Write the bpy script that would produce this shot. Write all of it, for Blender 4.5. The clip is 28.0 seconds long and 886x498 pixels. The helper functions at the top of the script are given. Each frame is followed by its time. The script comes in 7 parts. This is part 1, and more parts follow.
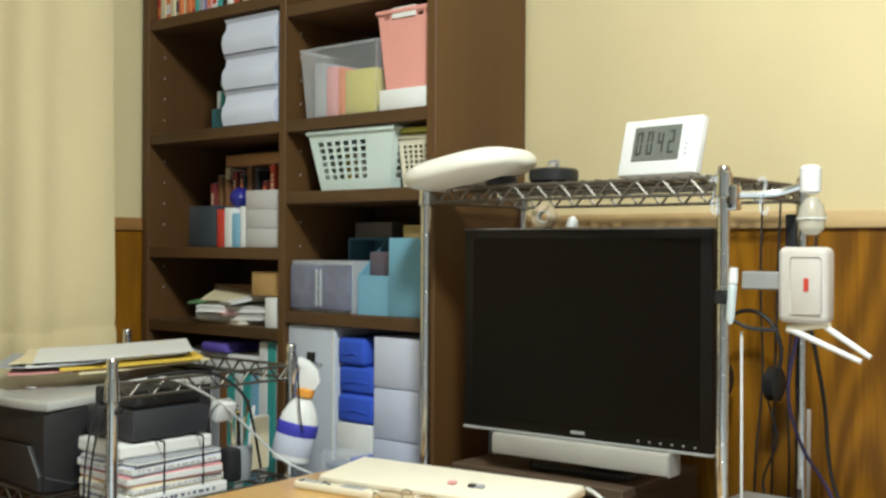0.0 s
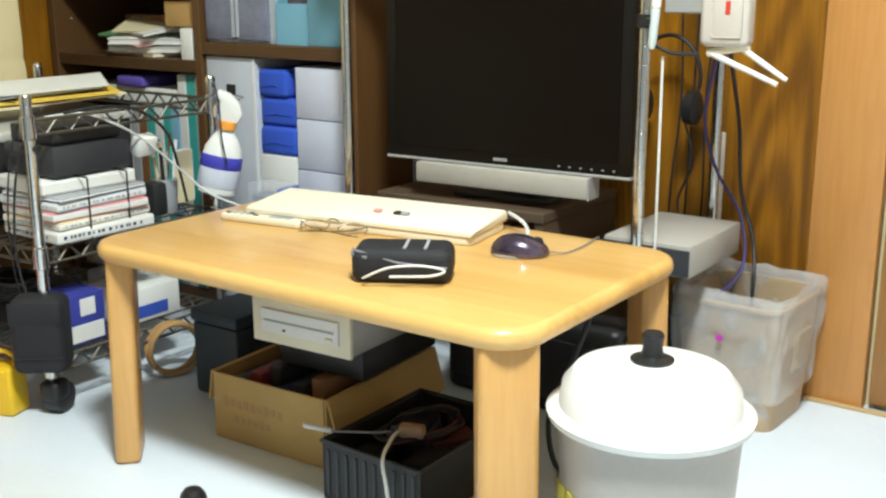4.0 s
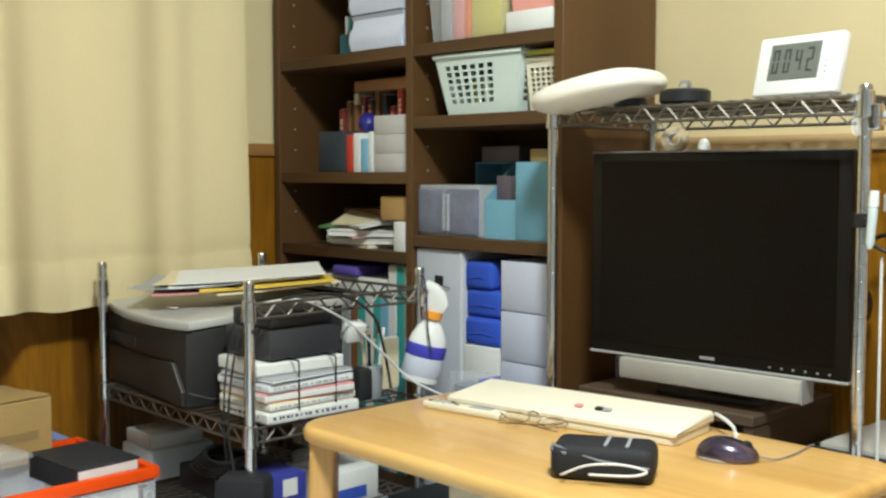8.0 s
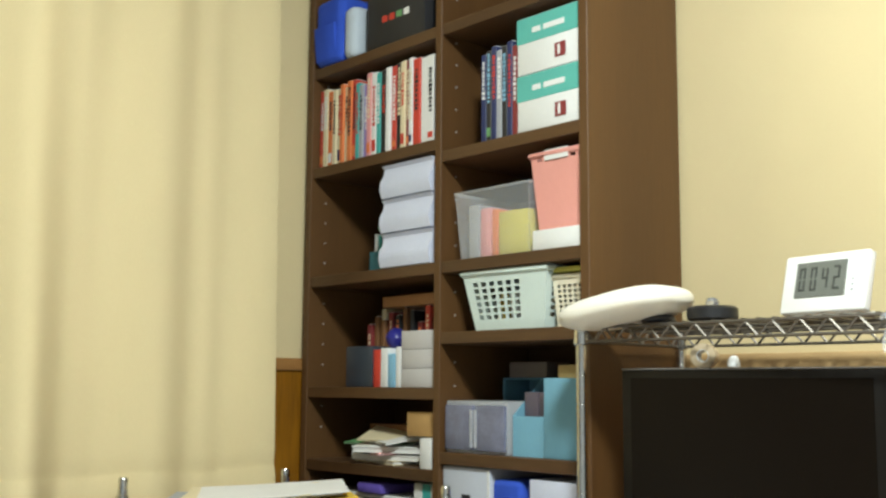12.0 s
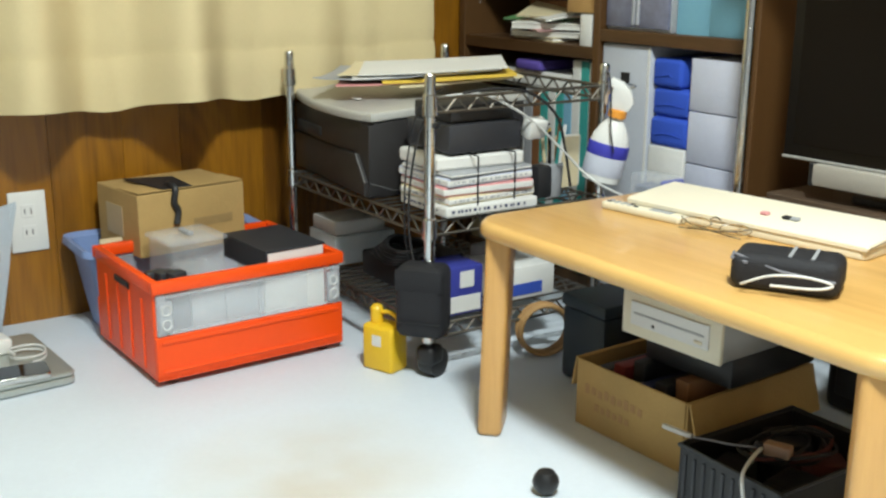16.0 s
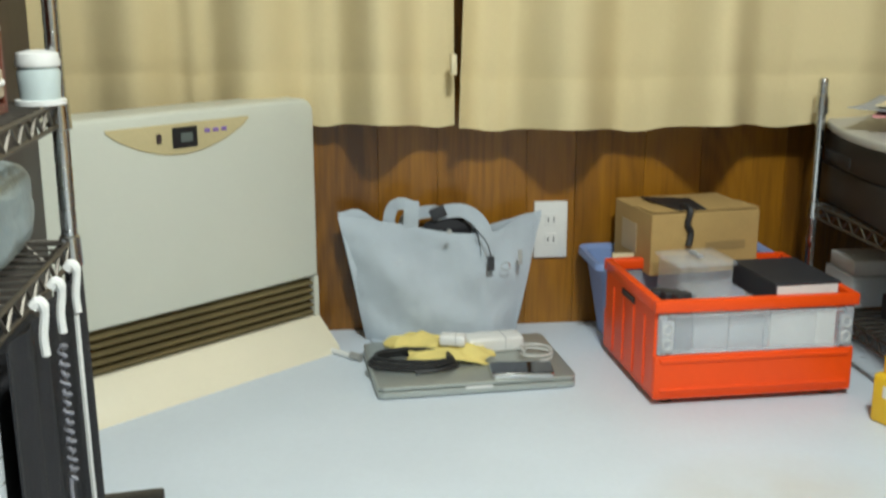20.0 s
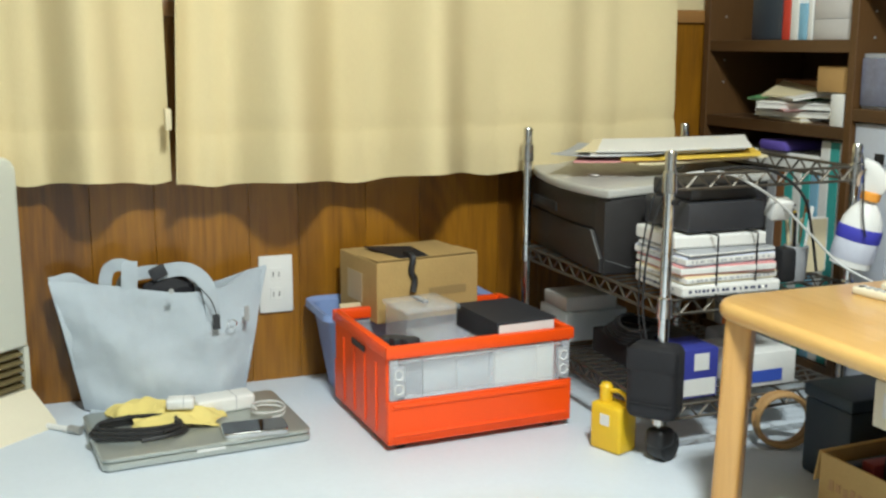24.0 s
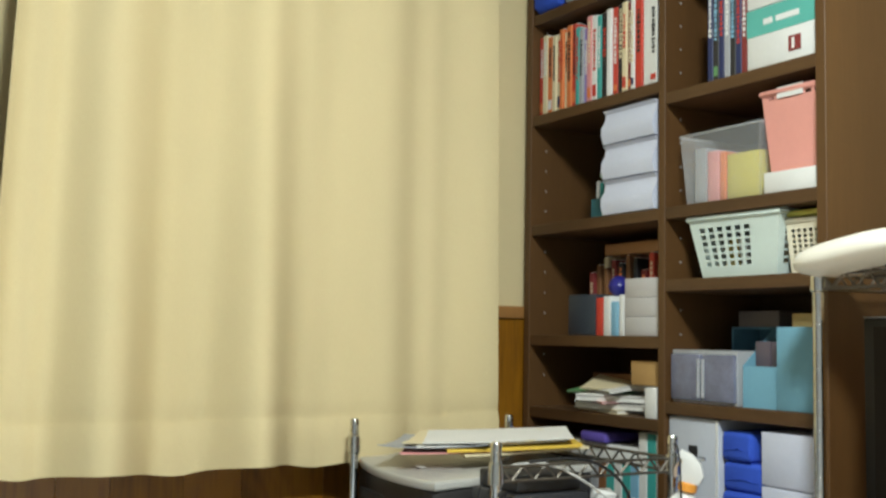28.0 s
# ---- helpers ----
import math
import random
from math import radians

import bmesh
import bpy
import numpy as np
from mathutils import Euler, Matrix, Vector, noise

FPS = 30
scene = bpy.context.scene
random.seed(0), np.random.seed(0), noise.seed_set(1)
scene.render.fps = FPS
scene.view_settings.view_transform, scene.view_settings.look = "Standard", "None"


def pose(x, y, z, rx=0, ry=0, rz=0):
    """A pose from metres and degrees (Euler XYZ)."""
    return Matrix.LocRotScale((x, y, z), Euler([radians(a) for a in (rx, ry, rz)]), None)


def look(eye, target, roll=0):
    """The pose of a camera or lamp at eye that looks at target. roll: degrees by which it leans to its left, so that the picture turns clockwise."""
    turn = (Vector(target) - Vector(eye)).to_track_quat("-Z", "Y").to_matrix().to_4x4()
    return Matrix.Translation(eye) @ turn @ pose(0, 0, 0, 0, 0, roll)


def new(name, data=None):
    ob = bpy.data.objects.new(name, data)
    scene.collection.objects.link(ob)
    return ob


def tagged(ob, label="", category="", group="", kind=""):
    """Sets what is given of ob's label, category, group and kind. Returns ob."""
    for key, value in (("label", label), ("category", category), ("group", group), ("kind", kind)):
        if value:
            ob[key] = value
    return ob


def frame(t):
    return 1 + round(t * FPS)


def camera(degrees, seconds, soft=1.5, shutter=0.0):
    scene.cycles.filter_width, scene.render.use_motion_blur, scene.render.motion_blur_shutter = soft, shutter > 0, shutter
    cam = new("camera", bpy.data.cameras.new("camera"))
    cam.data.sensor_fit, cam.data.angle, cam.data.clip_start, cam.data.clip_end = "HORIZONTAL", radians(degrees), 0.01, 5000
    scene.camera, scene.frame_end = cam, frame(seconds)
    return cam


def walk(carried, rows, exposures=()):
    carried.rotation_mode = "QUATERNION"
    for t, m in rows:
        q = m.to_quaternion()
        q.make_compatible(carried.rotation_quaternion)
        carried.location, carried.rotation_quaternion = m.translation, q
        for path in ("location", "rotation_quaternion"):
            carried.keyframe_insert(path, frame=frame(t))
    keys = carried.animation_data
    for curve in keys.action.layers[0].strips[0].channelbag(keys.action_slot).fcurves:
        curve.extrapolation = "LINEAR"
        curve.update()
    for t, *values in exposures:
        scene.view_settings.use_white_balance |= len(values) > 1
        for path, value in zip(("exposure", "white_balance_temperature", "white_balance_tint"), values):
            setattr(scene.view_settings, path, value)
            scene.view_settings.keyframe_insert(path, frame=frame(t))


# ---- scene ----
cam = camera(44.7, 28.0, soft=2.4, shutter=0.4)
PATH = [
    (0, (-0.0019, 0.0023, 0.7173), (-1.2800, 1.5407, 0.7155), 0.36),
    (0.5, (-0.0020, 0.0023, 0.7171), (-1.3186, 1.5049, 0.6243), 0.25),
    (1, (-0.0020, 0.0023, 0.7170), (-1.3265, 1.4928, 0.5621), 0.19),
    (1.5, (-0.0019, 0.0023, 0.7170), (-1.2785, 1.5302, 0.5273), 0.17),
    (2, (-0.0019, 0.0023, 0.7168), (-1.2334, 1.5454, 0.3966), -0.01),
    (2.5, (-0.0018, 0.0023, 0.7166), (-1.2183, 1.5375, 0.3123), -0.16),
    (3, (-0.0018, 0.0024, 0.7166), (-1.1737, 1.5649, 0.2864), -0.12),
    (3.5, (-0.0017, 0.0024, 0.7165), (-1.1304, 1.5770, 0.2201), -0.20),
    (5.5, (-0.0001, 0.0008, 0.7164), (-1.1595, 1.5701, 0.2770), -0.21),
    (6, (-0.0001, 0.0008, 0.7165), (-1.2024, 1.5543, 0.3408), -0.17),
    (6.5, (-0.0002, 0.0008, 0.7166), (-1.2538, 1.5366, 0.4530), -0.11),
    (7, (-0.0003, 0.0007, 0.7167), (-1.3300, 1.4808, 0.5135), -0.02),
    (7.5, (-0.0004, 0.0006, 0.7168), (-1.3950, 1.4250, 0.5544), 0.05),
    (8, (-0.0005, 0.0006, 0.7168), (-1.4462, 1.3751, 0.5741), 0.04),
    (8.5, (-0.0006, 0.0005, 0.7168), (-1.4993, 1.3172, 0.5748), 0.02),
    (9, (-0.0006, 0.0004, 0.7168), (-1.5189, 1.2945, 0.5752), 0.12),
    (9.5, (-0.0005, 0.0005, 0.7169), (-1.4662, 1.3581, 0.6242), 0.22),
    (10, (-0.0005, 0.0005, 0.7171), (-1.4539, 1.3736, 0.7658), 0.37),
    (10.5, (-0.0005, 0.0005, 0.7172), (-1.4487, 1.3744, 0.8407), 0.48),
    (11, (-0.0005, 0.0005, 0.7173), (-1.4447, 1.3719, 0.9010), 0.54),
    (11.5, (-0.0005, 0.0005, 0.7174), (-1.4403, 1.3645, 0.9756), 0.62),
    (13.5, (-0.0149, 0.0198, 0.7189), (-1.6631, 1.1482, 0.8195), 0.76),
    (14, (-0.0149, 0.0199, 0.7186), (-1.6548, 1.1602, 0.6160), 0.36),
    (14.5, (-0.0149, 0.0198, 0.7183), (-1.6554, 1.1282, 0.4352), 0.57),
    (15, (-0.0148, 0.0199, 0.7182), (-1.6041, 1.1754, 0.3456), 0.55),
    (15.5, (-0.0148, 0.0198, 0.7181), (-1.6114, 1.1282, 0.2462), 0.46),
    (16, (-0.0148, 0.0197, 0.7180), (-1.6204, 1.0933, 0.1988), 0.41),
    (16.5, (-0.0150, 0.0196, 0.7180), (-1.6917, 0.9832, 0.2081), 0.39),
    (17, (-0.0150, 0.0194, 0.7180), (-1.7478, 0.8715, 0.1968), 0.26),
    (17.5, (-0.0151, 0.0192, 0.7180), (-1.7951, 0.7581, 0.1836), 0.22),
    (18, (-0.0152, 0.0191, 0.7179), (-1.8248, 0.6767, 0.1768), 0.14),
    (18.5, (-0.0152, 0.0190, 0.7179), (-1.8478, 0.6075, 0.1746), 0.14),
    (19, (-0.0153, 0.0187, 0.7179), (-1.8930, 0.4202, 0.1584), -0.01),
    (19.5, (-0.0153, 0.0184, 0.7179), (-1.9247, 0.2155, 0.1564), -0.19),
    (20, (-0.0153, 0.0184, 0.7180), (-1.9447, 0.2332, 0.2369), -0.02),
    (20.5, (-0.0154, 0.0183, 0.7183), (-1.9858, 0.1456, 0.4000), 0.09),
    (22.5, (-0.0217, 0.0064, 0.7041), (-1.9479, 0.5446, 0.6926), 0.35),
    (23, (-0.0216, 0.0066, 0.7037), (-1.8789, 0.7126, 0.4754), 0.22),
    (23.5, (-0.0216, 0.0066, 0.7036), (-1.8701, 0.6873, 0.3581), 0.16),
    (24, (-0.0215, 0.0066, 0.7035), (-1.8493, 0.7280, 0.3308), 0.22),
    (24.5, (-0.0215, 0.0067, 0.7034), (-1.8142, 0.7827, 0.2746), 0.39),
    (25, (-0.0214, 0.0070, 0.7034), (-1.7373, 0.9314, 0.2553), 0.37),
    (25.5, (-0.0213, 0.0071, 0.7034), (-1.6992, 1.0123, 0.2863), 0.48),
    (26, (-0.0213, 0.0072, 0.7036), (-1.6815, 1.0798, 0.3985), 0.49),
    (26.5, (-0.0213, 0.0072, 0.7038), (-1.6873, 1.0982, 0.5194), 0.61),
    (27, (-0.0213, 0.0072, 0.7040), (-1.6957, 1.1003, 0.6657), 0.78),
    (27.5, (-0.0213, 0.0071, 0.7042), (-1.7233, 1.0555, 0.7692), 0.97),
    (28, (-0.0214, 0.0071, 0.7043), (-1.7391, 1.0182, 0.8688), 1.08),
]
EXPOSURES = [(0, -0.05), (1, 0.35), (2, 0.32), (3, 0.33), (3.5, 0.3), (5.5, 0.07), (6, 0.06), (7, 0.06), (9, 0.0), (11, 0.15), (14, 0.05), (16, 0.11), (17, 0.09), (18, -0.06), (19, -0.07), (20, -0.2), (20.5, -0.3), (22.5, 0.05), (23, 0.04), (24, 0.16), (24.5, 0.18), (25, 0.08), (26, 0.1), (27, 0.03), (28, 0.0)]
walk(cam, [(t, look(eye, target, roll)) for t, eye, target, roll in PATH], EXPOSURES)

# ---- world and light ----
world = bpy.data.worlds.new("world")
scene.world = world
world.use_nodes = True
world.node_tree.nodes["Background"].inputs["Color"].default_value = (0.02, 0.025, 0.04, 1)
world.node_tree.nodes["Background"].inputs["Strength"].default_value = 0.2
LAMP = (-0.16, 0.41, 2.24)
ring = bpy.data.lights.new("ceiling_lamp_light", "AREA")
ring.shape, ring.size, ring.energy, ring.color = "DISK", 0.34, 53, (0.91, 1.0, 0.97)
lamp_ob = new("ceiling_lamp_light", ring)
lamp_ob.matrix_world = pose(LAMP[0], LAMP[1], LAMP[2] - 0.09)
side = bpy.data.lights.new("ceiling_lamp_side_light", "POINT")
side.shadow_soft_size, side.energy, side.color = 0.13, 61, (0.91, 1.0, 0.97)
side_ob = new("ceiling_lamp_side_light", side)
side_ob.matrix_world = pose(LAMP[0], LAMP[1], LAMP[2] - 0.16)

# ---- tools for meshes and materials ----
def rgb(c):
    return (c[0], c[1], c[2], 1)


def mat(name, col, rough=0.55, metal=0.0, var=0.12, scale=5.0, bump=0.05, fine=120.0, coat=0.0, trans=0.0, ior=1.45, stretch=(1, 1, 1), spec=0.5, alpha=1.0, emit=0.0):
    m = bpy.data.materials.new(name)
    m.use_nodes = True
    nt = m.node_tree
    n, lk = nt.nodes, nt.links
    b = n["Principled BSDF"]
    tc = n.new("ShaderNodeTexCoord")
    mp = n.new("ShaderNodeMapping")
    mp.inputs["Scale"].default_value = stretch
    lk.new(tc.outputs["Object"], mp.inputs["Vector"])
    big = n.new("ShaderNodeTexNoise")
    big.inputs["Scale"].default_value, big.inputs["Detail"].default_value = scale, 3
    small = n.new("ShaderNodeTexNoise")
    small.inputs["Scale"].default_value, small.inputs["Detail"].default_value = fine, 2
    for q in (big, small):
        lk.new(mp.outputs["Vector"], q.inputs["Vector"])
    ramp = n.new("ShaderNodeValToRGB")
    ramp.color_ramp.elements[0].position, ramp.color_ramp.elements[1].position = 0.3, 0.7
    ramp.color_ramp.elements[0].color = rgb([c * (1 - var) for c in col])
    ramp.color_ramp.elements[1].color = rgb([min(1, c * (1 + var)) for c in col])
    lk.new(big.outputs["Fac"], ramp.inputs["Fac"])
    mix = n.new("ShaderNodeMix")
    mix.data_type, mix.blend_type = "RGBA", "MULTIPLY"
    mix.inputs["Factor"].default_value = min(1.0, var * 1.5)
    lk.new(ramp.outputs["Color"], mix.inputs["A"])
    lk.new(small.outputs["Color"], mix.inputs["B"])
    gray = n.new("ShaderNodeRGBToBW")
    lk.new(small.outputs["Color"], gray.inputs["Color"])
    lk.new(gray.outputs["Val"], mix.inputs["B"])
    lk.new(mix.outputs["Result"], b.inputs["Base Color"])
    b.inputs["Roughness"].default_value, b.inputs["Metallic"].default_value = rough, metal
    b.inputs["Coat Weight"].default_value, b.inputs["Transmission Weight"].default_value = coat, trans
    b.inputs["IOR"].default_value, b.inputs["Specular IOR Level"].default_value, b.inputs["Alpha"].default_value = ior, spec, alpha
    if bump:
        bp = n.new("ShaderNodeBump")
        bp.inputs["Strength"].default_value, bp.inputs["Distance"].default_value = bump, 0.004
        lk.new(small.outputs["Fac"], bp.inputs["Height"])
        lk.new(bp.outputs["Normal"], b.inputs["Normal"])
    if emit:
        b.inputs["Emission Color"].default_value, b.inputs["Emission Strength"].default_value = rgb(col), emit
    return m


def wood(name, dark, light, rough=0.4, along="z", ring=9.0, coat=0.0, streak=26.0, each=0.0, figure=0.0):
    """Wood with long grain along one axis; each: how much pieces differ."""
    m = bpy.data.materials.new(name)
    m.use_nodes = True
    nt = m.node_tree
    n, lk = nt.nodes, nt.links
    b = n["Principled BSDF"]
    tc, mp, info = n.new("ShaderNodeTexCoord"), n.new("ShaderNodeMapping"), n.new("ShaderNodeObjectInfo")
    mp.inputs["Scale"].default_value = {"x": (0.07, 1, 1), "y": (1, 0.07, 1), "z": (1, 1, 0.07)}[along]
    lk.new(tc.outputs["Object"], mp.inputs["Vector"])
    shift = n.new("ShaderNodeVectorMath")
    shift.operation = "MULTIPLY_ADD"
    lk.new(info.outputs["Random"], shift.inputs[0])
    shift.inputs[1].default_value = (7, 5, 3)
    lk.new(mp.outputs["Vector"], shift.inputs[2])
    a, c = n.new("ShaderNodeTexNoise"), n.new("ShaderNodeTexNoise")
    a.inputs["Scale"].default_value, a.inputs["Detail"].default_value, a.inputs["Distortion"].default_value = ring, 4, 1.2
    c.inputs["Scale"].default_value, c.inputs["Detail"].default_value = streak * 6, 3
    for q in (a, c):
        lk.new(shift.outputs["Vector"], q.inputs["Vector"])
    add = n.new("ShaderNodeMath")
    add.operation = "MULTIPLY_ADD"
    lk.new(c.outputs["Fac"], add.inputs[0])
    add.inputs[1].default_value = 0.35
    lk.new(a.outputs["Fac"], add.inputs[2])
    if figure:
        # growth rings: the contour lines of a slow, stretched noise
        slow, up, wave, mixin = n.new("ShaderNodeTexNoise"), n.new("ShaderNodeMath"), n.new("ShaderNodeMath"), n.new("ShaderNodeMath")
        slow.inputs["Scale"].default_value, slow.inputs["Detail"].default_value = ring * 0.9, 1.0
        broad, move = n.new("ShaderNodeMapping"), n.new("ShaderNodeVectorMath")
        broad.inputs["Scale"].default_value = {"x": (0.16, 1, 1), "y": (1, 0.16, 1), "z": (1, 1, 0.16)}[along]
        lk.new(tc.outputs["Object"], broad.inputs["Vector"])
        move.operation = "MULTIPLY_ADD"
        lk.new(info.outputs["Random"], move.inputs[0])
        move.inputs[1].default_value = (7, 5, 3)
        lk.new(broad.outputs["Vector"], move.inputs[2])
        lk.new(move.outputs["Vector"], slow.inputs["Vector"])
        up.operation, wave.operation, mixin.operation = "MULTIPLY", "SINE", "MULTIPLY_ADD"
        lk.new(slow.outputs["Fac"], up.inputs[0])
        up.inputs[1].default_value = 125.0
        lk.new(up.outputs["Value"], wave.inputs[0])
        lk.new(wave.outputs["Value"], mixin.inputs[0])
        mixin.inputs[1].default_value = figure
        lk.new(a.outputs["Fac"], mixin.inputs[2])
        lk.new(mixin.outputs["Value"], add.inputs[2])
    ramp = n.new("ShaderNodeValToRGB")
    e = ramp.color_ramp.elements
    e[0].position, e[1].position = 0.5, 0.85
    e[0].color, e[1].color = rgb(dark), rgb(light)
    lk.new(add.outputs["Value"], ramp.inputs["Fac"])
    hsv = n.new("ShaderNodeHueSaturation")
    val = n.new("ShaderNodeMath")
    val.operation = "MULTIPLY_ADD"
    lk.new(info.outputs["Random"], val.inputs[0])
    val.inputs[1].default_value, val.inputs[2].default_value = each, 1 - each / 2
    lk.new(val.outputs["Value"], hsv.inputs["Value"])
    lk.new(ramp.outputs["Color"], hsv.inputs["Color"])
    lk.new(hsv.outputs["Color"], b.inputs["Base Color"])
    b.inputs["Roughness"].default_value, b.inputs["Coat Weight"].default_value = rough, coat
    bp = n.new("ShaderNodeBump")
    bp.inputs["Strength"].default_value, bp.inputs["Distance"].default_value = 0.12, 0.002
    lk.new(c.outputs["Fac"], bp.inputs["Height"])
    lk.new(bp.outputs["Normal"], b.inputs["Normal"])
    return m


def bx(x0, y0, z0, x1, y1, z1, bev=0.0, seg=2, bm=None):
    """A box, with rounded edges if asked, added to bm."""
    own = bmesh.new()
    bmesh.ops.create_cube(own, size=1)
    for v in own.verts:
        v.co = Vector((x0 + (v.co.x + 0.5) * (x1 - x0), y0 + (v.co.y + 0.5) * (y1 - y0), z0 + (v.co.z + 0.5) * (z1 - z0)))
    if bev:
        bmesh.ops.bevel(own, geom=list(own.edges), offset=bev, segments=seg, profile=0.5, affect="EDGES")
    return own if bm is None else joined(bm, own)


def joined(bm, own):
    vs = [bm.verts.new(v.co) for v in own.verts]
    own.verts.index_update()
    for f in own.faces:
        bm.faces.new([vs[v.index] for v in f.verts])
    own.free()
    return bm


def moved(bm, m):
    bmesh.ops.transform(bm, matrix=m, verts=list(bm.verts))
    return bm


def slab(outline, z0, z1, bev=0.0, seg=3, bm=None):
    """An upright prism over an outline in x and y."""
    own = bmesh.new()
    lo = [own.verts.new((x, y, z0)) for x, y in outline]
    hi = [own.verts.new((x, y, z1)) for x, y in outline]
    own.faces.new(lo[::-1])
    own.faces.new(hi)
    for k in range(len(outline)):
        j = (k + 1) % len(outline)
        own.faces.new((lo[k], lo[j], hi[j], hi[k]))
    bmesh.ops.recalc_face_normals(own, faces=list(own.faces))
    if bev:
        rim = [e for e in own.edges if abs(e.verts[0].co.z - e.verts[1].co.z) < 1e-6]
        bmesh.ops.bevel(own, geom=rim, offset=bev, segments=seg, profile=0.5, affect="EDGES")
    return own if bm is None else joined(bm, own)


def round_rect(x0, y0, x1, y1, r, n=6):
    pts = []
    for cx, cy, a0 in ((x1 - r, y1 - r, 0), (x0 + r, y1 - r, 90), (x0 + r, y0 + r, 180), (x1 - r, y0 + r, 270)):
        for k in range(n + 1):
            a = radians(a0 + 90 * k / n)
            pts.append((cx + r * math.cos(a), cy + r * math.sin(a)))
    return pts


def tube(points, r, n=6, bm=None, closed=False):
    """A round bar along points."""
    own = bm if bm is not None else bmesh.new()
    ps = [Vector(p) for p in points]
    rings = []
    up = None
    for k, p in enumerate(ps):
        if closed:
            d = (ps[(k + 1) % len(ps)] - ps[k - 1]).normalized()
        else:
            d = (ps[min(k + 1, len(ps) - 1)] - ps[max(k - 1, 0)]).normalized()
        if up is None:
            up = d.orthogonal().normalized()
        side = d.cross(up)
        if side.length < 1e-5:
            side = d.orthogonal()
        side.normalize()
        up = side.cross(d).normalized()
        rr = r[k] if isinstance(r, (list, tuple)) else r
        rings.append([own.verts.new(p + rr * (math.cos(2 * math.pi * j / n) * side + math.sin(2 * math.pi * j / n) * up)) for j in range(n)])
    count = len(rings) if closed else len(rings) - 1
    for k in range(count):
        a, b = rings[k], rings[(k + 1) % len(rings)]
        for j in range(n):
            own.faces.new((a[j], b[j], b[(j + 1) % n], a[(j + 1) % n]))
    if not closed:
        own.faces.new(rings[0])
        own.faces.new(rings[-1][::-1])
    return own


def lathe(profile, n=32, bm=None, hollow=False):
    """A body turned round z from (radius, height) pairs, closed at both ends, or a ring if hollow."""
    own = bm if bm is not None else bmesh.new()
    rings = [[own.verts.new((r * math.cos(2 * math.pi * j / n), r * math.sin(2 * math.pi * j / n), z)) for j in range(n)] for r, z in profile]
    for a, b in zip(rings, rings[1:]):
        for j in range(n):
            own.faces.new((a[j], a[(j + 1) % n], b[(j + 1) % n], b[j]))
    if hollow:
        for j in range(n):
            own.faces.new((rings[-1][j], rings[-1][(j + 1) % n], rings[0][(j + 1) % n], rings[0][j]))
    else:
        own.faces.new(rings[0][::-1])
        own.faces.new(rings[-1])
    return own


def curve(points, steps=8):
    """A smooth line through points."""
    ps = [Vector(p) for p in points]
    out = []
    for k in range(len(ps) - 1):
        a, b, c, d = ps[max(k - 1, 0)], ps[k], ps[k + 1], ps[min(k + 2, len(ps) - 1)]
        for s in range(steps):
            t = s / steps
            out.append(0.5 * (2 * b + (c - a) * t + (2 * a - 5 * b + 4 * c - d) * t * t + (3 * b - a - 3 * c + d) * t ** 3))
    return out + [ps[-1]]


def mesh_of(bm, name, material):
    bmesh.ops.recalc_face_normals(bm, faces=list(bm.faces))
    bm.normal_update()
    for f in bm.faces:
        f.smooth = True
    for e in bm.edges:
        if len(e.link_faces) == 2 and e.calc_face_angle(0) > 0.55:
            e.smooth = False
    me = bpy.data.meshes.new(name)
    bm.to_mesh(me)
    bm.free()
    me.materials.append(material)
    return me


def part(name, bm, material, parent=None, label=""):
    """One mesh object from a bmesh, under a thing or a part."""
    ob = new(name, mesh_of(bm, name, material))
    if parent is not None:
        ob.parent = parent
    return tagged(ob, label)


def piece(name, me, parent, m):
    """One more object on a shared mesh, under its parent."""
    ob = new(name, me)
    ob.parent = parent
    ob.matrix_basis = m
    return ob


def thing(name, m, label, category, group=""):
    """An Empty at the base of a thing, which holds its parts."""
    ob = new(name)
    ob.empty_display_size = 0.05
    ob.matrix_basis = m
    return tagged(ob, label, category, group)


def solo(name, bm, material, m, label, category, group=""):
    """A thing of one mesh."""
    ob = new(name, mesh_of(bm, name, material))
    ob.matrix_basis = m
    return tagged(ob, label, category, group)


def setting(name, bm, material, label="", parent=None):
    ob = part(name, bm, material, parent, label)
    return tagged(ob, kind="structure") if parent is None else ob

# ---- materials ----
M_CREAM = mat("cream_wallpaper", (0.65, 0.535, 0.305), rough=0.85, var=0.04, scale=3, bump=0.07, fine=260)
M_CEIL_DIM = mat("bounce_dimming_ceiling", (0.42, 0.40, 0.37), rough=0.9, var=0.05)
M_FLOOR = mat("pale_floor_mat", (0.645, 0.71, 0.785), rough=0.5, var=0.05, scale=2.2, bump=0.08, fine=90)
M_PANEL = wood("varnished_panel", (0.135, 0.050, 0.003), (0.325, 0.133, 0.006), rough=0.38, along="z", ring=5.0, coat=0.12, each=0.04, figure=0.045)
M_PANEL_N = wood("figured_panel", (0.135, 0.050, 0.003), (0.325, 0.133, 0.006), rough=0.38, along="z", ring=5.0, coat=0.12, each=0.04, figure=0.095)
M_RAIL = wood("pale_rail_wood", (0.42, 0.26, 0.11), (0.58, 0.40, 0.20), rough=0.4, along="x")
M_JAMB = wood("orange_jamb_wood", (0.40, 0.165, 0.040), (0.52, 0.24, 0.068), rough=0.4, along="z", ring=4)
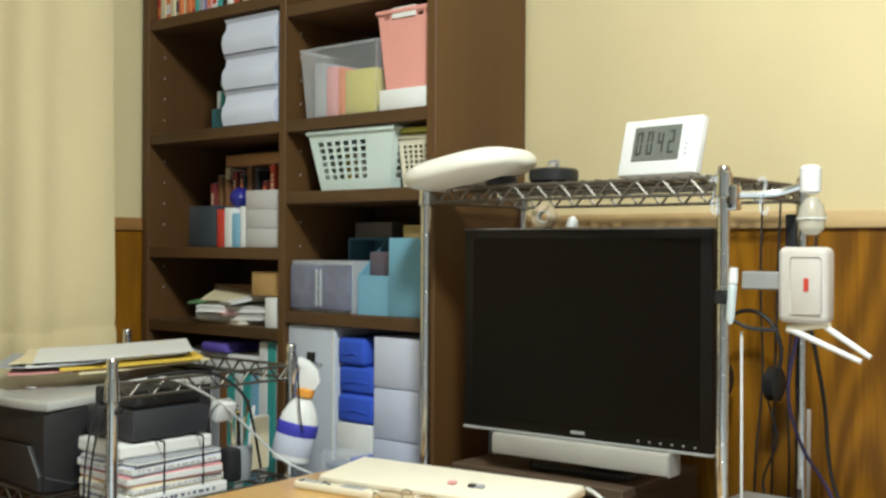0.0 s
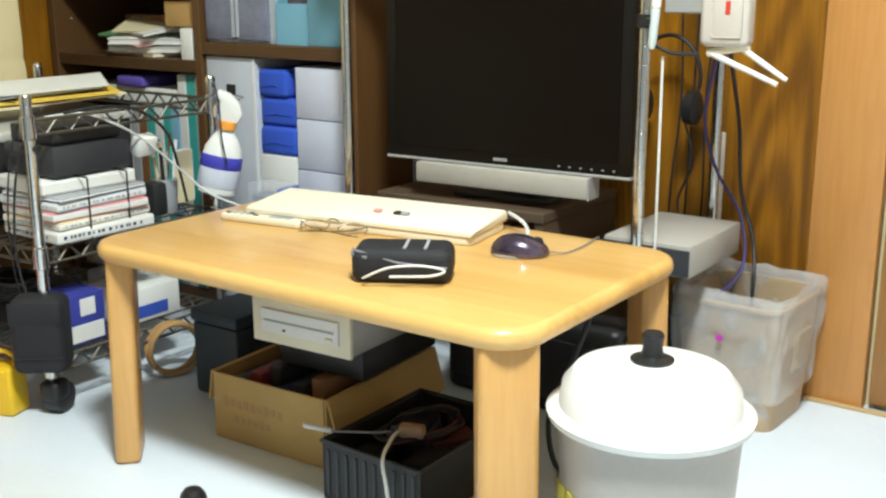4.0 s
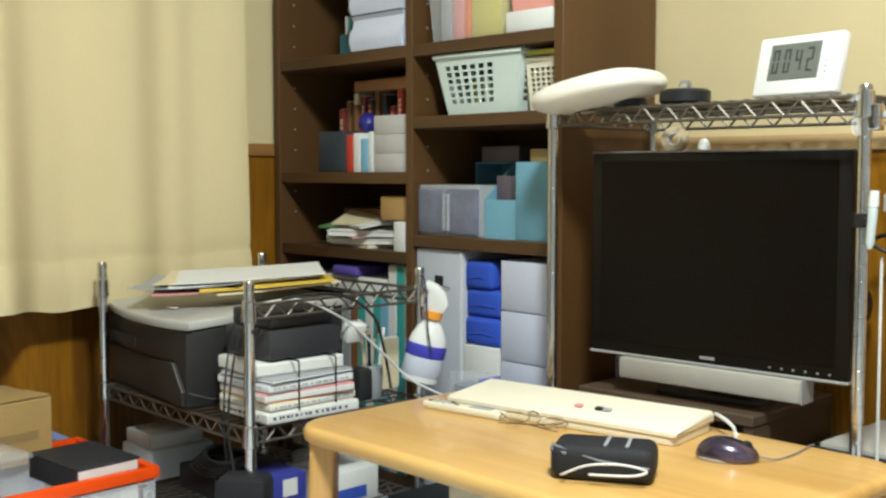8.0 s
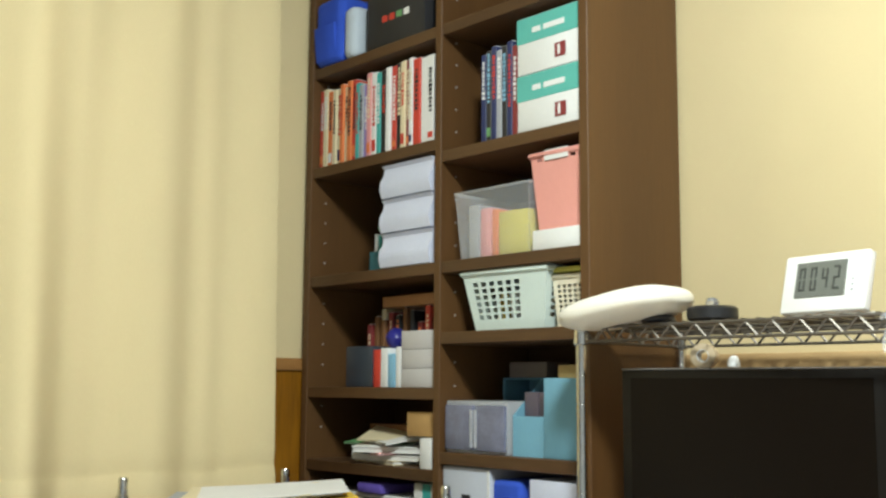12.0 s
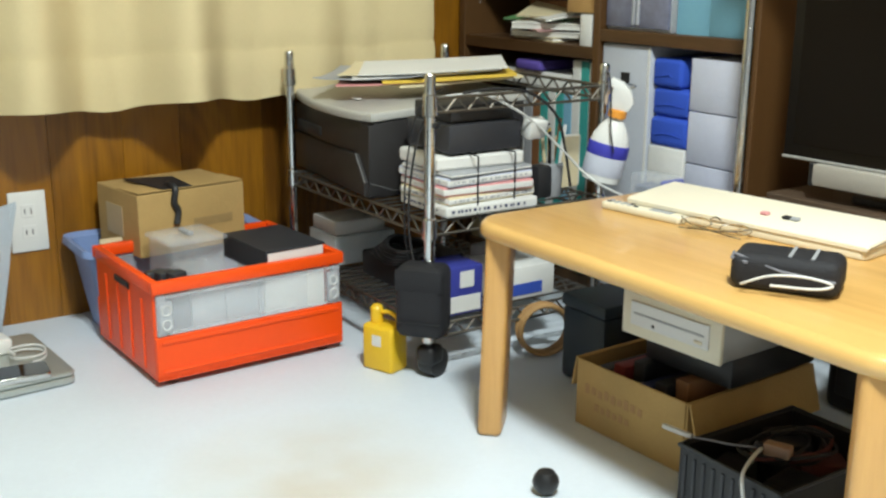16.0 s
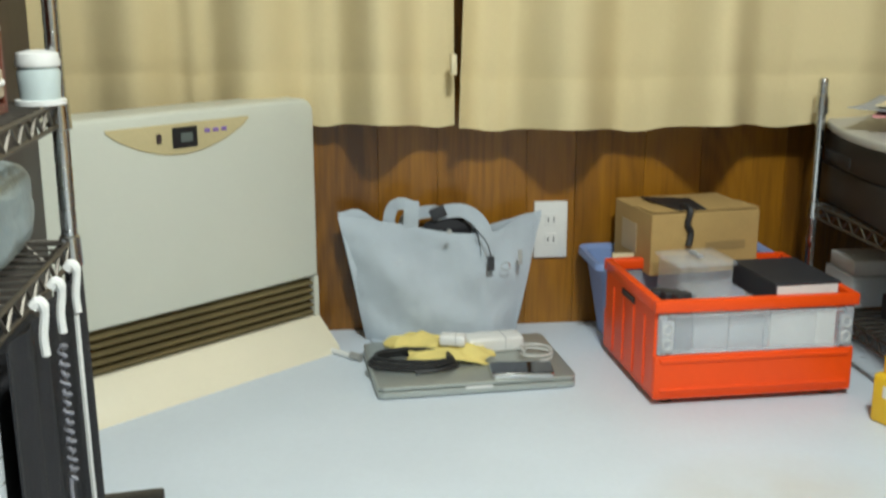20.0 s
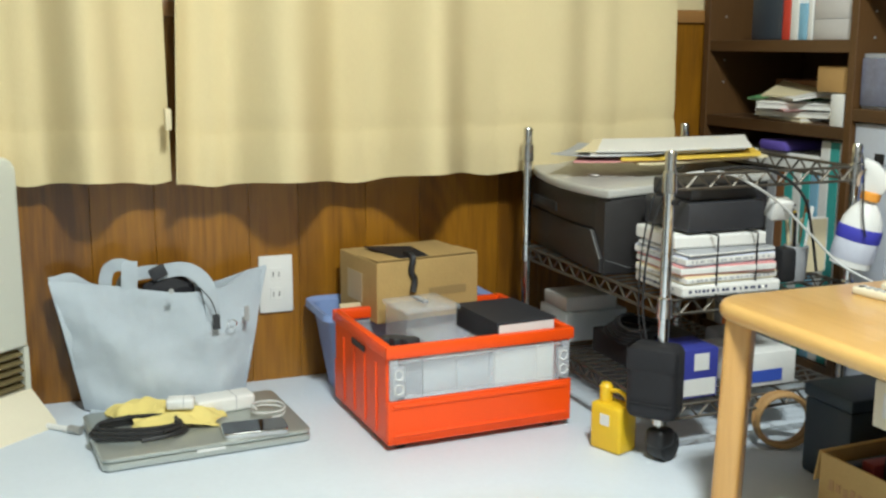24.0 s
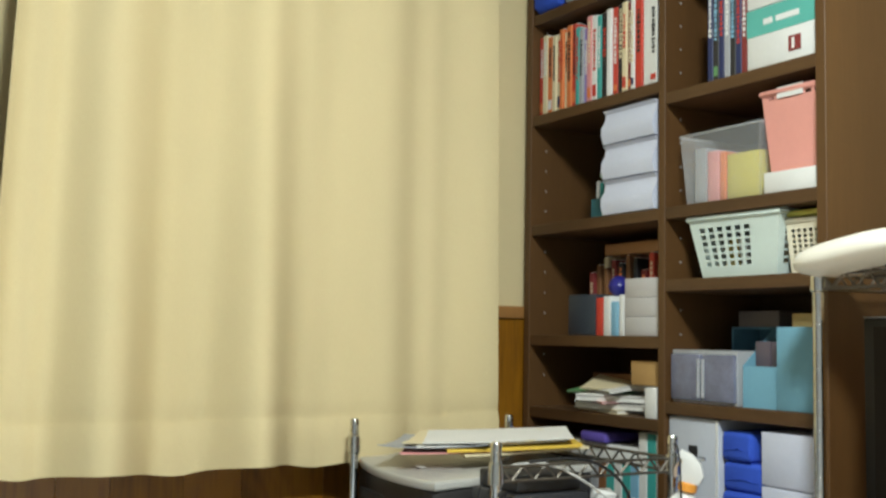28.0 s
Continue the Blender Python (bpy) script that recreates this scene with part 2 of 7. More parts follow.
M_DOOR = wood("brown_door_wood", (0.27, 0.12, 0.035), (0.38, 0.19, 0.06), rough=0.4, along="z", ring=4)
M_CURTAIN = mat("beige_curtain_cloth", (0.665, 0.55, 0.315), rough=0.95, var=0.05, scale=4, bump=0.12, fine=420, stretch=(1, 1, 0.25))
M_SHELF = wood("dark_walnut_board", (0.080, 0.035, 0.0085), (0.104, 0.047, 0.012), rough=0.55, along="z", ring=7)
M_SHELFX = wood("dark_walnut_shelf", (0.062, 0.028, 0.009), (0.105, 0.050, 0.016), rough=0.5, along="x", ring=7)
M_CHROME = mat("chrome", (0.66, 0.66, 0.65), rough=0.17, metal=1.0, var=0.05, bump=0)
M_WIRE = mat("dull_chrome_wire", (0.20, 0.18, 0.155), rough=0.55, metal=1.0, var=0.1, bump=0)
M_WHITE = mat("white_plastic", (0.76, 0.76, 0.74), rough=0.4, var=0.03, bump=0.02)
M_IVORY = mat("ivory_plastic", (0.78, 0.72, 0.56), rough=0.38, var=0.03, bump=0.02)
M_BLACK = mat("black_plastic", (0.015, 0.015, 0.016), rough=0.42, var=0.1, bump=0.03)
M_DARK = mat("charcoal_plastic", (0.035, 0.036, 0.042), rough=0.45, var=0.12, bump=0.05)
M_SILVER = mat("silver_plastic", (0.42, 0.42, 0.41), rough=0.35, metal=0.35, var=0.05, bump=0.02)
M_CARD = mat("brown_cardboard", (0.49, 0.32, 0.12), rough=0.85, var=0.08, scale=9, bump=0.15, fine=160)
M_TABLE = wood("honey_table_wood", (0.56, 0.31, 0.09), (0.72, 0.44, 0.15), rough=0.3, along="x", ring=4, coat=0.25, streak=14)
M_LEG = wood("honey_leg_wood", (0.52, 0.27, 0.08), (0.66, 0.37, 0.12), rough=0.35, along="z", ring=4, coat=0.2)
M_ORANGE = mat("orange_plastic", (0.92, 0.080, 0.004), rough=0.38, var=0.05, bump=0.03)
M_CLEAR = mat("clear_plastic", (0.90, 0.92, 0.94), rough=0.22, var=0.02, bump=0.02, trans=0.85, alpha=1.0)
M_CLOUDY = mat("cloudy_plastic", (0.82, 0.84, 0.88), rough=0.28, var=0.05, trans=0.6)
M_MILKY = mat("milky_plastic", (0.78, 0.81, 0.85), rough=0.25, var=0.05, scale=12, bump=0.05, alpha=0.23)
M_SHEER = mat("thin_clear_plastic", (0.80, 0.82, 0.84), rough=0.2, var=0.04, scale=12, bump=0.04, alpha=0.11)
M_TOTE = mat("grey_canvas", (0.52, 0.585, 0.645), rough=0.95, var=0.07, scale=7, bump=0.5, fine=500)
M_PAPER = mat("white_paper", (0.72, 0.71, 0.68), rough=0.9, var=0.05, bump=0.05)

# ---- room ----
XW, YN, XE, YS, TOP = -2.22, 1.82, 1.5, -1.7, 2.4
nt_ = M_FLOOR.node_tree
n_b = nt_.nodes["Principled BSDF"]
old = n_b.inputs["Base Color"].links[0].from_socket
geo, vm, noi = nt_.nodes.new("ShaderNodeTexCoord"), nt_.nodes.new("ShaderNodeVectorMath"), nt_.nodes.new("ShaderNodeTexNoise")
vm.operation = "DISTANCE"
vm.inputs[1].default_value = (-1.30, 0.66, 0.0)
nt_.links.new(geo.outputs["Object"], vm.inputs[0])
noi.inputs["Scale"].default_value = 7.0
nt_.links.new(geo.outputs["Object"], noi.inputs["Vector"])
rng = nt_.nodes.new("ShaderNodeMapRange")
rng.inputs["From Min"].default_value, rng.inputs["From Max"].default_value = 0.24, 0.05
nt_.links.new(vm.outputs["Value"], rng.inputs["Value"])
mul = nt_.nodes.new("ShaderNodeMath")
mul.operation = "MULTIPLY"
nt_.links.new(rng.outputs["Result"], mul.inputs[0])
nt_.links.new(noi.outputs["Fac"], mul.inputs[1])
stain = nt_.nodes.new("ShaderNodeMix")
stain.data_type = "RGBA"
nt_.links.new(mul.outputs["Value"], stain.inputs["Factor"])
nt_.links.new(old, stain.inputs["A"])
stain.inputs["B"].default_value = (0.50, 0.42, 0.30, 1)
nt_.links.new(stain.outputs["Result"], n_b.inputs["Base Color"])
setting("floor", bx(XW - 0.1, YS - 0.1, -0.06, XE + 0.1, YN + 0.1, 0.0), M_FLOOR, "pale grey-white vinyl floor mat")
# the ceiling stays out of view; its grey-beige keeps ambient bounce low
setting("ceiling", bx(XW - 0.1, YS - 0.1, TOP, XE + 0.1, YN + 0.1, TOP + 0.08), M_CEIL_DIM, "unseen ceiling, grey-beige to dim bounced light")
setting("wall_west", bx(XW - 0.1, YS, 0, XW, YN, TOP), M_CREAM, "cream papered wall behind the curtain")
setting("wall_north", bx(XW - 0.1, YN, 0, XE + 0.1, YN + 0.1, TOP), M_CREAM, "cream papered wall")
# east and south walls are never in view; their grey weakens the bounced light
M_FILL_CUT = mat("fill_cutting_grey", (0.34, 0.34, 0.34), rough=0.9, var=0.06)
setting("unseen_wall_east", bx(XE, YS, 0, XE + 0.1, YN, TOP), M_FILL_CUT, "unseen wall, greyed to cut bounced fill light")
setting("unseen_wall_south", bx(XW - 0.1, YS - 0.1, 0, XE + 0.1, YS, TOP), M_FILL_CUT, "unseen wall, greyed to cut bounced fill light")
DADO = 0.755
west_dado = setting("dado_west", bx(XW, YS, 0, XW + 0.004, YN, DADO), M_BLACK, "varnished brown wood panelling")
y = YN - 0.003
k = 0
while y > YS + 0.05:
    w = (0.148, 0.104, 0.188, 0.123)[k % 4]
    part("panel", bx(XW + 0.001, y - w + 0.0003, 0.0, XW + 0.012, y - 0.0002, DADO, 0.0007, 1), M_PANEL, west_dado)
    y -= w
    k += 1
north_dado = setting("dado_north", bx(XW + 0.012, YN - 0.004, 0, -0.53, YN, DADO), M_BLACK, "varnished brown wood panelling")
x = -0.531
k = 0
while x > XW + 0.1:
    w = (0.142, 0.115, 0.168, 0.128)[k % 4]
    part("panel", bx(x - w + 0.0003, YN - 0.012, 0.0, x - 0.0002, YN - 0.001, DADO, 0.0007, 1), M_PANEL_N, north_dado)
    x -= w
    k += 1
setting("rail_west", bx(XW, YS, DADO, XW + 0.02, YN - 0.02, DADO + 0.03, 0.003), M_DOOR, "narrow wooden dado rail")
setting("rail_north", bx(-1.281, YN - 0.02, DADO, -0.53, YN, DADO + 0.03, 0.003), M_RAIL, "narrow pale wooden dado rail")
setting("door_jamb", bx(-0.528, YN - 0.03, 0.0, -0.416, YN, 2.05, 0.004), M_JAMB, "orange-brown wooden door jamb")
setting("door_1", bx(-0.408, YN - 0.022, 0.012, 0.42, YN - 0.001, 2.03, 0.003), M_DOOR, "plain brown wooden sliding door, closed")
setting("door_sill", bx(-0.528, YN - 0.040, 0.0, 0.45, YN - 0.03, 0.006, 0.001), M_RAIL, "pale wooden door sill")


def curtain(name, y0, y1, x, seed, crest, period, z0, label):
    """A hanging cloth with soft folds, hem and seam."""
    rnd = random.Random(seed)
    ob = thing(name, pose(x, 0, 0), label, "curtain", "curtains at the window")
    phase = [rnd.uniform(0, 6.28) for _ in range(4)]
    ny, nz, z1 = 260, 64, 2.02

    def at(u, v):
        s = (y0 + (y1 - y0) * u - crest) / period * 2 * math.pi
        bend = math.cos(s + 0.35 * math.sin(s * 0.43 + phase[0]) * v)
        low = 1 - v
        yr = y0 + (y1 - y0) * u
        tight = min(1.0, max(0.25, (1.06 - yr) / 0.16))
        amp = 0.007 + 0.046 * low ** 1.3 * tight
        amp *= 1 - 0.5 * min(1.0, max(0.0, (0.16 - yr) / 0.14))
        bend = bend + 0.35 * (bend * bend - 0.5) * low
        seam = math.exp(-((v - 0.064) / 0.007) ** 2)
        pucker = 0.0016 * noise.noise(Vector((yr * 55, v * 30, phase[1]))) * math.exp(-(v / 0.09) ** 2) - 0.0045 * seam
        d = pucker + amp * bend + 0.0085 * math.cos(2 * s + 0.7 * math.sin(0.7 * s + phase[2])) * (0.35 + 0.65 * tight) + 0.008 * math.sin(0.5 * s + phase[3]) * tight + 0.018 * low * (tight - 0.5)
        d -= 0.045 * low * min(1.0, max(0.0, (0.16 - yr) / 0.14))
        d = max(d, -0.062 if yr > 0.2 else -0.085)
        z = z0 + (z1 - z0) * v + (1 - v) ** 8 * (0.004 * math.sin(s * 0.5 + phase[3]) + 0.009 * math.cos(s))
        yy = y0 + (y1 - y0) * u + 0.010 * math.sin(s) + (0.5 - u) * 0.03 * v + 0.035 * v * (1 - u) ** 6
        return Vector((d, yy, z))

    for nm, v0, v1, off in (("cloth", 0.0, 1.0, 0.0), ("hem", 0.0, 0.062, 0.0036)):
        bm = bmesh.new()
        steps = nz if nm == "cloth" else 4
        grid = []
        for i in range(steps + 1):
            v = v0 + (v1 - v0) * (i / steps) ** (1.6 if nm == "cloth" else 1)
            grid.append([bm.verts.new(at(j / ny, v) + Vector((off, 0, 0))) for j in range(ny + 1)])
        for a, b in zip(grid, grid[1:]):
            for j in range(ny):
                bm.faces.new((a[j], a[j + 1], b[j + 1], b[j]))
        bm.normal_update()
        bmesh.ops.solidify(bm, geom=list(bm.faces), thickness=0.002)
        part(nm, bm, M_CURTAIN, ob)
    return ob


curtain("curtain", 0.272, 1.374, XW + 0.116, 3, 0.50, 0.29, 0.436, "beige woven curtain hanging in soft folds before the window")
curtain("curtain", -0.95, 0.285, XW + 0.108, 8, 0.13, 0.235, 0.448, "beige woven curtain in deeper folds beside its twin")
setting("curtain_rail", bx(XW, -1.0, 2.03, XW + 0.13, 1.45, 2.07, 0.004), M_RAIL, "wooden curtain rail")

# ---- ceiling lamp ----
lamp = thing("ceiling_lamp", pose(LAMP[0], LAMP[1], LAMP[2]), "round white ceiling lamp under the ceiling", "lamp")
part("base", lathe([(0.12, 0.06), (0.14, 0.10), (0.14, 0.155)]), M_WHITE, lamp)
part("shade", lathe([(0.02, 0.0), (0.2, 0.01), (0.245, 0.04), (0.24, 0.06), (0.12, 0.065)]), mat("lit_lamp_shade", (1.0, 0.93, 0.8), emit=1.5), lamp, "glowing white acrylic shade")


# ---- wire racks ----
def pole_mesh(height, r=0.0095):
    prof = [(r * 0.8, 0.0), (r, 0.002)]
    z = 0.02
    while z < height - 0.012:
        prof += [(r, z - 0.0013), (r * 0.90, z - 0.0009), (r * 0.90, z + 0.0009), (r, z + 0.0013)]
        z += 0.025
    prof += [(r, height - 0.004), (r * 0.75, height)]
    return mesh_of(lathe(prof, 12), "pole", M_CHROME)


def truss(p, q, zt, drop=0.024, r=0.0022, step=0.045):
    """Two wires, one over the other, with a zigzag between."""
    p, q = Vector(p), Vector(q)
    n = max(2, round((q - p).length / step))
    bm = tube([p + Vector((0, 0, zt)), q + Vector((0, 0, zt))], r * 1.3, 6)
    tube([p + Vector((0, 0, zt - drop)), q + Vector((0, 0, zt - drop))], r * 1.3, 6, bm)
    zig = [p.lerp(q, k / (2 * n)) + Vector((0, 0, zt - (drop if k % 2 else 0))) for k in range(2 * n + 1)]
    for a, b in zip(zig, zig[1:]):
        tube([a, b], r, 5, bm)
    return bm


def wire_shelf(rack, w, d, zt, sides="fblr", wires=True):
    """A wire shelf between the poles of a rack, w along x and d along y."""
    i = 0.008
    ends = {"f": ((i, 0, 0), (w - i, 0, 0)), "b": ((i, d, 0), (w - i, d, 0)), "l": ((0, i, 0), (0, d - i, 0)), "r": ((w, i, 0), (w, d - i, 0))}
    for s in sides:
        part("shelf_edge", truss(*ends[s], zt), M_WIRE, rack)
    if wires:
        me = mesh_of(tube([(0, 0, 0), (0, d, 0)], 0.0017, 5), "wire", M_WIRE)
        n = int(w / 0.026)
        for k in range(1, n):
            piece("wire", me, rack, pose(w * k / n, 0, zt + 0.003))
        for f in (0.33, 0.67):
            part("cross_wire", tube([(0, d * f, zt - 0.001), (w, d * f, zt - 0.001)], 0.0025, 6), M_WIRE, rack)
    sl = mesh_of(lathe([(0.0098, -0.03), (0.0135, -0.028), (0.012, 0.006), (0.0098, 0.008)], 12), "sleeve", M_CHROME)
    for x, y in ((0, 0), (w, 0), (0, d), (w, d)):
        piece("sleeve", sl, rack, pose(x, y, zt))


def wire_rack(m, w, d, height, label, wheels=False):
    rack = thing("wire_rack", m, label, "rack")
    low = 0.072 if wheels else 0.02
    pm = pole_mesh(height - low)
    fm = mesh_of(lathe([(0.012, 0.0), (0.014, 0.004), (0.014, 0.014), (0.008, 0.022)], 12), "foot", M_BLACK)
    wm = mesh_of(moved(lathe([(0.014, -0.017), (0.026, -0.015), (0.0275, -0.006), (0.0275, 0.006), (0.026, 0.015), (0.014, 0.017)], 22), pose(0, 0, 0, 90)), "wheel", M_BLACK)
    hm = mesh_of(bx(-0.024, -0.019, 0.024, 0.017, 0.019, 0.06, 0.010, 3), "wheel_hood", M_BLACK)
    sm = mesh_of(lathe([(0.006, 0.056), (0.0065, 0.058), (0.0065, 0.074)], 10), "stem", M_CHROME)
    for k, (x, y) in enumerate(((0, 0), (w, 0), (0, d), (w, d))):
        piece("pole", pm, rack, pose(x, y, low))
        if wheels:
            c = new("caster")
            c.parent = rack
            c.matrix_basis = pose(x, y, 0, 0, 0, 40 + 70 * k)
            piece("wheel", wm, c, pose(0.012, 0, 0.0275))
            piece("wheel_hood", hm, c, pose(0.006, 0, 0))
            piece("stem", sm, c, pose(0, 0, 0))
        else:
            piece("foot", fm, rack, pose(x, y, 0))
    return rack


rack_m = wire_rack(pose(-1.246, 1.452, 0), 0.564, 0.295, 0.838, "chrome wire rack standing over the monitor")
wire_shelf(rack_m, 0.564, 0.295, 0.822)
wire_shelf(rack_m, 0.564, 0.295, 0.262)
rack_p = wire_rack(pose(-2.052, 0.998, 0), 0.532, 0.385, 0.535, "low chrome wire rack on casters holding printer and books", True)
wire_shelf(rack_p, 0.532, 0.385, 0.494, sides="rb", wires=False)
wire_shelf(rack_p, 0.532, 0.385, 0.282)
wire_shelf(rack_p, 0.532, 0.385, 0.095)

# ---- bookshelf ----
BX0, BX1, BY0, BY1, BTOP = -2.195, -1.283, 1.52, 1.806, 1.82
shelf = thing("bookshelf", pose(0, 0, 0), "tall dark walnut bookshelf packed with books and boxes", "bookshelf")
MID = -1.705
part("side_panel", bx(BX0, BY0, 0, BX0 + 0.022, BY1, BTOP, 0.0012, 1), M_SHELF, shelf)
part("side_panel", bx(BX1 - 0.022, BY0, 0, BX1, BY1, BTOP, 0.0012, 1), M_SHELF, shelf)
part("divider", bx(MID - 0.010, BY0 + 0.002, 0.04, MID + 0.010, BY1 - 0.01, BTOP - 0.02, 0.001, 1), M_SHELF, shelf)
part("back_panel", bx(BX0 + 0.022, BY1 - 0.008, 0.04, BX1 - 0.022, BY1 - 0.002, BTOP - 0.02), M_SHELF, shelf)
part("top_board", bx(BX0 + 0.022, BY0 + 0.001, BTOP - 0.022, BX1 - 0.022, BY1 - 0.008, BTOP, 0.0012, 1), M_SHELFX, shelf)
part("plinth", bx(BX0 + 0.022, BY0 + 0.012, 0.0, BX1 - 0.022, BY1 - 0.008, 0.05, 0.0012, 1), M_SHELFX, shelf)
LX0, LX1, RX0, RX1 = BX0 + 0.022, MID - 0.010, MID + 0.010, BX1 - 0.022
L_ROWS = (1.505, 1.252, 0.982, 0.716, 0.545)
R_ROWS = (1.505, 1.222, 0.982, 0.832, 0.584)
for zs, a, b in ((L_ROWS, LX0, LX1), (R_ROWS, RX0, RX1)):
    for z in zs:
        part("shelf_board", bx(a, BY0 + 0.004, z - 0.025, b, BY1 - 0.008, z, 0.0012, 1), M_SHELFX, shelf)
pin = mesh_of(moved(lathe([(0.0024, 0), (0.0024, 0.002)], 8), pose(0, 0, 0, 0, 90, 0)), "shelf_pin", M_SILVER)
for z in [0.62 + 0.05 * k for k in range(20)]:
    for x0 in (LX0, RX0):
        if all(abs(z - q + 0.012) > 0.02 for q in (L_ROWS if x0 == LX0 else R_ROWS)):
            piece("shelf_pin", pin, shelf, pose(x0, BY0 + 0.045, z))

# ---- low table ----
TZ = 0.342
TX0, TX1, TY0, TY1 = -1.318, -0.568, 0.930, 1.376
table = thing("low_table", pose((TX0 + TX1) / 2, (TY0 + TY1) / 2, 0), "low honey-coloured wooden table with rounded corners", "table")
hw, hd = (TX1 - TX0) / 2, (TY1 - TY0) / 2
part("tabletop", slab(round_rect(-hw, -hd, hw, hd, 0.060, 12), TZ - 0.027, TZ, 0.0125, 5), M_TABLE, table)
# flat legs set across the corners, splayed a little
bm = bx(-0.0355, -0.019, 0, 0.0355, 0.019, TZ - 0.014, 0.008, 3)
for v in bm.verts:
    v.co.y -= 0.009 * (1 - v.co.z / (TZ - 0.014))
leg = mesh_of(bm, "leg", M_LEG)
for sx, sy, turn in ((-1, -1, -45), (1, -1, 45), (1, 1, 135), (-1, 1, 225)):
    piece("leg", leg, table, pose(sx * (hw - 0.0405), sy * (hd - 0.0405), 0, 0, 0, turn))
# ---- monitor ----
M_SCREEN = mat("dark_screen", (0.007, 0.005, 0.0035), rough=0.25, var=0.02, bump=0, spec=0.12)
M_BEZEL = mat("black_bezel", (0.008, 0.0065, 0.005), rough=0.4, spec=0.2, var=0.05, bump=0.02)
mon = thing("monitor", pose(-0.951, 1.492, 0.341, 0, 0, 3.5), "black flat monitor, switched off, with a slim speaker bar", "monitor")
part("bezel", bx(-0.228, 0, 0.066, 0.228, 0.035, 0.408, 0.004, 2), M_BEZEL, mon)
part("screen", bx(-0.208, -0.0015, 0.088, 0.208, 0.003, 0.394), M_SCREEN, mon)
part("silver_edge", bx(-0.229, -0.002, 0.063, 0.229, 0.03, 0.068, 0.0015, 1), M_SILVER, mon)
part("top_edge", bx(-0.228, -0.0015, 0.4075, 0.228, 0.012, 0.4105, 0.001, 1), mat("dull_grey_edge", (0.16, 0.15, 0.14), rough=0.4), mon)
part("back_shell", bx(-0.15, 0.034, 0.11, 0.15, 0.075, 0.37, 0.015, 3), M_BLACK, mon)
part("badge", bx(-0.014, -0.0022, 0.0745, 0.012, 0.001, 0.0795, 0.0005, 1), M_SILVER, mon)
for k in range(6):
    part("button", bx(0.105 + 0.019 * k, -0.0025, 0.0745, 0.1085 + 0.019 * k, 0.001, 0.0770, 0.0005, 1), M_SILVER, mon)
bar = part("speaker_bar", bx(-0.162, -0.012, 0.027, 0.162, 0.028, 0.0625, 0.004, 2), mat("grey_speaker_cloth", (0.45, 0.42, 0.37), rough=0.7, bump=0.4, fine=600), mon, "pale grey speaker bar")
part("end_cap", bx(0.162, -0.013, 0.026, 0.165, 0.029, 0.0635, 0.001, 1), M_SILVER, bar)
part("end_cap", bx(-0.168, -0.013, 0.025, -0.162, 0.029, 0.0635, 0.002, 1), M_BLACK, bar)
part("neck", bx(-0.045, 0.075, 0.01, 0.045, 0.11, 0.28, 0.006, 2), M_DARK, mon)
part("foot_plate", slab(round_rect(-0.12, 0.03, 0.075, 0.20, 0.02), 0.0, 0.012, 0.003, 2), M_DARK, mon)

# ---- orange crate ----
crate = thing("folding_crate", pose(-1.875, 0.752, 0, 0, 0, 2), "orange folding plastic crate with clear side windows", "crate")
CW, CD, CH = 0.366, 0.30, 0.191
t = 0.008
for nm, box in (("floor_plate", (-CD / 2, -CW / 2, 0.012, CD / 2, CW / 2, 0.022)),):
    part(nm, bx(*box, 0.002, 1), M_ORANGE, crate)
for s in (1, -1):
    x0, x1 = (CD / 2 - t, CD / 2) if s > 0 else (-CD / 2, -CD / 2 + t)
    wall = part("long_wall", bx(x0, -CW / 2, 0.015, x1, CW / 2, 0.092, 0.002, 1), M_ORANGE, crate)
    part("rib", bx(x0 - 0.003 * (s < 0), -CW / 2 + 0.01, 0.078, x1 + 0.003 * (s > 0), CW / 2 - 0.01, 0.086, 0.0015, 1), M_ORANGE, wall)
    part("rib", bx(x0 - 0.003 * (s < 0), -CW / 2 + 0.01, 0.026, x1 + 0.003 * (s > 0), CW / 2 - 0.01, 0.032, 0.0015, 1), M_ORANGE, wall)
    part("window", bx(x0 + 0.002, -CW / 2 + 0.004, 0.093, x1 - 0.002, CW / 2 - 0.004, 0.166, 0.001, 1), M_MILKY, crate, "clear plastic side window")
    for f in (-0.465, 0.465):
        part("window_bar", bx(x0, f * CW - 0.007, 0.094, x1 + 0.001, f * CW + 0.007, 0.166, 0.001, 1), M_CLOUDY, crate)
    for zb in (0.0945, 0.160):
        part("window_rail", bx(x0, -0.455 * CW, zb, x1 + 0.001, 0.455 * CW, zb + 0.005, 0.001, 1), M_MILKY, crate)
    part("short_wall", bx(-CD / 2 + t, s * (CW / 2) - (t if s > 0 else 0), 0.015, CD / 2 - t, s * (CW / 2) + (t if s < 0 else 0), 0.17, 0.002, 1), M_ORANGE, crate)
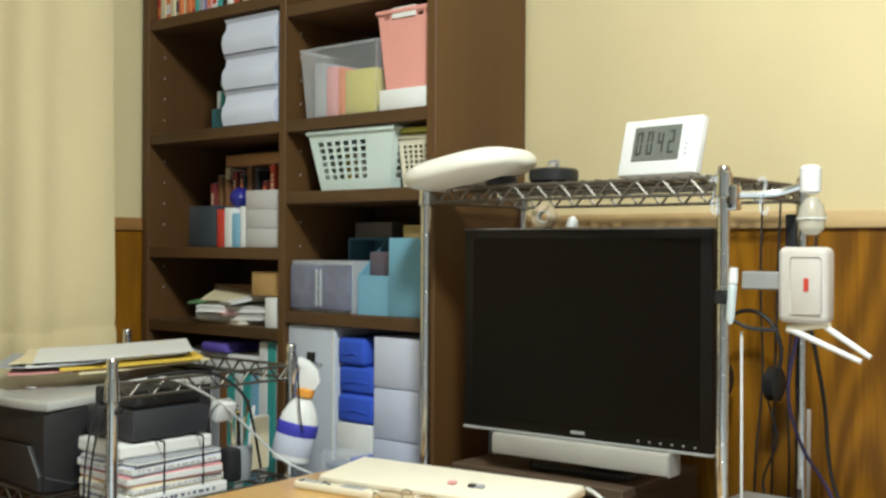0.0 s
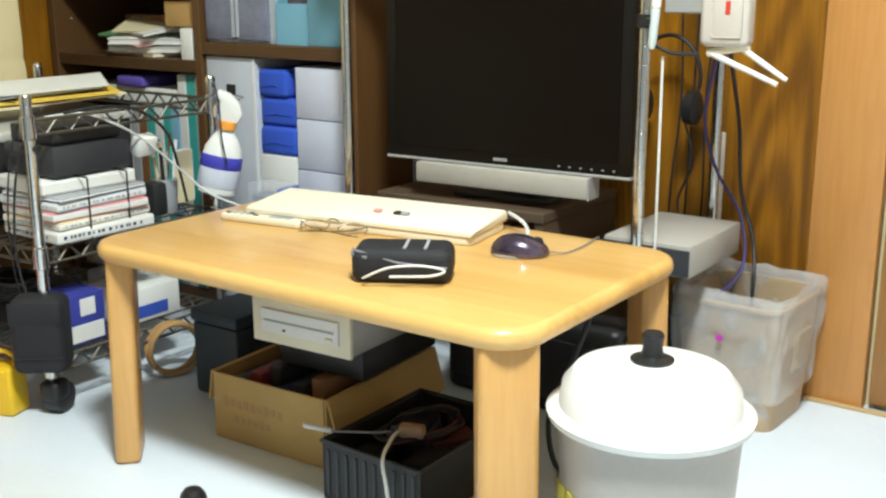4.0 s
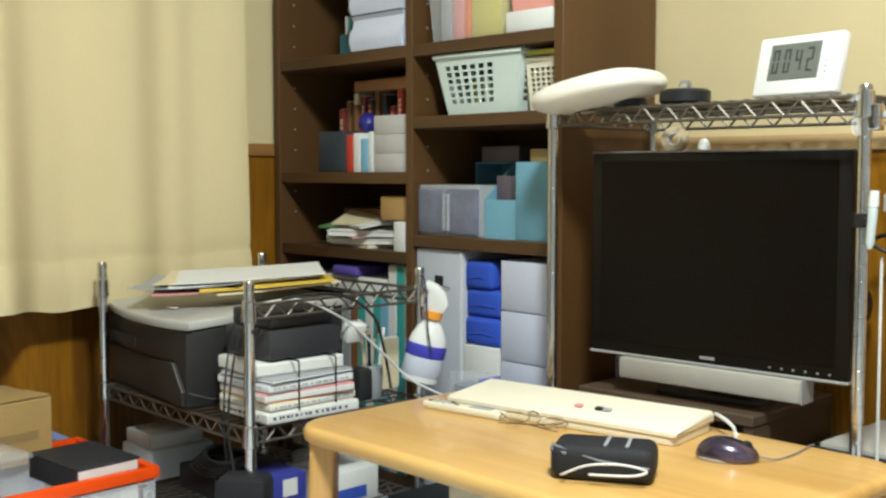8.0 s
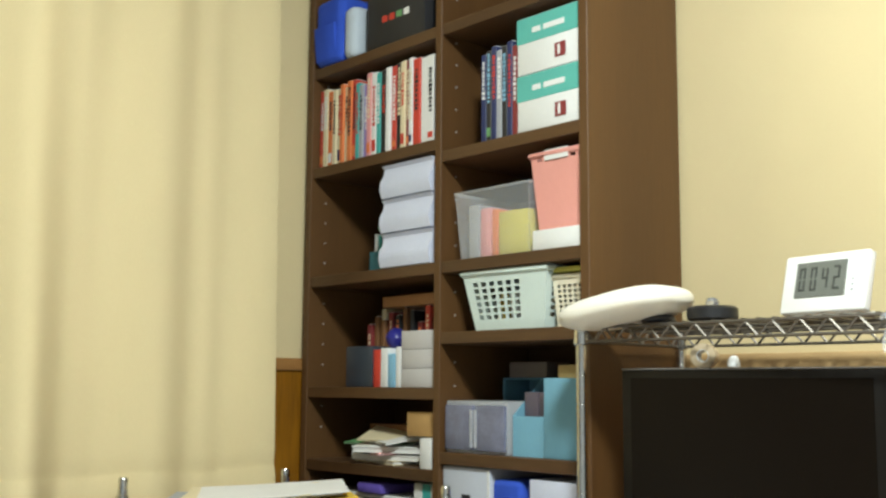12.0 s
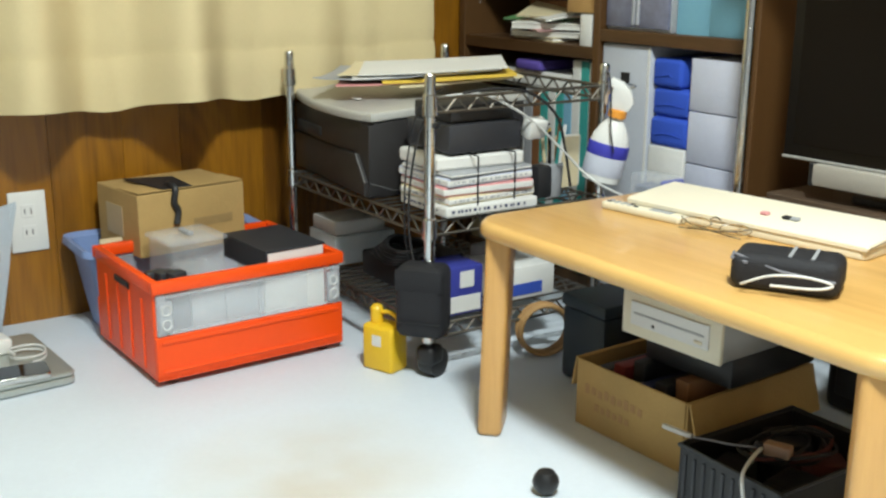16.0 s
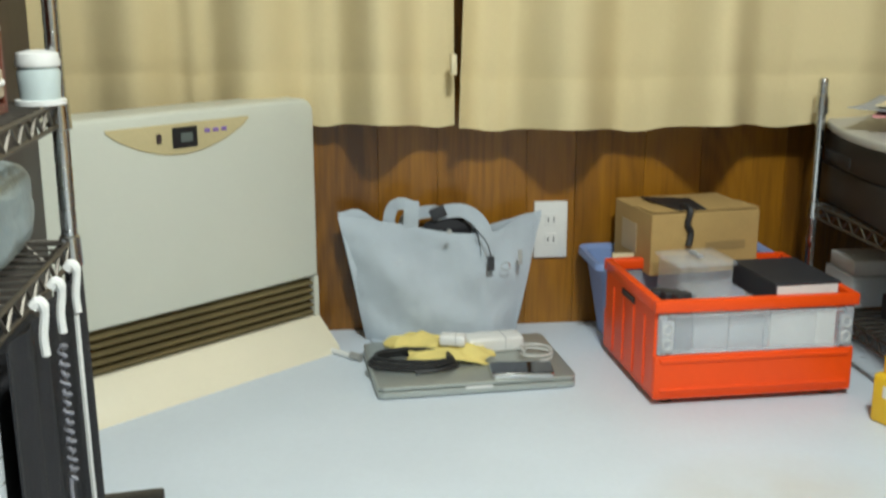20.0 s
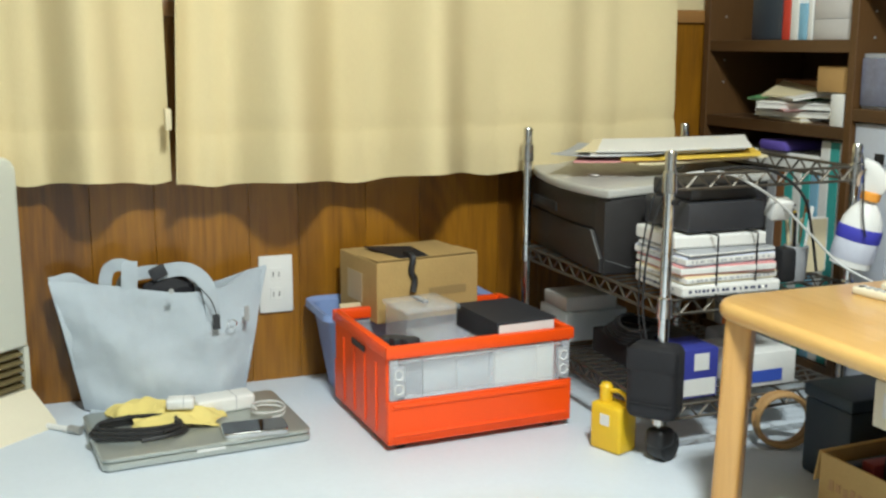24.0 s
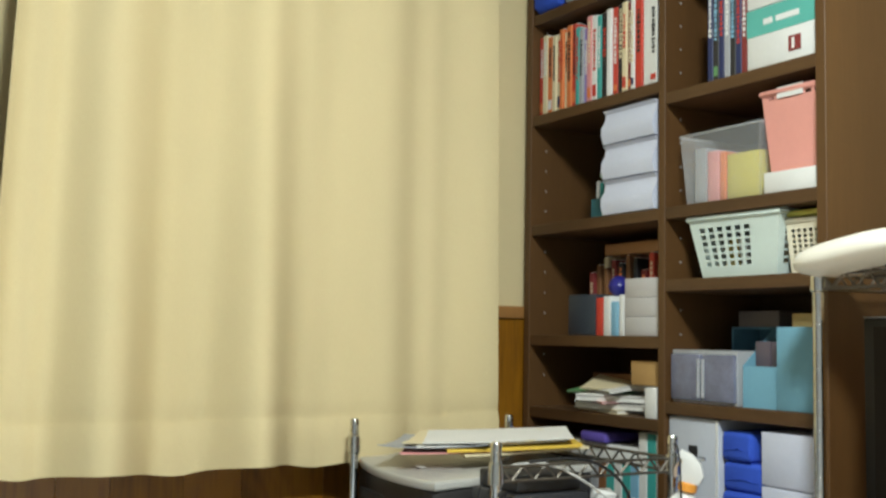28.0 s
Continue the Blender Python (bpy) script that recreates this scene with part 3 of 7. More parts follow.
for s in (-1, 1):
    for f in (-0.30, -0.10, 0.10, 0.30):
        part("upright_rib", bx(f * CD - 0.005, s * CW / 2 - 0.0025, 0.022, f * CD + 0.005, s * CW / 2 + 0.0025, 0.150, 0.0015, 1), M_ORANGE, crate)
    latch = part("latch", bx(CD / 2 - 0.002, s * (CW / 2 - 0.020) - 0.012, 0.098, CD / 2 + 0.0035, s * (CW / 2 - 0.020) + 0.012, 0.156, 0.003, 2), M_CLOUDY, crate, "cloudy plastic latch")
    for z in (0.114, 0.140):
        part("latch_ring", tube([(CD / 2 + 0.004, s * (CW / 2 - 0.020) + 0.008 * math.cos(a), z + 0.009 * math.sin(a)) for a in [k * math.pi / 8 for k in range(16)]], 0.0013, 5, closed=True), M_WHITE, latch)
    part("hand_hole", bx(-0.035, s * (CW / 2 + 0.0015) - 0.002, 0.152, 0.035, s * (CW / 2 + 0.0015) + 0.002, 0.164, 0.0015, 1), M_BLACK, crate)
bm = bx(CD / 2 - 0.012, -CW / 2 - 0.003, 0.169, CD / 2 + 0.003, CW / 2 + 0.003, CH, 0.003, 2)
part("rim", bm, M_ORANGE, crate)
part("rim", bx(-CD / 2 - 0.003, -CW / 2 - 0.003, 0.169, -CD / 2 + 0.012, CW / 2 + 0.003, CH, 0.003, 2), M_ORANGE, crate)
part("rim", bx(-CD / 2 + 0.012, -CW / 2 - 0.003, 0.169, CD / 2 - 0.012, -CW / 2 + 0.012, CH, 0.003, 2), M_ORANGE, crate)
part("rim", bx(-CD / 2 + 0.012, CW / 2 - 0.012, 0.169, CD / 2 - 0.012, CW / 2 + 0.003, CH, 0.003, 2), M_ORANGE, crate)
fm = mesh_of(lathe([(0.012, 0), (0.014, 0.003), (0.014, 0.014)], 10), "foot", M_BLACK)
for sx in (-1, 1):
    for sy in (-1, 1):
        piece("foot", fm, crate, pose(sx * 0.12, sy * 0.15, 0))

# ---- laptop ----
M_ALU = mat("brushed_aluminium", (0.50, 0.53, 0.50), rough=0.38, metal=0.7, var=0.03, bump=0.02)
lap = thing("laptop", pose(-1.935, 0.275, 0, 0, 0, 4), "closed silver aluminium laptop lying on the floor", "laptop")
part("base", slab(round_rect(-0.125, -0.182, 0.125, 0.182, 0.014), 0.002, 0.015, 0.003, 2), M_ALU, lap)
part("lid", slab(round_rect(-0.125, -0.182, 0.125, 0.182, 0.014), 0.0165, 0.0245, 0.003, 2), M_ALU, lap)
part("latch_notch", bx(0.1235, -0.025, 0.011, 0.1256, 0.025, 0.0165, 0.0008, 1), M_WHITE, lap, "pale thumb notch")

# ---- fan heater ----
HA = math.degrees(math.atan2(0.759, -0.651))
M_HEAT = mat("pale_enamel", (0.60, 0.61, 0.53), rough=0.4, var=0.02, bump=0.01)
M_SLAT = mat("bronze_slat", (0.22, 0.17, 0.08), rough=0.4, metal=0.3)
heater = thing("fan_heater", pose(-1.70, -0.389, 0, 0, 0, HA), "cream gas fan heater with a slatted warm-air outlet", "heater")
HL, HT, HH, HF = 0.568, 0.10, 0.502, 0.062
# x runs along the front, y points to the back
skirt = [(0.0, 0.0), (HF + HT, 0.0), (HF + HT, 0.064), (HF, 0.064), (0.004, 0.012)]
part("skirt", moved(slab(skirt, 0.0, HL, 0.003, 2), Matrix(((0, 0, 1, 0), (1, 0, 0, 0), (0, 1, 0, 0), (0, 0, 0, 1)))), M_IVORY, heater, "ivory sloping foot")
shell = [(0.0, 0.146), (HL, 0.146)] + [(HL - 0.030 + 0.030 * math.cos(a), HH - 0.030 + 0.030 * math.sin(a)) for a in [k * math.pi / 16 for k in range(9)]] + [(0.030 - 0.030 * math.sin(a), HH - 0.030 + 0.030 * math.cos(a)) for a in [k * math.pi / 16 for k in range(9)]]
part("cabinet", moved(slab(shell, 0.0, HT, 0.008, 3), pose(0, HF + HT, 0, 90)), M_HEAT, heater)
# the recess's shade is put into this back plate's dark colour
part("outlet_back", bx(0.004, HF + 0.04, 0.064, HL - 0.004, HF + HT - 0.004, 0.146), mat("outlet_painted_shade", (0.10, 0.085, 0.04), rough=0.6), heater)
for k in range(5):
    part("slat", moved(bx(0.011, -0.014, -0.0012, HL - 0.011, 0.014, 0.0012), pose(0, HF + 0.018, 0.076 + 0.0152 * k, 25)), M_SLAT, heater)
for x0 in (0.0, HL - 0.011):
    part("outlet_cheek", bx(x0, HF + 0.002, 0.064, x0 + 0.011, HF + HT, 0.146), M_HEAT, heater)
pts = [(0.120 + 0.29 * u, 0.476 - 0.05 * math.sin(math.pi * u) ** 0.8) for u in [k / 24 for k in range(25)]]
ctrl = slab(pts + [(0.410, 0.481), (0.120, 0.481)], 0.0, 0.003, 0.001, 1)
part("control_panel", moved(ctrl, pose(0, HF + 0.0005, 0, 90)), mat("tan_panel", (0.56, 0.47, 0.26), rough=0.4), heater, "tan curved control panel")
part("display", bx(0.246, HF - 0.0045, 0.438, 0.297, HF - 0.002, 0.474, 0.001, 1), M_BLACK, heater)
part("digit_bar", bx(0.262, HF - 0.0055, 0.448, 0.286, HF - 0.004, 0.464), mat("dim_digits", (0.12, 0.14, 0.13)), heater)
part("knob", bx(0.214, HF - 0.0065, 0.450, 0.224, HF - 0.002, 0.466, 0.002, 1), mat("dark_button", (0.05, 0.03, 0.03)), heater)
M_VIOLET = mat("violet_key", (0.25, 0.15, 0.45))
for k in range(3):
    part("key", bx(0.312 + 0.018 * k, HF - 0.0045, 0.460, 0.324 + 0.018 * k, HF - 0.002, 0.467, 0.001, 1), M_VIOLET, heater)

# ---- printer ----
M_PTOP = mat("printer_grey_top", (0.43, 0.42, 0.39), rough=0.28, var=0.05, bump=0.03)
prn = thing("printer", pose(-2.100, 1.032, 0.288, 0, 0, -6), "charcoal multifunction printer with a silver lid", "printer")
M_PFRONT = mat("printer_charcoal", (0.020, 0.018, 0.018), rough=0.45, var=0.08, bump=0.04)
PW, PD = 0.386, 0.335
ACROSS = Matrix(((0, 0, 1, 0), (1, 0, 0, 0), (0, 1, 0, 0), (0, 0, 0, 1)))
part("body", moved(slab([(0.0, 0.0), (PD, 0.0), (PD, 0.164), (0.05, 0.144), (0.0, 0.136)], 0, PW, 0.006, 2), ACROSS), M_PFRONT, prn)
bow = [0.004 - 0.026 * math.sin(math.pi * k / 14) ** 0.7 for k in range(15)]
edge = [(PW + 0.004, PD + 0.002), (-0.004, PD + 0.002)] + [(-0.004 + (PW + 0.008) * k / 14, bow[k]) for k in range(15)]
bm = slab(edge, 0.0, 0.017, 0.005, 3)
for v in bm.verts:
    back = min(1.0, max(0.0, (v.co.y + 0.02) / PD))
    v.co.z = 0.142 + v.co.z + 0.026 * back ** 0.8 - 0.004 * v.co.x / PW
part("lid", bm, M_PTOP, prn, "silver-grey scanner lid")
part("upper_front", slab([(PW - 0.002, 0.02), (0.002, 0.02)] + [(0.002 + (PW - 0.004) * k / 14, bow[k] + 0.008) for k in range(15)], 0.080, 0.141, 0.003, 2), M_PFRONT, prn)
part("tray_cover", moved(slab([(0.006, 0.004), (PW - 0.003, 0.004), (PW - 0.003, 0.030), (PW - 0.045, 0.077), (0.006, 0.077)], -0.004, 0.008, 0.003, 2), pose(0, 0, 0, 90)), M_PFRONT, prn)
# paler tubes paint the light caught along the tray cover's edges
M_EDGE_LIGHT = mat("edge_highlight", (0.13, 0.13, 0.13), rough=0.4)
part("cover_edge_highlight", tube([(PW - 0.001, -0.008, 0.030), (PW - 0.044, -0.008, 0.079)], 0.0011, 6), M_EDGE_LIGHT, prn)
part("side_edge_highlight", tube([(PW + 0.0005, 0.004, 0.028), (PW + 0.0005, 0.05, 0.012), (PW + 0.0005, 0.25, 0.012)], 0.001, 6), M_EDGE_LIGHT, prn)
part("handle_slot", bx(0.055, -0.0165, 0.088, 0.185, -0.006, 0.108, 0.003, 2), M_BLACK, prn)
part("badge", moved(bx(-0.016, -0.005, 0, 0.016, 0.005, 0.002, 0.001, 1), pose(0.225, 0.045, 0.1648, 5, 0, 8)), M_WHITE, prn)

# ---- tote bag ----
tote = thing("tote_bag", pose(-2.135, 0.249, 0, 0, 0, -2), "upright light grey canvas tote bag with two handles", "bag")


def bag_side(off):
    bm = bmesh.new()
    grid = []
    for i in range(31):
        v = i / 30
        half = 0.155 + 0.052 * v
        row = []
        for j in range(51):
            u = j / 25 - 1
            top = 0.253 - 0.02 * (1 - abs(u) ** 2.5) - 0.012 * math.sin(3 * u + off) + 0.016 * math.exp(-((u - 0.8) / 0.13) ** 2)
            puff = (0.052 * (1 - v) + 0.018 * v) * (1 - abs(u) ** 3) + 0.007 * math.sin(5 * u + 7 * v + off) * math.sin(3.1 * v) + 0.006 * noise.noise(Vector((u * 3.1, v * 5.3, off))) + 0.003 * abs(noise.noise(Vector((u * 9, v * 6 + u * 4, off + 3))))
            row.append(bm.verts.new((puff, u * half, 0.003 + v * top)))
        grid.append(row)
    for a, b in zip(grid, grid[1:]):
        for j in range(50):
            bm.faces.new((a[j], a[j + 1], b[j + 1], b[j]))
    bm.normal_update()
    bmesh.ops.solidify(bm, geom=list(bm.faces), thickness=0.003)
    return bm


part("front_side", bag_side(0.4), M_TOTE, tote)
part("back_side", moved(bag_side(1.7), pose(0, 0, 0, 0, 0, 180)), M_TOTE, tote)
part("bottom", slab(round_rect(-0.05, -0.146, 0.05, 0.146, 0.03), 0.0, 0.006, 0.002, 1), M_TOTE, tote)


def strap(points, wide, thick, bm=None):
    """A flat band along points, wide across x."""
    bm = bm or bmesh.new()
    ps = curve(points, 8)
    rows = []
    for k, p in enumerate(ps):
        d = (ps[min(k + 1, len(ps) - 1)] - ps[max(k - 1, 0)]).normalized()
        n = Vector((1, 0, 0)).cross(d).normalized() if abs(d.x) < 0.95 else Vector((0, 0, 1))
        w = d.cross(n).normalized() * wide / 2 if False else n * wide / 2
        rows.append((p, w))
    a = [[bm.verts.new(p + s * w + Vector((o, 0, 0))) for s, o in ((-1, 0), (1, 0), (1, thick), (-1, thick))] for p, w in rows]
    for q, r in zip(a, a[1:]):
        for j in range(4):
            bm.faces.new((q[j], q[(j + 1) % 4], r[(j + 1) % 4], r[j]))
    bm.faces.new(a[0][::-1])
    bm.faces.new(a[-1])
    bmesh.ops.recalc_face_normals(bm, faces=list(bm.faces))
    return bm


part("handle", strap([(0.012, -0.061, 0.205), (0.014, -0.061, 0.235), (0.020, -0.060, 0.265), (0.022, -0.059, 0.295)], 0.030, 0.003), M_TOTE, tote)
part("handle_fold", strap([(0.020, -0.058, 0.283), (0.016, -0.078, 0.289), (0.008, -0.096, 0.280), (0.002, -0.104, 0.255), (0.0, -0.102, 0.225)], 0.024, 0.003), M_TOTE, tote)
part("handle", strap([(0.004, -0.016, 0.262), (0.008, 0.014, 0.270), (0.014, 0.042, 0.272), (0.020, 0.066, 0.262), (0.026, 0.084, 0.240), (0.029, 0.092, 0.208), (0.0285, 0.094, 0.165)], 0.028, 0.003), M_TOTE, tote)
part("back_handle", strap([(-0.02, -0.075, 0.20), (-0.024, -0.068, 0.246), (-0.026, -0.03, 0.262), (-0.026, 0.03, 0.258), (-0.024, 0.064, 0.24), (-0.02, 0.072, 0.19)], 0.026, 0.003), M_TOTE, tote)
part("buckle", moved(bx(-0.006, -0.016, -0.012, 0.006, 0.016, 0.012, 0.003, 2), pose(0.014, -0.006, 0.268, 25)), M_DARK, tote, "dark plastic buckle")

# ---- colours for small goods ----
def plain(name, col, rough=0.5, **kw):
    return mat(name, col, rough=rough, var=kw.pop("var", 0.06), bump=kw.pop("bump", 0.03), **kw)


C = {n: plain(n + "_print", c) for n, c in {
    "red": (0.55, 0.05, 0.03), "orange": (0.72, 0.20, 0.06), "cream": (0.72, 0.62, 0.40), "white": (0.74, 0.74, 0.72), "teal": (0.05, 0.36, 0.33),
    "pink": (0.70, 0.30, 0.30), "black": (0.02, 0.02, 0.022), "blue": (0.04, 0.09, 0.45), "navy": (0.02, 0.03, 0.10), "grey": (0.35, 0.36, 0.38),
    "brown": (0.22, 0.10, 0.04), "green": (0.12, 0.30, 0.12), "sky": (0.22, 0.45, 0.62), "yellow": (0.78, 0.52, 0.07), "olive": (0.58, 0.50, 0.08), "lilac": (0.30, 0.22, 0.50), "maroon": (0.22, 0.03, 0.03)}.items()}
M_SKY = plain("pale_blue_card", (0.17, 0.38, 0.50), 0.75)
M_PINK = plain("pink_plastic", (0.75, 0.33, 0.28), 0.4)
M_MINT = plain("mint_white_plastic", (0.62, 0.72, 0.68), 0.4)
M_LILACW = plain("bluish_white_plastic", (0.60, 0.63, 0.76), 0.45)
M_BLUECLOTH = mat("bright_blue_cloth", (0.03, 0.09, 0.55), rough=0.9, var=0.12, scale=9, bump=0.3, fine=300)


def box_thing(name, x0, y0, z0, x1, y1, z1, material, label, category, bev=0.002, turn=0.0, group=""):
    """A plain carton or tin, with its Empty at the base's centre."""
    ob = thing(name, pose((x0 + x1) / 2, (y0 + y1) / 2, z0, 0, 0, turn), label, category, group)
    w, d = (x1 - x0) / 2, (y1 - y0) / 2
    part("body", bx(-w, -d, 0, w, d, z1 - z0, bev, 2), material, ob)
    return ob


def book(x, y, z, thick, high, deep, colour, lean=0.0, word="book", group="books in the bookshelf", band=None):
    """A standing book: cover, page block and a label band on the spine."""
    ob = thing("book", pose(x, y, z, 0, lean, 0), f"{colour} {word} standing upright on the shelf", "book", group)
    part("cover", bx(0, 0, 0, thick, deep, high, 0.0012, 1), C[colour], ob)
    part("page_block", bx(0.0016, 0.004, 0.003, thick - 0.0016, deep + 0.0025, high + 0.0015), M_PAPER, ob)
    if band:
        marks = random.Random(int(x * 9973) + 7)
        bm = bmesh.new()
        z0, stop = high * marks.uniform(0.30, 0.5), high * marks.uniform(0.82, 0.93)
        while z0 < stop:
            step = marks.uniform(0.004, 0.009)
            wide = marks.uniform(0.14, 0.27)
            bx(thick * (0.5 - wide), -0.0006, z0, thick * (0.5 + wide), 0.002, z0 + step, bm=bm)
            z0 += step + marks.uniform(0.0015, 0.004)
        tagged(part("title_bar", bm, C[band], ob), kind="stuff")
        if marks.random() < 0.5:
            part("spine_mark", bx(thick * 0.15, -0.0006, high * 0.06, thick * 0.85, 0.002, high * marks.uniform(0.12, 0.2)), C[marks.choice(["red", "white", "navy", "green", "orange"])], ob)
    return ob


rnd = random.Random(5)
# upper left row: paperbacks
x = LX0 + 0.004
order = ["red", "cream", "orange", "cream", "cream", "orange", "cream", "orange", "red", "teal", "grey", "lilac", "pink", "white", "teal", "black", "white", "red", "black", "cream", "maroon", "white", "red", "white", "white"]
for k, c in enumerate(order):
    th = rnd.uniform(0.013, 0.020) if k < 22 else 0.024
    high = (0.196 if k < 9 else 0.184) + rnd.uniform(-0.006, 0.006) + (0.018 if k >= 12 else 0)
    if x + th > LX1 - 0.004:
        break
    book(x, BY0 + 0.016 + rnd.uniform(0, 0.006), L_ROWS[1], th - 0.001, high, 0.13, c, 0.0, "paperback book", band=rnd.choice(["white", "black", "cream", "red"]))
    x += th
# top left row
bag = thing("cloth_bag", pose(-2.105, BY0 + 0.06, L_ROWS[0]), "bright blue cloth bag on the shelf with a grey lining", "bag")
part("body", bx(-0.062, -0.065, 0, 0.05, 0.09, 0.17, 0.02, 4), M_BLUECLOTH, bag)
part("lining", bx(0.048, -0.06, -0.0, 0.098, 0.06, 0.13, 0.018, 3), M_TOTE, bag)
part("flap", moved(bx(-0.055, -0.012, -0.09, 0.03, 0.0, 0.0, 0.005, 2), pose(0.0, -0.062, 0.1, 6)), M_BLUECLOTH, bag)
bb = box_thing("game_box", -1.975, BY0 + 0.012, L_ROWS[0], -1.765, BY0 + 0.2, L_ROWS[0] + 0.13, C["black"], "black carton with small coloured print", "box")
for k, c in enumerate(("red", "red", "green", "white")):
    part("print_bar", bx(-0.045 + 0.026 * k, -0.0955, 0.06, -0.027 + 0.026 * k, -0.093, 0.075), C[c], bb)

# right column, upper row: disc cases and two printed cartons
x = -1.588
for k, c in enumerate(["navy", "black", "navy", "grey", "black", "navy", "maroon"]):
    book(x, BY0 + 0.018, R_ROWS[1], 0.0145, 0.19 + 0.006 * (k % 3), 0.135, c, 0, "disc case", band=("white", "sky", "red")[k % 3])
    x += 0.0152
for k in range(2):
    ob = box_thing("carton", -1.476, BY0 + 0.012, R_ROWS[1] + 0.119 * k, -1.292, BY0 + 0.22, R_ROWS[1] + 0.119 * k + 0.118, C["white"], "white carton with a teal printed band", "box", group="cartons in the bookshelf")
    part("teal_band", bx(-0.0925, -0.1048, 0.064, 0.0925, -0.1035, 0.1165), plain("teal_band_print", (0.10, 0.42, 0.36)) if k == 0 else bpy.data.materials["teal_band_print"], ob)
    for j, (a, b) in enumerate(((-0.05, -0.028), (-0.02, 0.035))):
        part("print_bar", bx(a, -0.1058, 0.082, b, -0.1046, 0.093), C["white"], ob)
    part("print_mark", bx(0.01, -0.1058, 0.018, 0.038, -0.1046, 0.046), C["maroon"], ob)
    part("print_mark", bx(0.018, -0.1066, 0.022, 0.024, -0.1056, 0.042), C["white"], ob)


def drawer_case(x0, x1, y0, y1, z0, z1, n, material, label, gap=0.004, pulls=True, scoop=False):
    """A small plastic chest of drawers."""
    ob = thing("drawer_case", pose((x0 + x1) / 2, (y0 + y1) / 2, z0), label, "drawers")
    w, d, hgt = (x1 - x0) / 2, (y1 - y0) / 2, z1 - z0
    part("body", bx(-w, -d + 0.012, 0, w, d, hgt, 0.004, 2), material, ob)
    for k in range(n):
        a, b = hgt * k / n + gap, hgt * (k + 1) / n - gap
        if scoop:
            hh = b - a
            prof = [(-d + 0.016, a), (-d - 0.002, a), (-d - 0.008, a + 0.25 * hh), (-d - 0.006, a + 0.5 * hh), (-d + 0.004, a + 0.72 * hh), (-d + 0.006, a + 0.9 * hh), (-d - 0.002, b), (-d + 0.016, b)]
            part("drawer", moved(slab(prof, -w + gap, w - gap), Matrix(((0, 0, 1, 0), (1, 0, 0, 0), (0, 1, 0, 0), (0, 0, 0, 1)))), material, ob)
            continue
        dr = part("drawer", bx(-w + gap, -d, a, w - gap, -d + 0.016, b, gap, 2), material, ob)
        if pulls:
            part("pull", bx(-w * 0.35, -d - 0.0025, b - 0.012, w * 0.35, -d + 0.002, b - 0.005, 0.001, 1), material, dr)
    return ob


drawer_case(-1.905, -1.730, BY0 + 0.008, BY1 - 0.04, L_ROWS[2], L_ROWS[2] + 0.238, 3, M_LILACW, "three-drawer bluish white plastic case on the shelf", 0.002, False, True)
tb = box_thing("disc_box", -2.025, BY0 + 0.07, L_ROWS[2], -1.925, BY0 + 0.2, L_ROWS[2] + 0.055, plain("dull_teal_tin", (0.05, 0.20, 0.24)), "dull teal box holding upright discs", "box")
for k in range(6):
    part("disc_sleeve", bx(-0.042 + 0.014 * k, -0.055, 0.05, -0.032 + 0.014 * k, 0.055, 0.098 - 0.004 * (k % 2)), C[("white", "teal", "grey", "white", "black", "teal")[k]], tb)
solo("leaf_spray", moved(tube(curve([(0, 0, 0), (0.03, 0, 0.012), (0.07, 0.01, 0.006)], 6), [0.009] * 13, 6), pose(0, 0, 0)), C["green"], pose(-2.02, BY0 + 0.10, L_ROWS[2] + 0.112), "small dull green bundle on the disc box", "bundle")

# middle left row
box_thing("black_box", -2.045, BY0 + 0.02, L_ROWS[3], -1.945, BY0 + 0.085, L_ROWS[3] + 0.094, plain("slate_box", (0.035, 0.045, 0.06), 0.4), "small slate-black square box", "box", 0.004)
x = -2.06
for k, c in enumerate(["maroon", "brown", "cream", "brown", "maroon", "orange", "black", "brown", "brown", "black", "maroon", "brown", "red", "brown", "cream", "brown", "cream", "maroon"]):
    book(x, BY0 + 0.095 + 0.008 * (k % 3), L_ROWS[3], 0.0168 - 0.004 * (k % 2), 0.150 + 0.009 * (k * 7 % 5), 0.11, c, 0, "old book", band=("cream", None, "orange", None)[k % 4])
    x += 0.0176
box_thing("wooden_tray", -2.01, BY0 + 0.10, L_ROWS[3] + 0.1885, -1.735, BY0 + 0.25, L_ROWS[3] + 0.214, plain("reddish_tray_wood", (0.42, 0.20, 0.08)), "flat reddish wooden tray lying on old books", "tray")
for k, (a, b, z, c) in enumerate(((-1.94, -1.916, 0.085, "red"), (-1.914, -1.890, 0.088, "white"), (-1.888, -1.862, 0.075, "sky"), (-1.86, -1.846, 0.09, "white"))):
    box_thing("small_carton", a, BY0 + 0.02, L_ROWS[3], b, BY0 + 0.085, L_ROWS[3] + z, C[c], f"slim {c} carton standing on the shelf", "box", 0.001)
solo("blue_ball", lathe([(0.004, -0.024), (0.013, -0.020), (0.021, -0.012), (0.0245, 0.0), (0.021, 0.012), (0.013, 0.020), (0.004, 0.024)], 20), plain("deep_blue_ball", (0.02, 0.02, 0.20), 0.3), pose(-1.902, BY0 + 0.055, L_ROWS[3] + 0.111), "small deep blue ball resting on cartons", "ball")
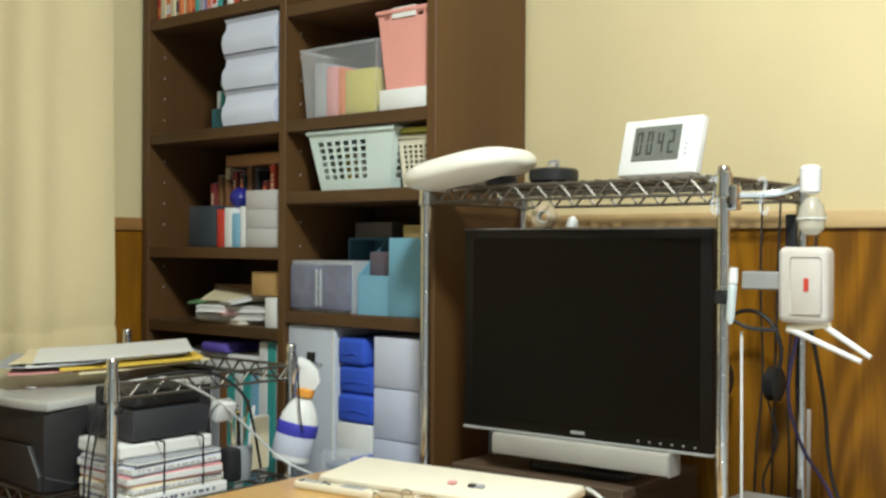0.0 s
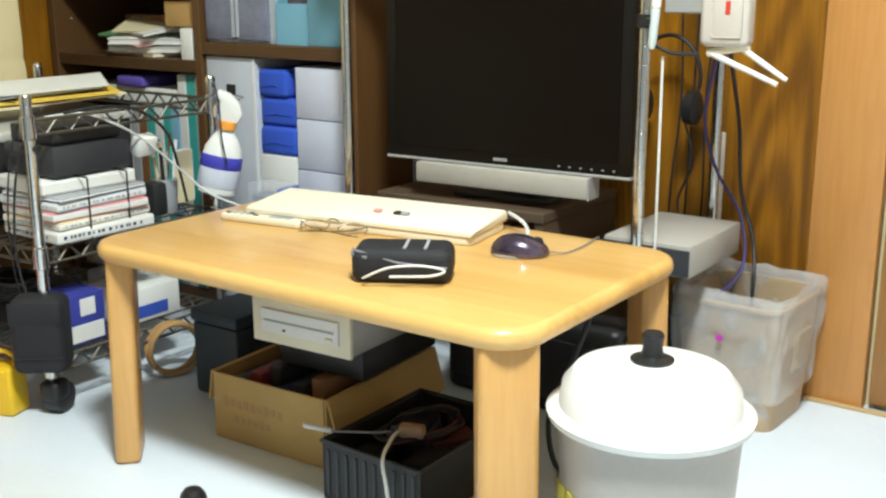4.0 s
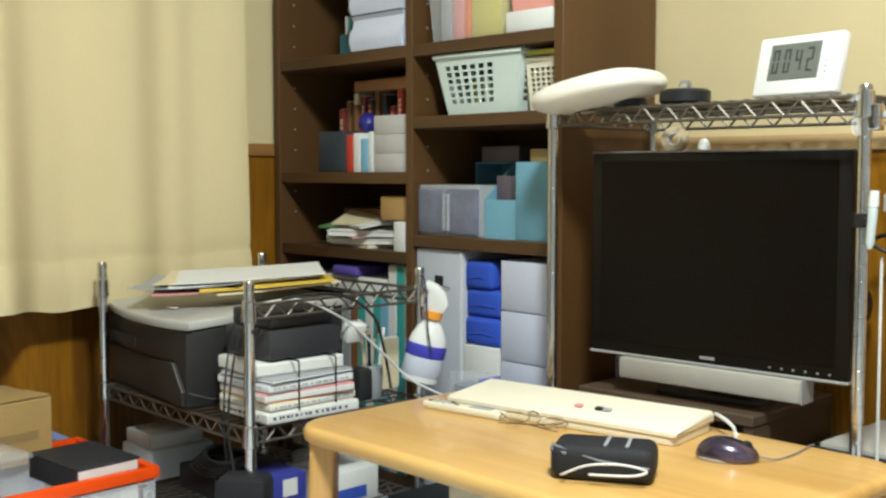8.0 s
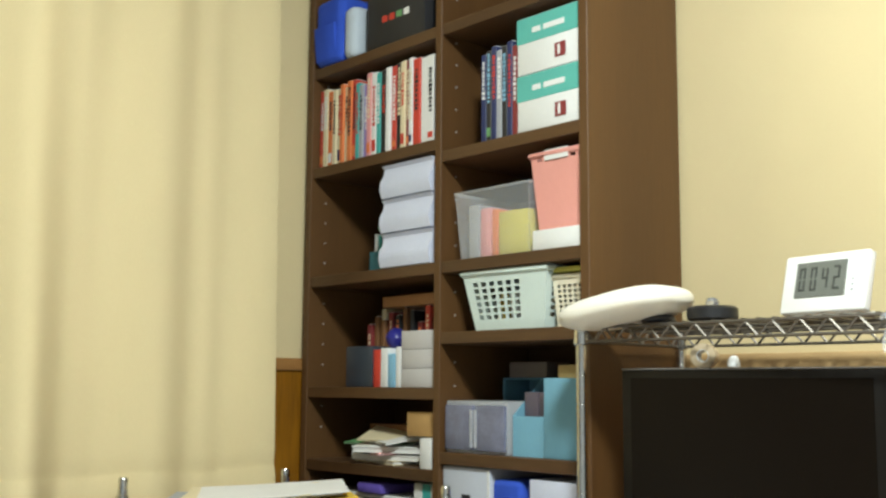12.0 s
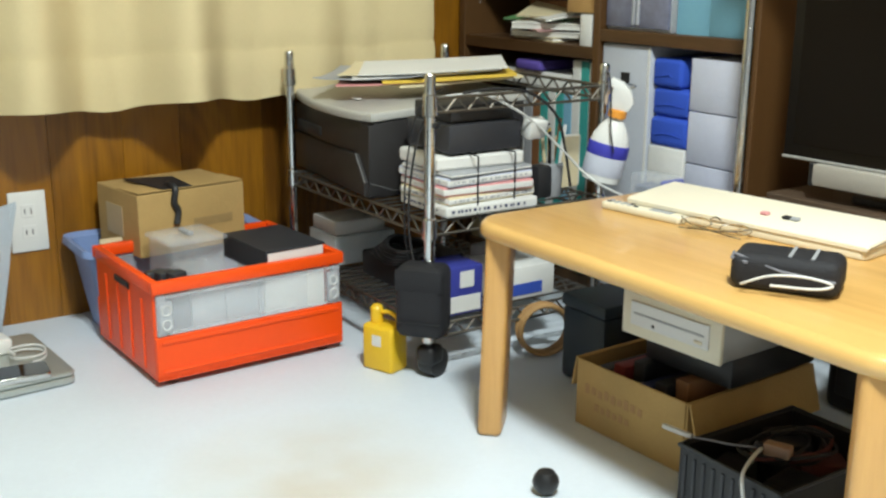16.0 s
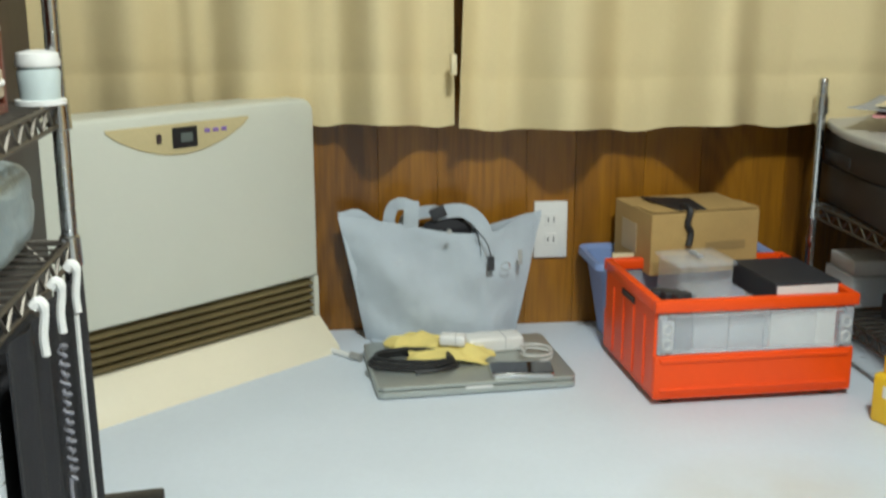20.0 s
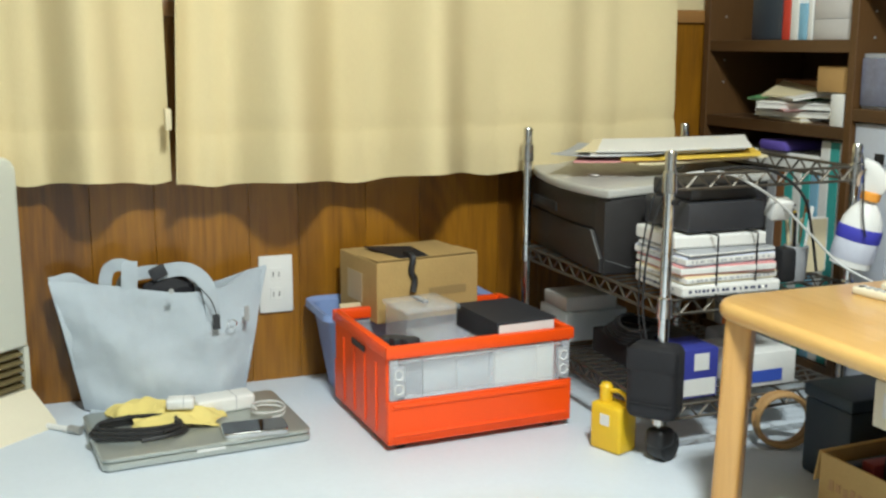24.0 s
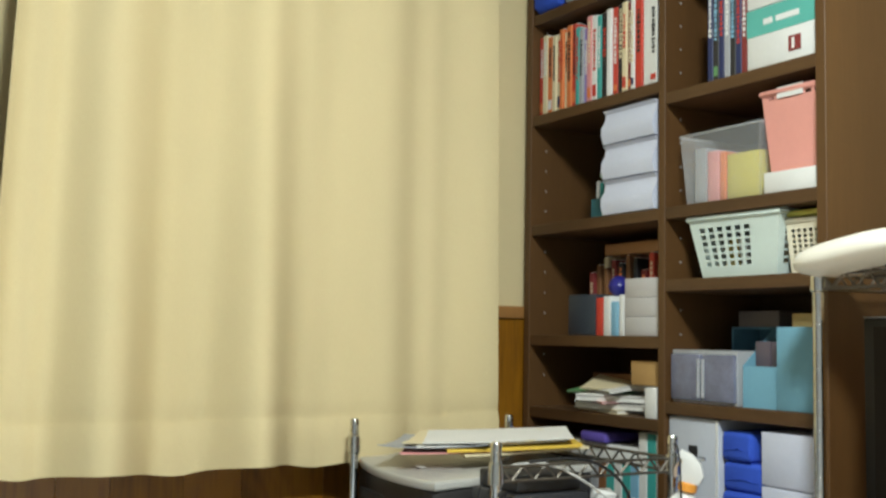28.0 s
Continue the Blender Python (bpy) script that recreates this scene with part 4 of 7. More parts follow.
for k in range(3):
    box_thing("white_carton", -1.842, BY0 + 0.020, L_ROWS[3] + 0.0415 * k, -1.732, BY0 + 0.09, L_ROWS[3] + 0.0415 * k + 0.041, plain("grey_white_card", (0.50, 0.48, 0.47), 0.7) if k == 0 else bpy.data.materials["grey_white_card"], "low grey-white carton in a stack of three", "box", 0.0015, group="stacked white cartons")

# lower left row: paper heap
zh = L_ROWS[4]
for k, (c, th, dx, dy, turn) in enumerate((("cream", 0.010, -0.02, 0.015, -12), ("white", 0.012, 0.012, 0.0, 16), ("pink", 0.005, -0.025, 0.006, -24), ("white", 0.014, 0.02, -0.006, 27), ("green", 0.005, -0.035, 0.010, 8), ("white", 0.007, 0.0, 0.002, -22), ("cream", 0.004, 0.016, 0.008, 31))):
    ob = thing("magazine", pose(-1.925 + dx, BY0 + 0.088 + dy, zh, 2.0 * k, 0, turn), f"{c} magazine in a loose slipping heap", "magazine", "paper heap")
    part("cover", bx(-0.098, -0.066, 0.0, 0.098, 0.066, th * 0.2, 0.0006, 1), C[c] if c != "white" else M_PAPER, ob)
    part("page_block", bx(-0.096, -0.064, th * 0.2, 0.096, 0.064, th * 0.8, 0.0008, 1), M_PAPER, ob)
    part("cover", bx(-0.097, -0.0665, th * 0.8, 0.098, 0.0655, th - 0.0004, 0.0006, 1), C[c] if c != "white" else M_PAPER, ob)
    zh += th + 0.002
box_thing("envelope_box", -1.832, BY0 + 0.03, L_ROWS[4] + 0.066, -1.735, BY0 + 0.2, L_ROWS[4] + 0.118, plain("ochre_card", (0.45, 0.27, 0.10), 0.7), "ochre card box lying on papers", "box")
box_thing("white_tin", -1.765, BY0 + 0.01, L_ROWS[4], -1.728, BY0 + 0.16, L_ROWS[4] + 0.064, C["white"], "narrow white box standing beside papers", "box")
box_thing("grey_case", -2.05, BY0 + 0.10, L_ROWS[4], -1.84, BY0 + 0.25, L_ROWS[4] + 0.085, C["brown"], "dull brown folder stack behind papers", "folders")

# bottom left: binders under a layer of flat things
x = -1.955
for k, c in enumerate(["grey", "brown", "teal", "white", "teal", "sky", "white", "teal", "white"]):
    book(x, BY0 + 0.02, 0.05, 0.0255, 0.462 if k > 5 else 0.392, 0.22, c, 0, "binder", "binders in the bookshelf")
    x += 0.0268
for k, c in enumerate(["cream", "grey", "orange", "brown", "cream", "white"]):
    book(-2.16 + 0.032 * k, BY0 + 0.02, 0.05, 0.030, 0.36, 0.2, c, 0, "binder", "binders in the bookshelf")
box_thing("flat_box", -2.13, BY0 + 0.03, 0.446, -1.798, BY0 + 0.24, 0.478, C["white"], "flat white box lying on the binders", "box")
box_thing("violet_pouch", -1.99, BY0 + 0.014, 0.4795, -1.90, BY0 + 0.12, 0.503, plain("violet_cloth", (0.12, 0.08, 0.40), 0.8), "flat violet pouch on a white box", "pouch", 0.008)

# right column: see-through box, pink basket
cb = thing("storage_box", pose(-1.548, BY0 + 0.10, R_ROWS[2]), "see-through plastic box with pink and yellow things inside", "box")
for s0, s1 in (((-1, -1), (1, -1)), ((1, -1), (1, 1)), ((1, 1), (-1, 1)), ((-1, 1), (-1, -1))):
    bm = bmesh.new()
    q = []
    for (sx, sy), z in ((s0, 0.0), (s1, 0.0), (s1, 0.14), (s0, 0.14)):
        q.append(bm.verts.new((sx * (0.098 if z == 0 else 0.108), sy * (0.082 if z == 0 else 0.092), z)))
    bm.faces.new(q)
    bm.normal_update()
    bmesh.ops.solidify(bm, geom=list(bm.faces), thickness=0.002)
    part("side_wall", bm, M_SHEER, cb)
part("rim", tube([(-0.108, -0.092, 0.14), (0.108, -0.092, 0.14), (0.108, 0.092, 0.14), (-0.108, 0.092, 0.14)], 0.003, 6, closed=True), M_MILKY, cb)
part("bottom", bx(-0.096, -0.08, 0.0, 0.096, 0.08, 0.003), M_SHEER, cb)
for a, b, z1, c in ((-0.052, -0.020, 0.105, "pink"), (-0.018, -0.002, 0.10, "orange"), (0.002, 0.085, 0.092, "olive"), (-0.088, -0.055, 0.115, "grey")):
    box_thing("folded_sheet", -1.548 + a, BY0 + 0.028, R_ROWS[2] + 0.003, -1.548 + b, BY0 + 0.15, R_ROWS[2] + z1, C[c], f"folded {c} sheet standing in a clear box", "sheet", 0.003)
box_thing("flat_carton", -1.437, BY0 + 0.012, R_ROWS[2], -1.293, BY0 + 0.2, R_ROWS[2] + 0.04, C["white"], "flat whitish carton under a pink basket", "box")


def basket(m, w, d, hgt, material, label, nx, nz, flare=0.12, z_lo=0.18, z_hi=0.86, rim=0.012, category="basket", u0=0.07, u1=0.93):
    """A plastic basket that widens upward; its walls are pierced by nx by nz square holes."""
    ob = thing("basket", m, label, category)

    def wall(length, holes, sy):
        bm = bmesh.new()
        ks = []
        for k in range(holes):
            c = (k + 0.5) / holes * (u1 - u0) + u0
            hw = 0.33 * (u1 - u0) / holes
            ks += [c - hw, c + hw]
        us = [0.0] + ks + [1.0]
        vs = [0.0]
        for k in range(nz):
            c = z_lo + (k + 0.5) / nz * (z_hi - z_lo)
            hh = 0.34 * (z_hi - z_lo) / nz
            vs += [c - hh, c + hh]
        vs.append(1.0)
        grid = [[bm.verts.new(((u - 0.5) * length * (1 - flare * (1 - v)), -sy * (1 - flare * (1 - v)), v * hgt)) for u in us] for v in vs]
        for i in range(len(vs) - 1):
            for j in range(len(us) - 1):
                if not (i % 2 == 1 and j % 2 == 1):
                    bm.faces.new((grid[i][j], grid[i][j + 1], grid[i + 1][j + 1], grid[i + 1][j]))
        bm.normal_update()
        bmesh.ops.solidify(bm, geom=list(bm.faces), thickness=0.002)
        return bm

    for a in range(4):
        lng, sy = (w, d / 2) if a % 2 == 0 else (d, w / 2)
        part("wall", moved(wall(lng, nx if a % 2 == 0 else max(2, round(nx * d / w)), sy), pose(0, 0, 0, 0, 0, 90 * a)), material, ob)
    f = 1 - flare
    part("bottom", bx(-w / 2 * f, -d / 2 * f, 0, w / 2 * f, d / 2 * f, 0.003), material, ob)
    part("rim", tube([(-w / 2, -d / 2, hgt), (w / 2, -d / 2, hgt), (w / 2, d / 2, hgt), (-w / 2, d / 2, hgt)], rim / 2, 6, closed=True), material, ob)
    return ob


basket(pose(-1.367, BY0 + 0.105, R_ROWS[2] + 0.041), 0.152, 0.18, 0.148, M_PINK, "pink plastic basket on a flat carton", 6, 1, 0.14, 0.9, 0.96)
solo("paper_slip", bx(-0.03, -0.001, 0, 0.03, 0.001, 0.02), M_PAPER, pose(-1.375, BY0 + 0.014, R_ROWS[2] + 0.176), "white paper slip on the pink basket's rim", "paper")
basket(pose(-1.520, BY0 + 0.10, R_ROWS[3]), 0.238, 0.17, 0.118, M_MINT, "mint-white plastic basket with square holes", 6, 6, 0.2, u0=0.08, u1=0.70)
basket(pose(-1.350, BY0 + 0.11, R_ROWS[3]), 0.112, 0.15, 0.098, M_IVORY, "ivory plastic basket with small holes", 7, 7, 0.12)
box_thing("flat_tray", -1.408, BY0 + 0.035, R_ROWS[3] + 0.106, -1.294, BY0 + 0.18, R_ROWS[3] + 0.118, plain("olive_yellow_plastic", (0.50, 0.46, 0.08), 0.45), "olive-yellow flat tray lying over a basket", "tray", 0.004)
for k in range(7):
    solo("cloth_roll", moved(lathe([(0.006, 0), (0.014, 0.002), (0.014, 0.075), (0.006, 0.078)], 10), pose(0, 0, 0, 10 * (k % 3 - 1))), C[("yellow", "cream", "white", "yellow", "pink", "white", "cream")[k]], pose(-1.595 + 0.025 * k, BY0 + 0.09 + 0.02 * (k % 2), R_ROWS[3] + 0.005), "small rolled cloth in a pierced basket", "cloth", "rolls in the basket")

# right column: drawers and pale blue files
cd_ = thing("parts_drawers", pose(-1.602, BY0 + 0.085, R_ROWS[4]), "small cloudy plastic drawer box with two drawers", "drawers")
part("body", bx(-0.09, -0.065, 0, 0.09, 0.075, 0.106, 0.003, 2), M_CLOUDY, cd_)
for s in (-1, 1):
    dr = part("drawer", bx(0.003 if s > 0 else -0.087, -0.072, 0.006, 0.087 if s > 0 else -0.003, -0.06, 0.098, 0.003, 2), plain("smoky_lilac_plastic", (0.19, 0.20, 0.28), 0.25, var=0.25, scale=18) if s < 0 else bpy.data.materials["smoky_lilac_plastic"], cd_)
    part("pull", bx(s * 0.006 - 0.003, -0.076, 0.012, s * 0.006 + 0.003, -0.071, 0.088, 0.001, 1), M_CLOUDY, dr)


def file_box(x0, x1, y0, y1, z0, high, cut, label):
    """An open card file whose front wall is cut low."""
    ob = thing("magazine_file", pose((x0 + x1) / 2, (y0 + y1) / 2, z0), label, "file box", "pale blue files")
    w, d = (x1 - x0) / 2, (y1 - y0) / 2
    for s in (-1, 1):
        side = [(-d, 0), (d, 0), (d, high), (-d * 0.2, high), (-d, cut)]
        bm = slab(side, 0, 0.002)
        part("side_wall", moved(bm, Matrix(((0, 0, 1, w - 0.002 if s > 0 else -w), (1, 0, 0, 0), (0, 1, 0, 0), (0, 0, 0, 1)))), M_SKY, ob)
    part("front_wall", bx(-w + 0.002, -d, 0, w - 0.002, -d + 0.002, cut), M_SKY, ob)
    part("back_wall", bx(-w + 0.002, d - 0.002, 0, w - 0.002, d, high), M_SKY, ob)
    part("bottom", bx(-w + 0.002, -d + 0.002, 0, w - 0.002, d - 0.002, 0.002), M_SKY, ob)
    return ob


file_box(-1.508, -1.425, BY0 + 0.03, BY0 + 0.24, R_ROWS[4], 0.152, 0.078, "pale blue card file with a low front")
cub = thing("cubby_box", pose(-1.555, BY0 + 0.20, R_ROWS[4]), "blue-grey open cubby box behind the drawers", "box")
part("back_plate", bx(-0.115, 0.045, 0.0, 0.115, 0.049, 0.155), M_SKY, cub)
for q in (-0.115, -0.004, 0.107):
    part("upright", bx(q, -0.035, 0.002, q + 0.006, 0.045, 0.150, 0.001, 1), M_SKY, cub)
part("top_plate", bx(-0.115, -0.035, 0.1505, 0.115, 0.045, 0.1545, 0.001, 1), M_SKY, cub)
box_thing("blue_carton", -1.421, BY0 + 0.025, R_ROWS[4], -1.298, BY0 + 0.22, R_ROWS[4] + 0.152, M_SKY, "tall pale blue card box on the shelf", "box")
box_thing("grey_device", -1.655, BY0 + 0.17, R_ROWS[4] + 0.1550, -1.545, BY0 + 0.245, R_ROWS[4] + 0.188, plain("dull_brown_device", (0.20, 0.16, 0.14)), "dull dark device lying on the files", "device")
box_thing("kraft_box", -1.415, BY0 + 0.06, R_ROWS[4] + 0.1525, -1.31, BY0 + 0.2, R_ROWS[4] + 0.178, M_CARD, "low kraft card box on a blue box", "box")
for k in range(2):
    box_thing("dark_case", -1.505 + 0.04 * k, BY0 + 0.06, R_ROWS[4] + 0.0025, -1.468 + 0.04 * k, BY0 + 0.2, R_ROWS[4] + 0.125, plain("plum_case", (0.10, 0.08, 0.10)) if k == 0 else bpy.data.materials["plum_case"], "dark plum case standing in a blue file", "case")

# right column, bottom: file cabinet, blue cloths, drawers
fc = box_thing("file_cabinet", -1.692, BY0 + 0.012, 0.05, -1.553, BY0 + 0.27, 0.556, plain("pale_grey_card", (0.50, 0.53, 0.60), 0.6), "tall pale grey card file box", "box")
part("label_holder", bx(-0.012, -0.1305, 0.43, 0.012, -0.128, 0.452), C["black"], fc)
part("edge_strip", bx(0.062, -0.1305, 0.0, 0.068, -0.128, 0.503), M_WHITE, fc)
for k in range(3):
    ob = thing("folded_cloth", pose(-1.503, BY0 + 0.115, 0.368 + 0.0565 * k), "bright blue folded cloth in a pile", "cloth", "pile of blue cloths")
    part("fold", bx(-0.049, -0.10 + 0.004 * (k % 2), 0, 0.052 - 0.022 * (k == 2), 0.10, 0.0564, 0.011, 4), M_BLUECLOTH, ob)
    part("edge_seam", tube([(-0.040, -0.1002 + 0.004 * (k % 2), 0.020), (0.0, -0.1012 + 0.004 * (k % 2), 0.026), (0.038 - 0.030 * (k == 2), -0.1002 + 0.004 * (k % 2), 0.022)], 0.0014, 5), M_BLUECLOTH, ob)
box_thing("white_box", -1.548, BY0 + 0.012, 0.252, -1.452, BY0 + 0.2, 0.367, C["white"], "white carton under blue cloths", "box")
box_thing("lower_carton", -1.548, BY0 + 0.012, 0.05, -1.452, BY0 + 0.2, 0.251, M_LILACW, "bluish white carton on the bottom board", "box")
drawer_case(-1.447, -1.292, BY0 + 0.012, BY1 - 0.05, 0.05, 0.545, 5, M_LILACW, "tall bluish white plastic drawer unit", 0.0012, False)

# ---- helpers for cords ----
def cord(name, points, r, material, label, steps=7, category="cable"):
    """A loose cable through points."""
    base = Vector(points[0])
    return solo(name, tube([Vector(p) - base for p in curve(points, steps)], r, 6), material, Matrix.Translation(base), label, category)


M_CORD_B = mat("black_cord", (0.02, 0.02, 0.022), rough=0.5, bump=0)
M_CORD_W = mat("white_cord", (0.68, 0.68, 0.66), rough=0.45, bump=0)
M_CORD_G = mat("grey_cord", (0.22, 0.22, 0.25), rough=0.5, bump=0)

# ---- on the table ----
kb = thing("keyboard", pose(-1.033, 1.258, TZ, 0, 0, 8), "full-size keyboard under a plain cream dust cover", "keyboard")
part("case", slab(round_rect(-0.196, -0.060, 0.196, 0.060, 0.012), 0.0, 0.014, 0.003, 2), M_IVORY, kb)
cover = [(-0.062, 0.0135), (0.062, 0.0135), (0.062, 0.027), (0.055, 0.031), (-0.056, 0.0225), (-0.062, 0.019)]
part("dust_cover", moved(slab(cover, -0.199, 0.199, 0.0045, 3), Matrix(((0, 0, 1, 0), (1, 0, 0, 0), (0, 1, 0, 0), (0, 0, 0, 1)))), mat("cream_cover", (0.80, 0.73, 0.58), rough=0.45, var=0.03, bump=0.08, fine=60), kb)
for x0, c in ((0.02, "pink"), (0.055, "black"), (0.068, "grey")):
    part("scrap", moved(bx(-0.006, -0.005, 0, 0.006, 0.005, 0.004, 0.001, 1), pose(x0, -0.020, 0.0258, 4)), C[c], kb)
rem = thing("remote_control", pose(-1.180, 1.166, TZ, 0, 0, 8), "slim white remote control with grey buttons", "remote")
part("case", slab(round_rect(-0.075, -0.012, 0.075, 0.012, 0.006), 0.0, 0.012, 0.0035, 2), M_IVORY, rem)
for k in range(9):
    part("button", bx(-0.066 + 0.013 * (k % 5), -0.007 + 0.008 * (k // 5), 0.0115, -0.058 + 0.013 * (k % 5), -0.002 + 0.008 * (k // 5), 0.0138, 0.001, 1), C["grey"] if k % 4 else C["black"], rem)
part("display", bx(0.015, -0.007, 0.0115, 0.055, 0.007, 0.0127), C["grey"], rem)
gl = thing("spectacles", pose(-1.043, 1.173, TZ + 0.003, 0, 0, 12), "folded wire spectacles lying on the table", "glasses")
for s in (-1, 1):
    part("rim", tube([(s * 0.032 + 0.024 * math.cos(a), 0.012 * math.sin(a) + 0.004, 0.002 + 0.005 * (1 + math.sin(a))) for a in [k * math.pi / 8 for k in range(16)]], 0.0011, 6, closed=True), M_CHROME, gl)
    part("temple", tube(curve([(s * 0.057, 0.004, 0.012), (s * 0.03, -0.010, 0.006), (-s * 0.03, -0.016, 0.002), (-s * 0.05, -0.014, 0.0)], 6), 0.0011, 6), M_CHROME, gl)
part("bridge", tube(curve([(-0.009, 0.004, 0.016), (0, 0.004, 0.020), (0.009, 0.004, 0.016)], 4), 0.0011, 6), M_CHROME, gl)
M_POUCH = mat("black_nylon", (0.016, 0.016, 0.02), rough=0.7, var=0.2, bump=0.4, fine=500)
po = thing("camera_pouch", pose(-0.805, 1.052, TZ, 0, 0, 30), "small black zipped camera pouch with a white strap", "pouch")
part("body", bx(-0.071, -0.036, 0.0, 0.055, 0.036, 0.044, 0.013, 4), M_POUCH, po)
part("zip", tube([(-0.066, -0.030, 0.042), (-0.01, -0.0365, 0.028), (0.050, -0.0355, 0.022)], 0.0016, 6), M_CORD_G, po)
part("zip", tube([(-0.073, -0.0, 0.036), (-0.070, -0.028, 0.036), (-0.05, -0.036, 0.034)], 0.002, 6), M_CORD_G, po)
part("stripe", bx(-0.006, -0.026, 0.0438, -0.002, 0.026, 0.0450), C["grey"], po)
part("stripe", bx(0.020, -0.026, 0.0438, 0.024, 0.026, 0.0450), C["grey"], po)
part("strap", tube(curve([(-0.05, -0.037, 0.01), (-0.052, -0.05, 0.012), (-0.02, -0.052, 0.026), (0.02, -0.048, 0.028), (0.048, -0.046, 0.022), (0.03, -0.050, 0.016), (-0.02, -0.05, 0.014)], 6), 0.0017, 6), M_CORD_W, po)
M_MOUSE = mat("glossy_dark_shell", (0.16, 0.12, 0.19), rough=0.16, metal=0.7, var=0.45, scale=24, bump=0, coat=0.6)
mo = thing("mouse", pose(-0.749, 1.226, TZ, 0, 0, 28), "glossy dark metallic computer mouse on the table", "mouse")
bm = bmesh.new()
bmesh.ops.create_uvsphere(bm, u_segments=24, v_segments=14, radius=1)
for v in bm.verts:
    v.co = Vector((v.co.x * 0.041, v.co.y * 0.026 * (1 + 0.12 * v.co.x), max(v.co.z, -0.12) * 0.026 * (1 - 0.18 * v.co.x) + 0.0042))
part("shell", bm, M_MOUSE, mo)
part("wheel", moved(lathe([(0.006, -0.003), (0.008, 0), (0.006, 0.003)], 12), pose(0.024, 0, 0.019, 90)), M_BLACK, mo)
part("skirt", slab([(0.040 * math.cos(a), 0.0255 * math.sin(a)) for a in [k * math.pi / 12 for k in range(24)]], 0.0, 0.005, 0.001, 1), M_SILVER, mo)
# added white arc stands in for the gloss on the dust cover's right end
cord("cover_end_highlight", [(-0.843, 1.347, 0.368), (-0.819, 1.332, 0.366), (-0.803, 1.326, 0.36), (-0.797, 1.325, 0.35), (-0.789, 1.313, 0.345)], 0.0028, M_CORD_W, "white arc added as the highlight on the keyboard cover's end")
cord("mouse_cable", [(-0.713, 1.246, TZ + 0.006), (-0.701, 1.266, TZ + 0.002), (-0.698, 1.31, TZ + 0.002), (-0.705, 1.365, TZ + 0.002), (-0.712, 1.39, 0.335), (-0.73, 1.43, 0.29)], 0.0011, M_CORD_G, "thin grey mouse cable trailing off the table")
cn = thing("cable_connector", pose(-0.800, 1.305, TZ, 0, 0, -48), "white cable end lying beside the keyboard", "connector")
part("grip", bx(0.0, -0.006, 0.0, 0.030, 0.006, 0.010, 0.003, 2), M_WHITE, cn)
part("collar", bx(0.030, -0.005, 0.001, 0.036, 0.005, 0.009, 0.001, 1), C["red"], cn)
part("tip", bx(0.036, -0.0035, 0.002, 0.048, 0.0035, 0.008, 0.0005, 1), M_CHROME, cn)

# ---- monitor rack: plate, set-top box ----
M_STAND = plain("dusty_brown_board", (0.085, 0.055, 0.035), 0.5)
ms = thing("monitor_stand", pose(-0.985, 1.60, 0.2665), "low dusty brown board stand under the monitor", "stand")
part("top_board", bx(-0.212, -0.132, 0.058, 0.130, 0.132, 0.0755, 0.002, 1), M_STAND, ms)
for q in (-0.203, 0.120):
    part("side_board", bx(q - 0.008, -0.128, 0.0, q + 0.008, 0.128, 0.058, 0.001, 1), M_STAND, ms)
part("back_board", bx(-0.195, 0.115, 0.0, 0.112, 0.128, 0.058, 0.001, 1), M_STAND, ms)
st = box_thing("disc_recorder", -0.757, 1.492, 0.2665, -0.612, 1.700, 0.318, plain("pale_grey_enamel", (0.38, 0.36, 0.33), 0.45), "flat silver disc recorder on the wire shelf", "recorder", 0.003)
part("front_panel", bx(-0.074, -0.1125, 0.004, 0.074, -0.109, 0.046, 0.001, 1), M_DARK, st)
part("slot", bx(-0.05, -0.1135, 0.03, 0.03, -0.112, 0.036), M_BLACK, st)

# ---- on top of the monitor rack ----
RT = 0.822 + 0.0047
M_CUSH = mat("white_shell", (0.84, 0.80, 0.70), rough=0.35, var=0.02, bump=0.01)
lens = thing("oval_speaker", pose(-1.152, 1.462, RT, 0, 0, 0), "smooth oval white shell lying on the wire rack", "speaker")
bm = bmesh.new()
bmesh.ops.create_uvsphere(bm, u_segments=40, v_segments=20, radius=1)
for v in bm.verts:
    c = v.co
    fat = (abs(c.x) ** 3.4 + abs(c.y) ** 3.0 + abs(c.z) ** 2.4) ** (-1 / 2.9)
    v.co = Vector((c.x * fat * 0.113, c.y * fat * 0.082, c.z * fat * (0.029 if c.z > 0 else 0.025) + 0.024))
moved(bm, pose(0, 0, 0.0, 0, -9, 0))
part("shell", bm, M_CUSH, lens)
part("foot", moved(lathe([(0.026, 0.0), (0.030, 0.003), (0.026, 0.012)], 20), pose(0.05, 0.02, 0)), M_DARK, lens)
pk = thing("round_dock", pose(-1.002, 1.492, RT), "flat round black dock with a small clear knob", "dock")
part("disc", lathe([(0.036, 0), (0.041, 0.003), (0.041, 0.019), (0.036, 0.023), (0.012, 0.024)], 28), M_BLACK, pk)
part("knob", lathe([(0.010, 0.024), (0.011, 0.030), (0.008, 0.036), (0.003, 0.038)], 16), M_CLEAR, pk)
ck = thing("desk_clock", pose(-0.816, 1.50, RT, 0, 0, -9), "white digital desk clock leaning back on the rack", "clock")
tilt = pose(0, 0, 0, -14)
part("case", moved(bx(-0.075, -0.008, 0.004, 0.075, 0.010, 0.097, 0.004, 3), tilt), M_WHITE, ck)
part("display", moved(bx(-0.050, -0.0095, 0.028, 0.040, -0.0075, 0.084, 0.0005, 1), tilt), mat("grey_lcd", (0.16, 0.17, 0.15), rough=0.3), ck)
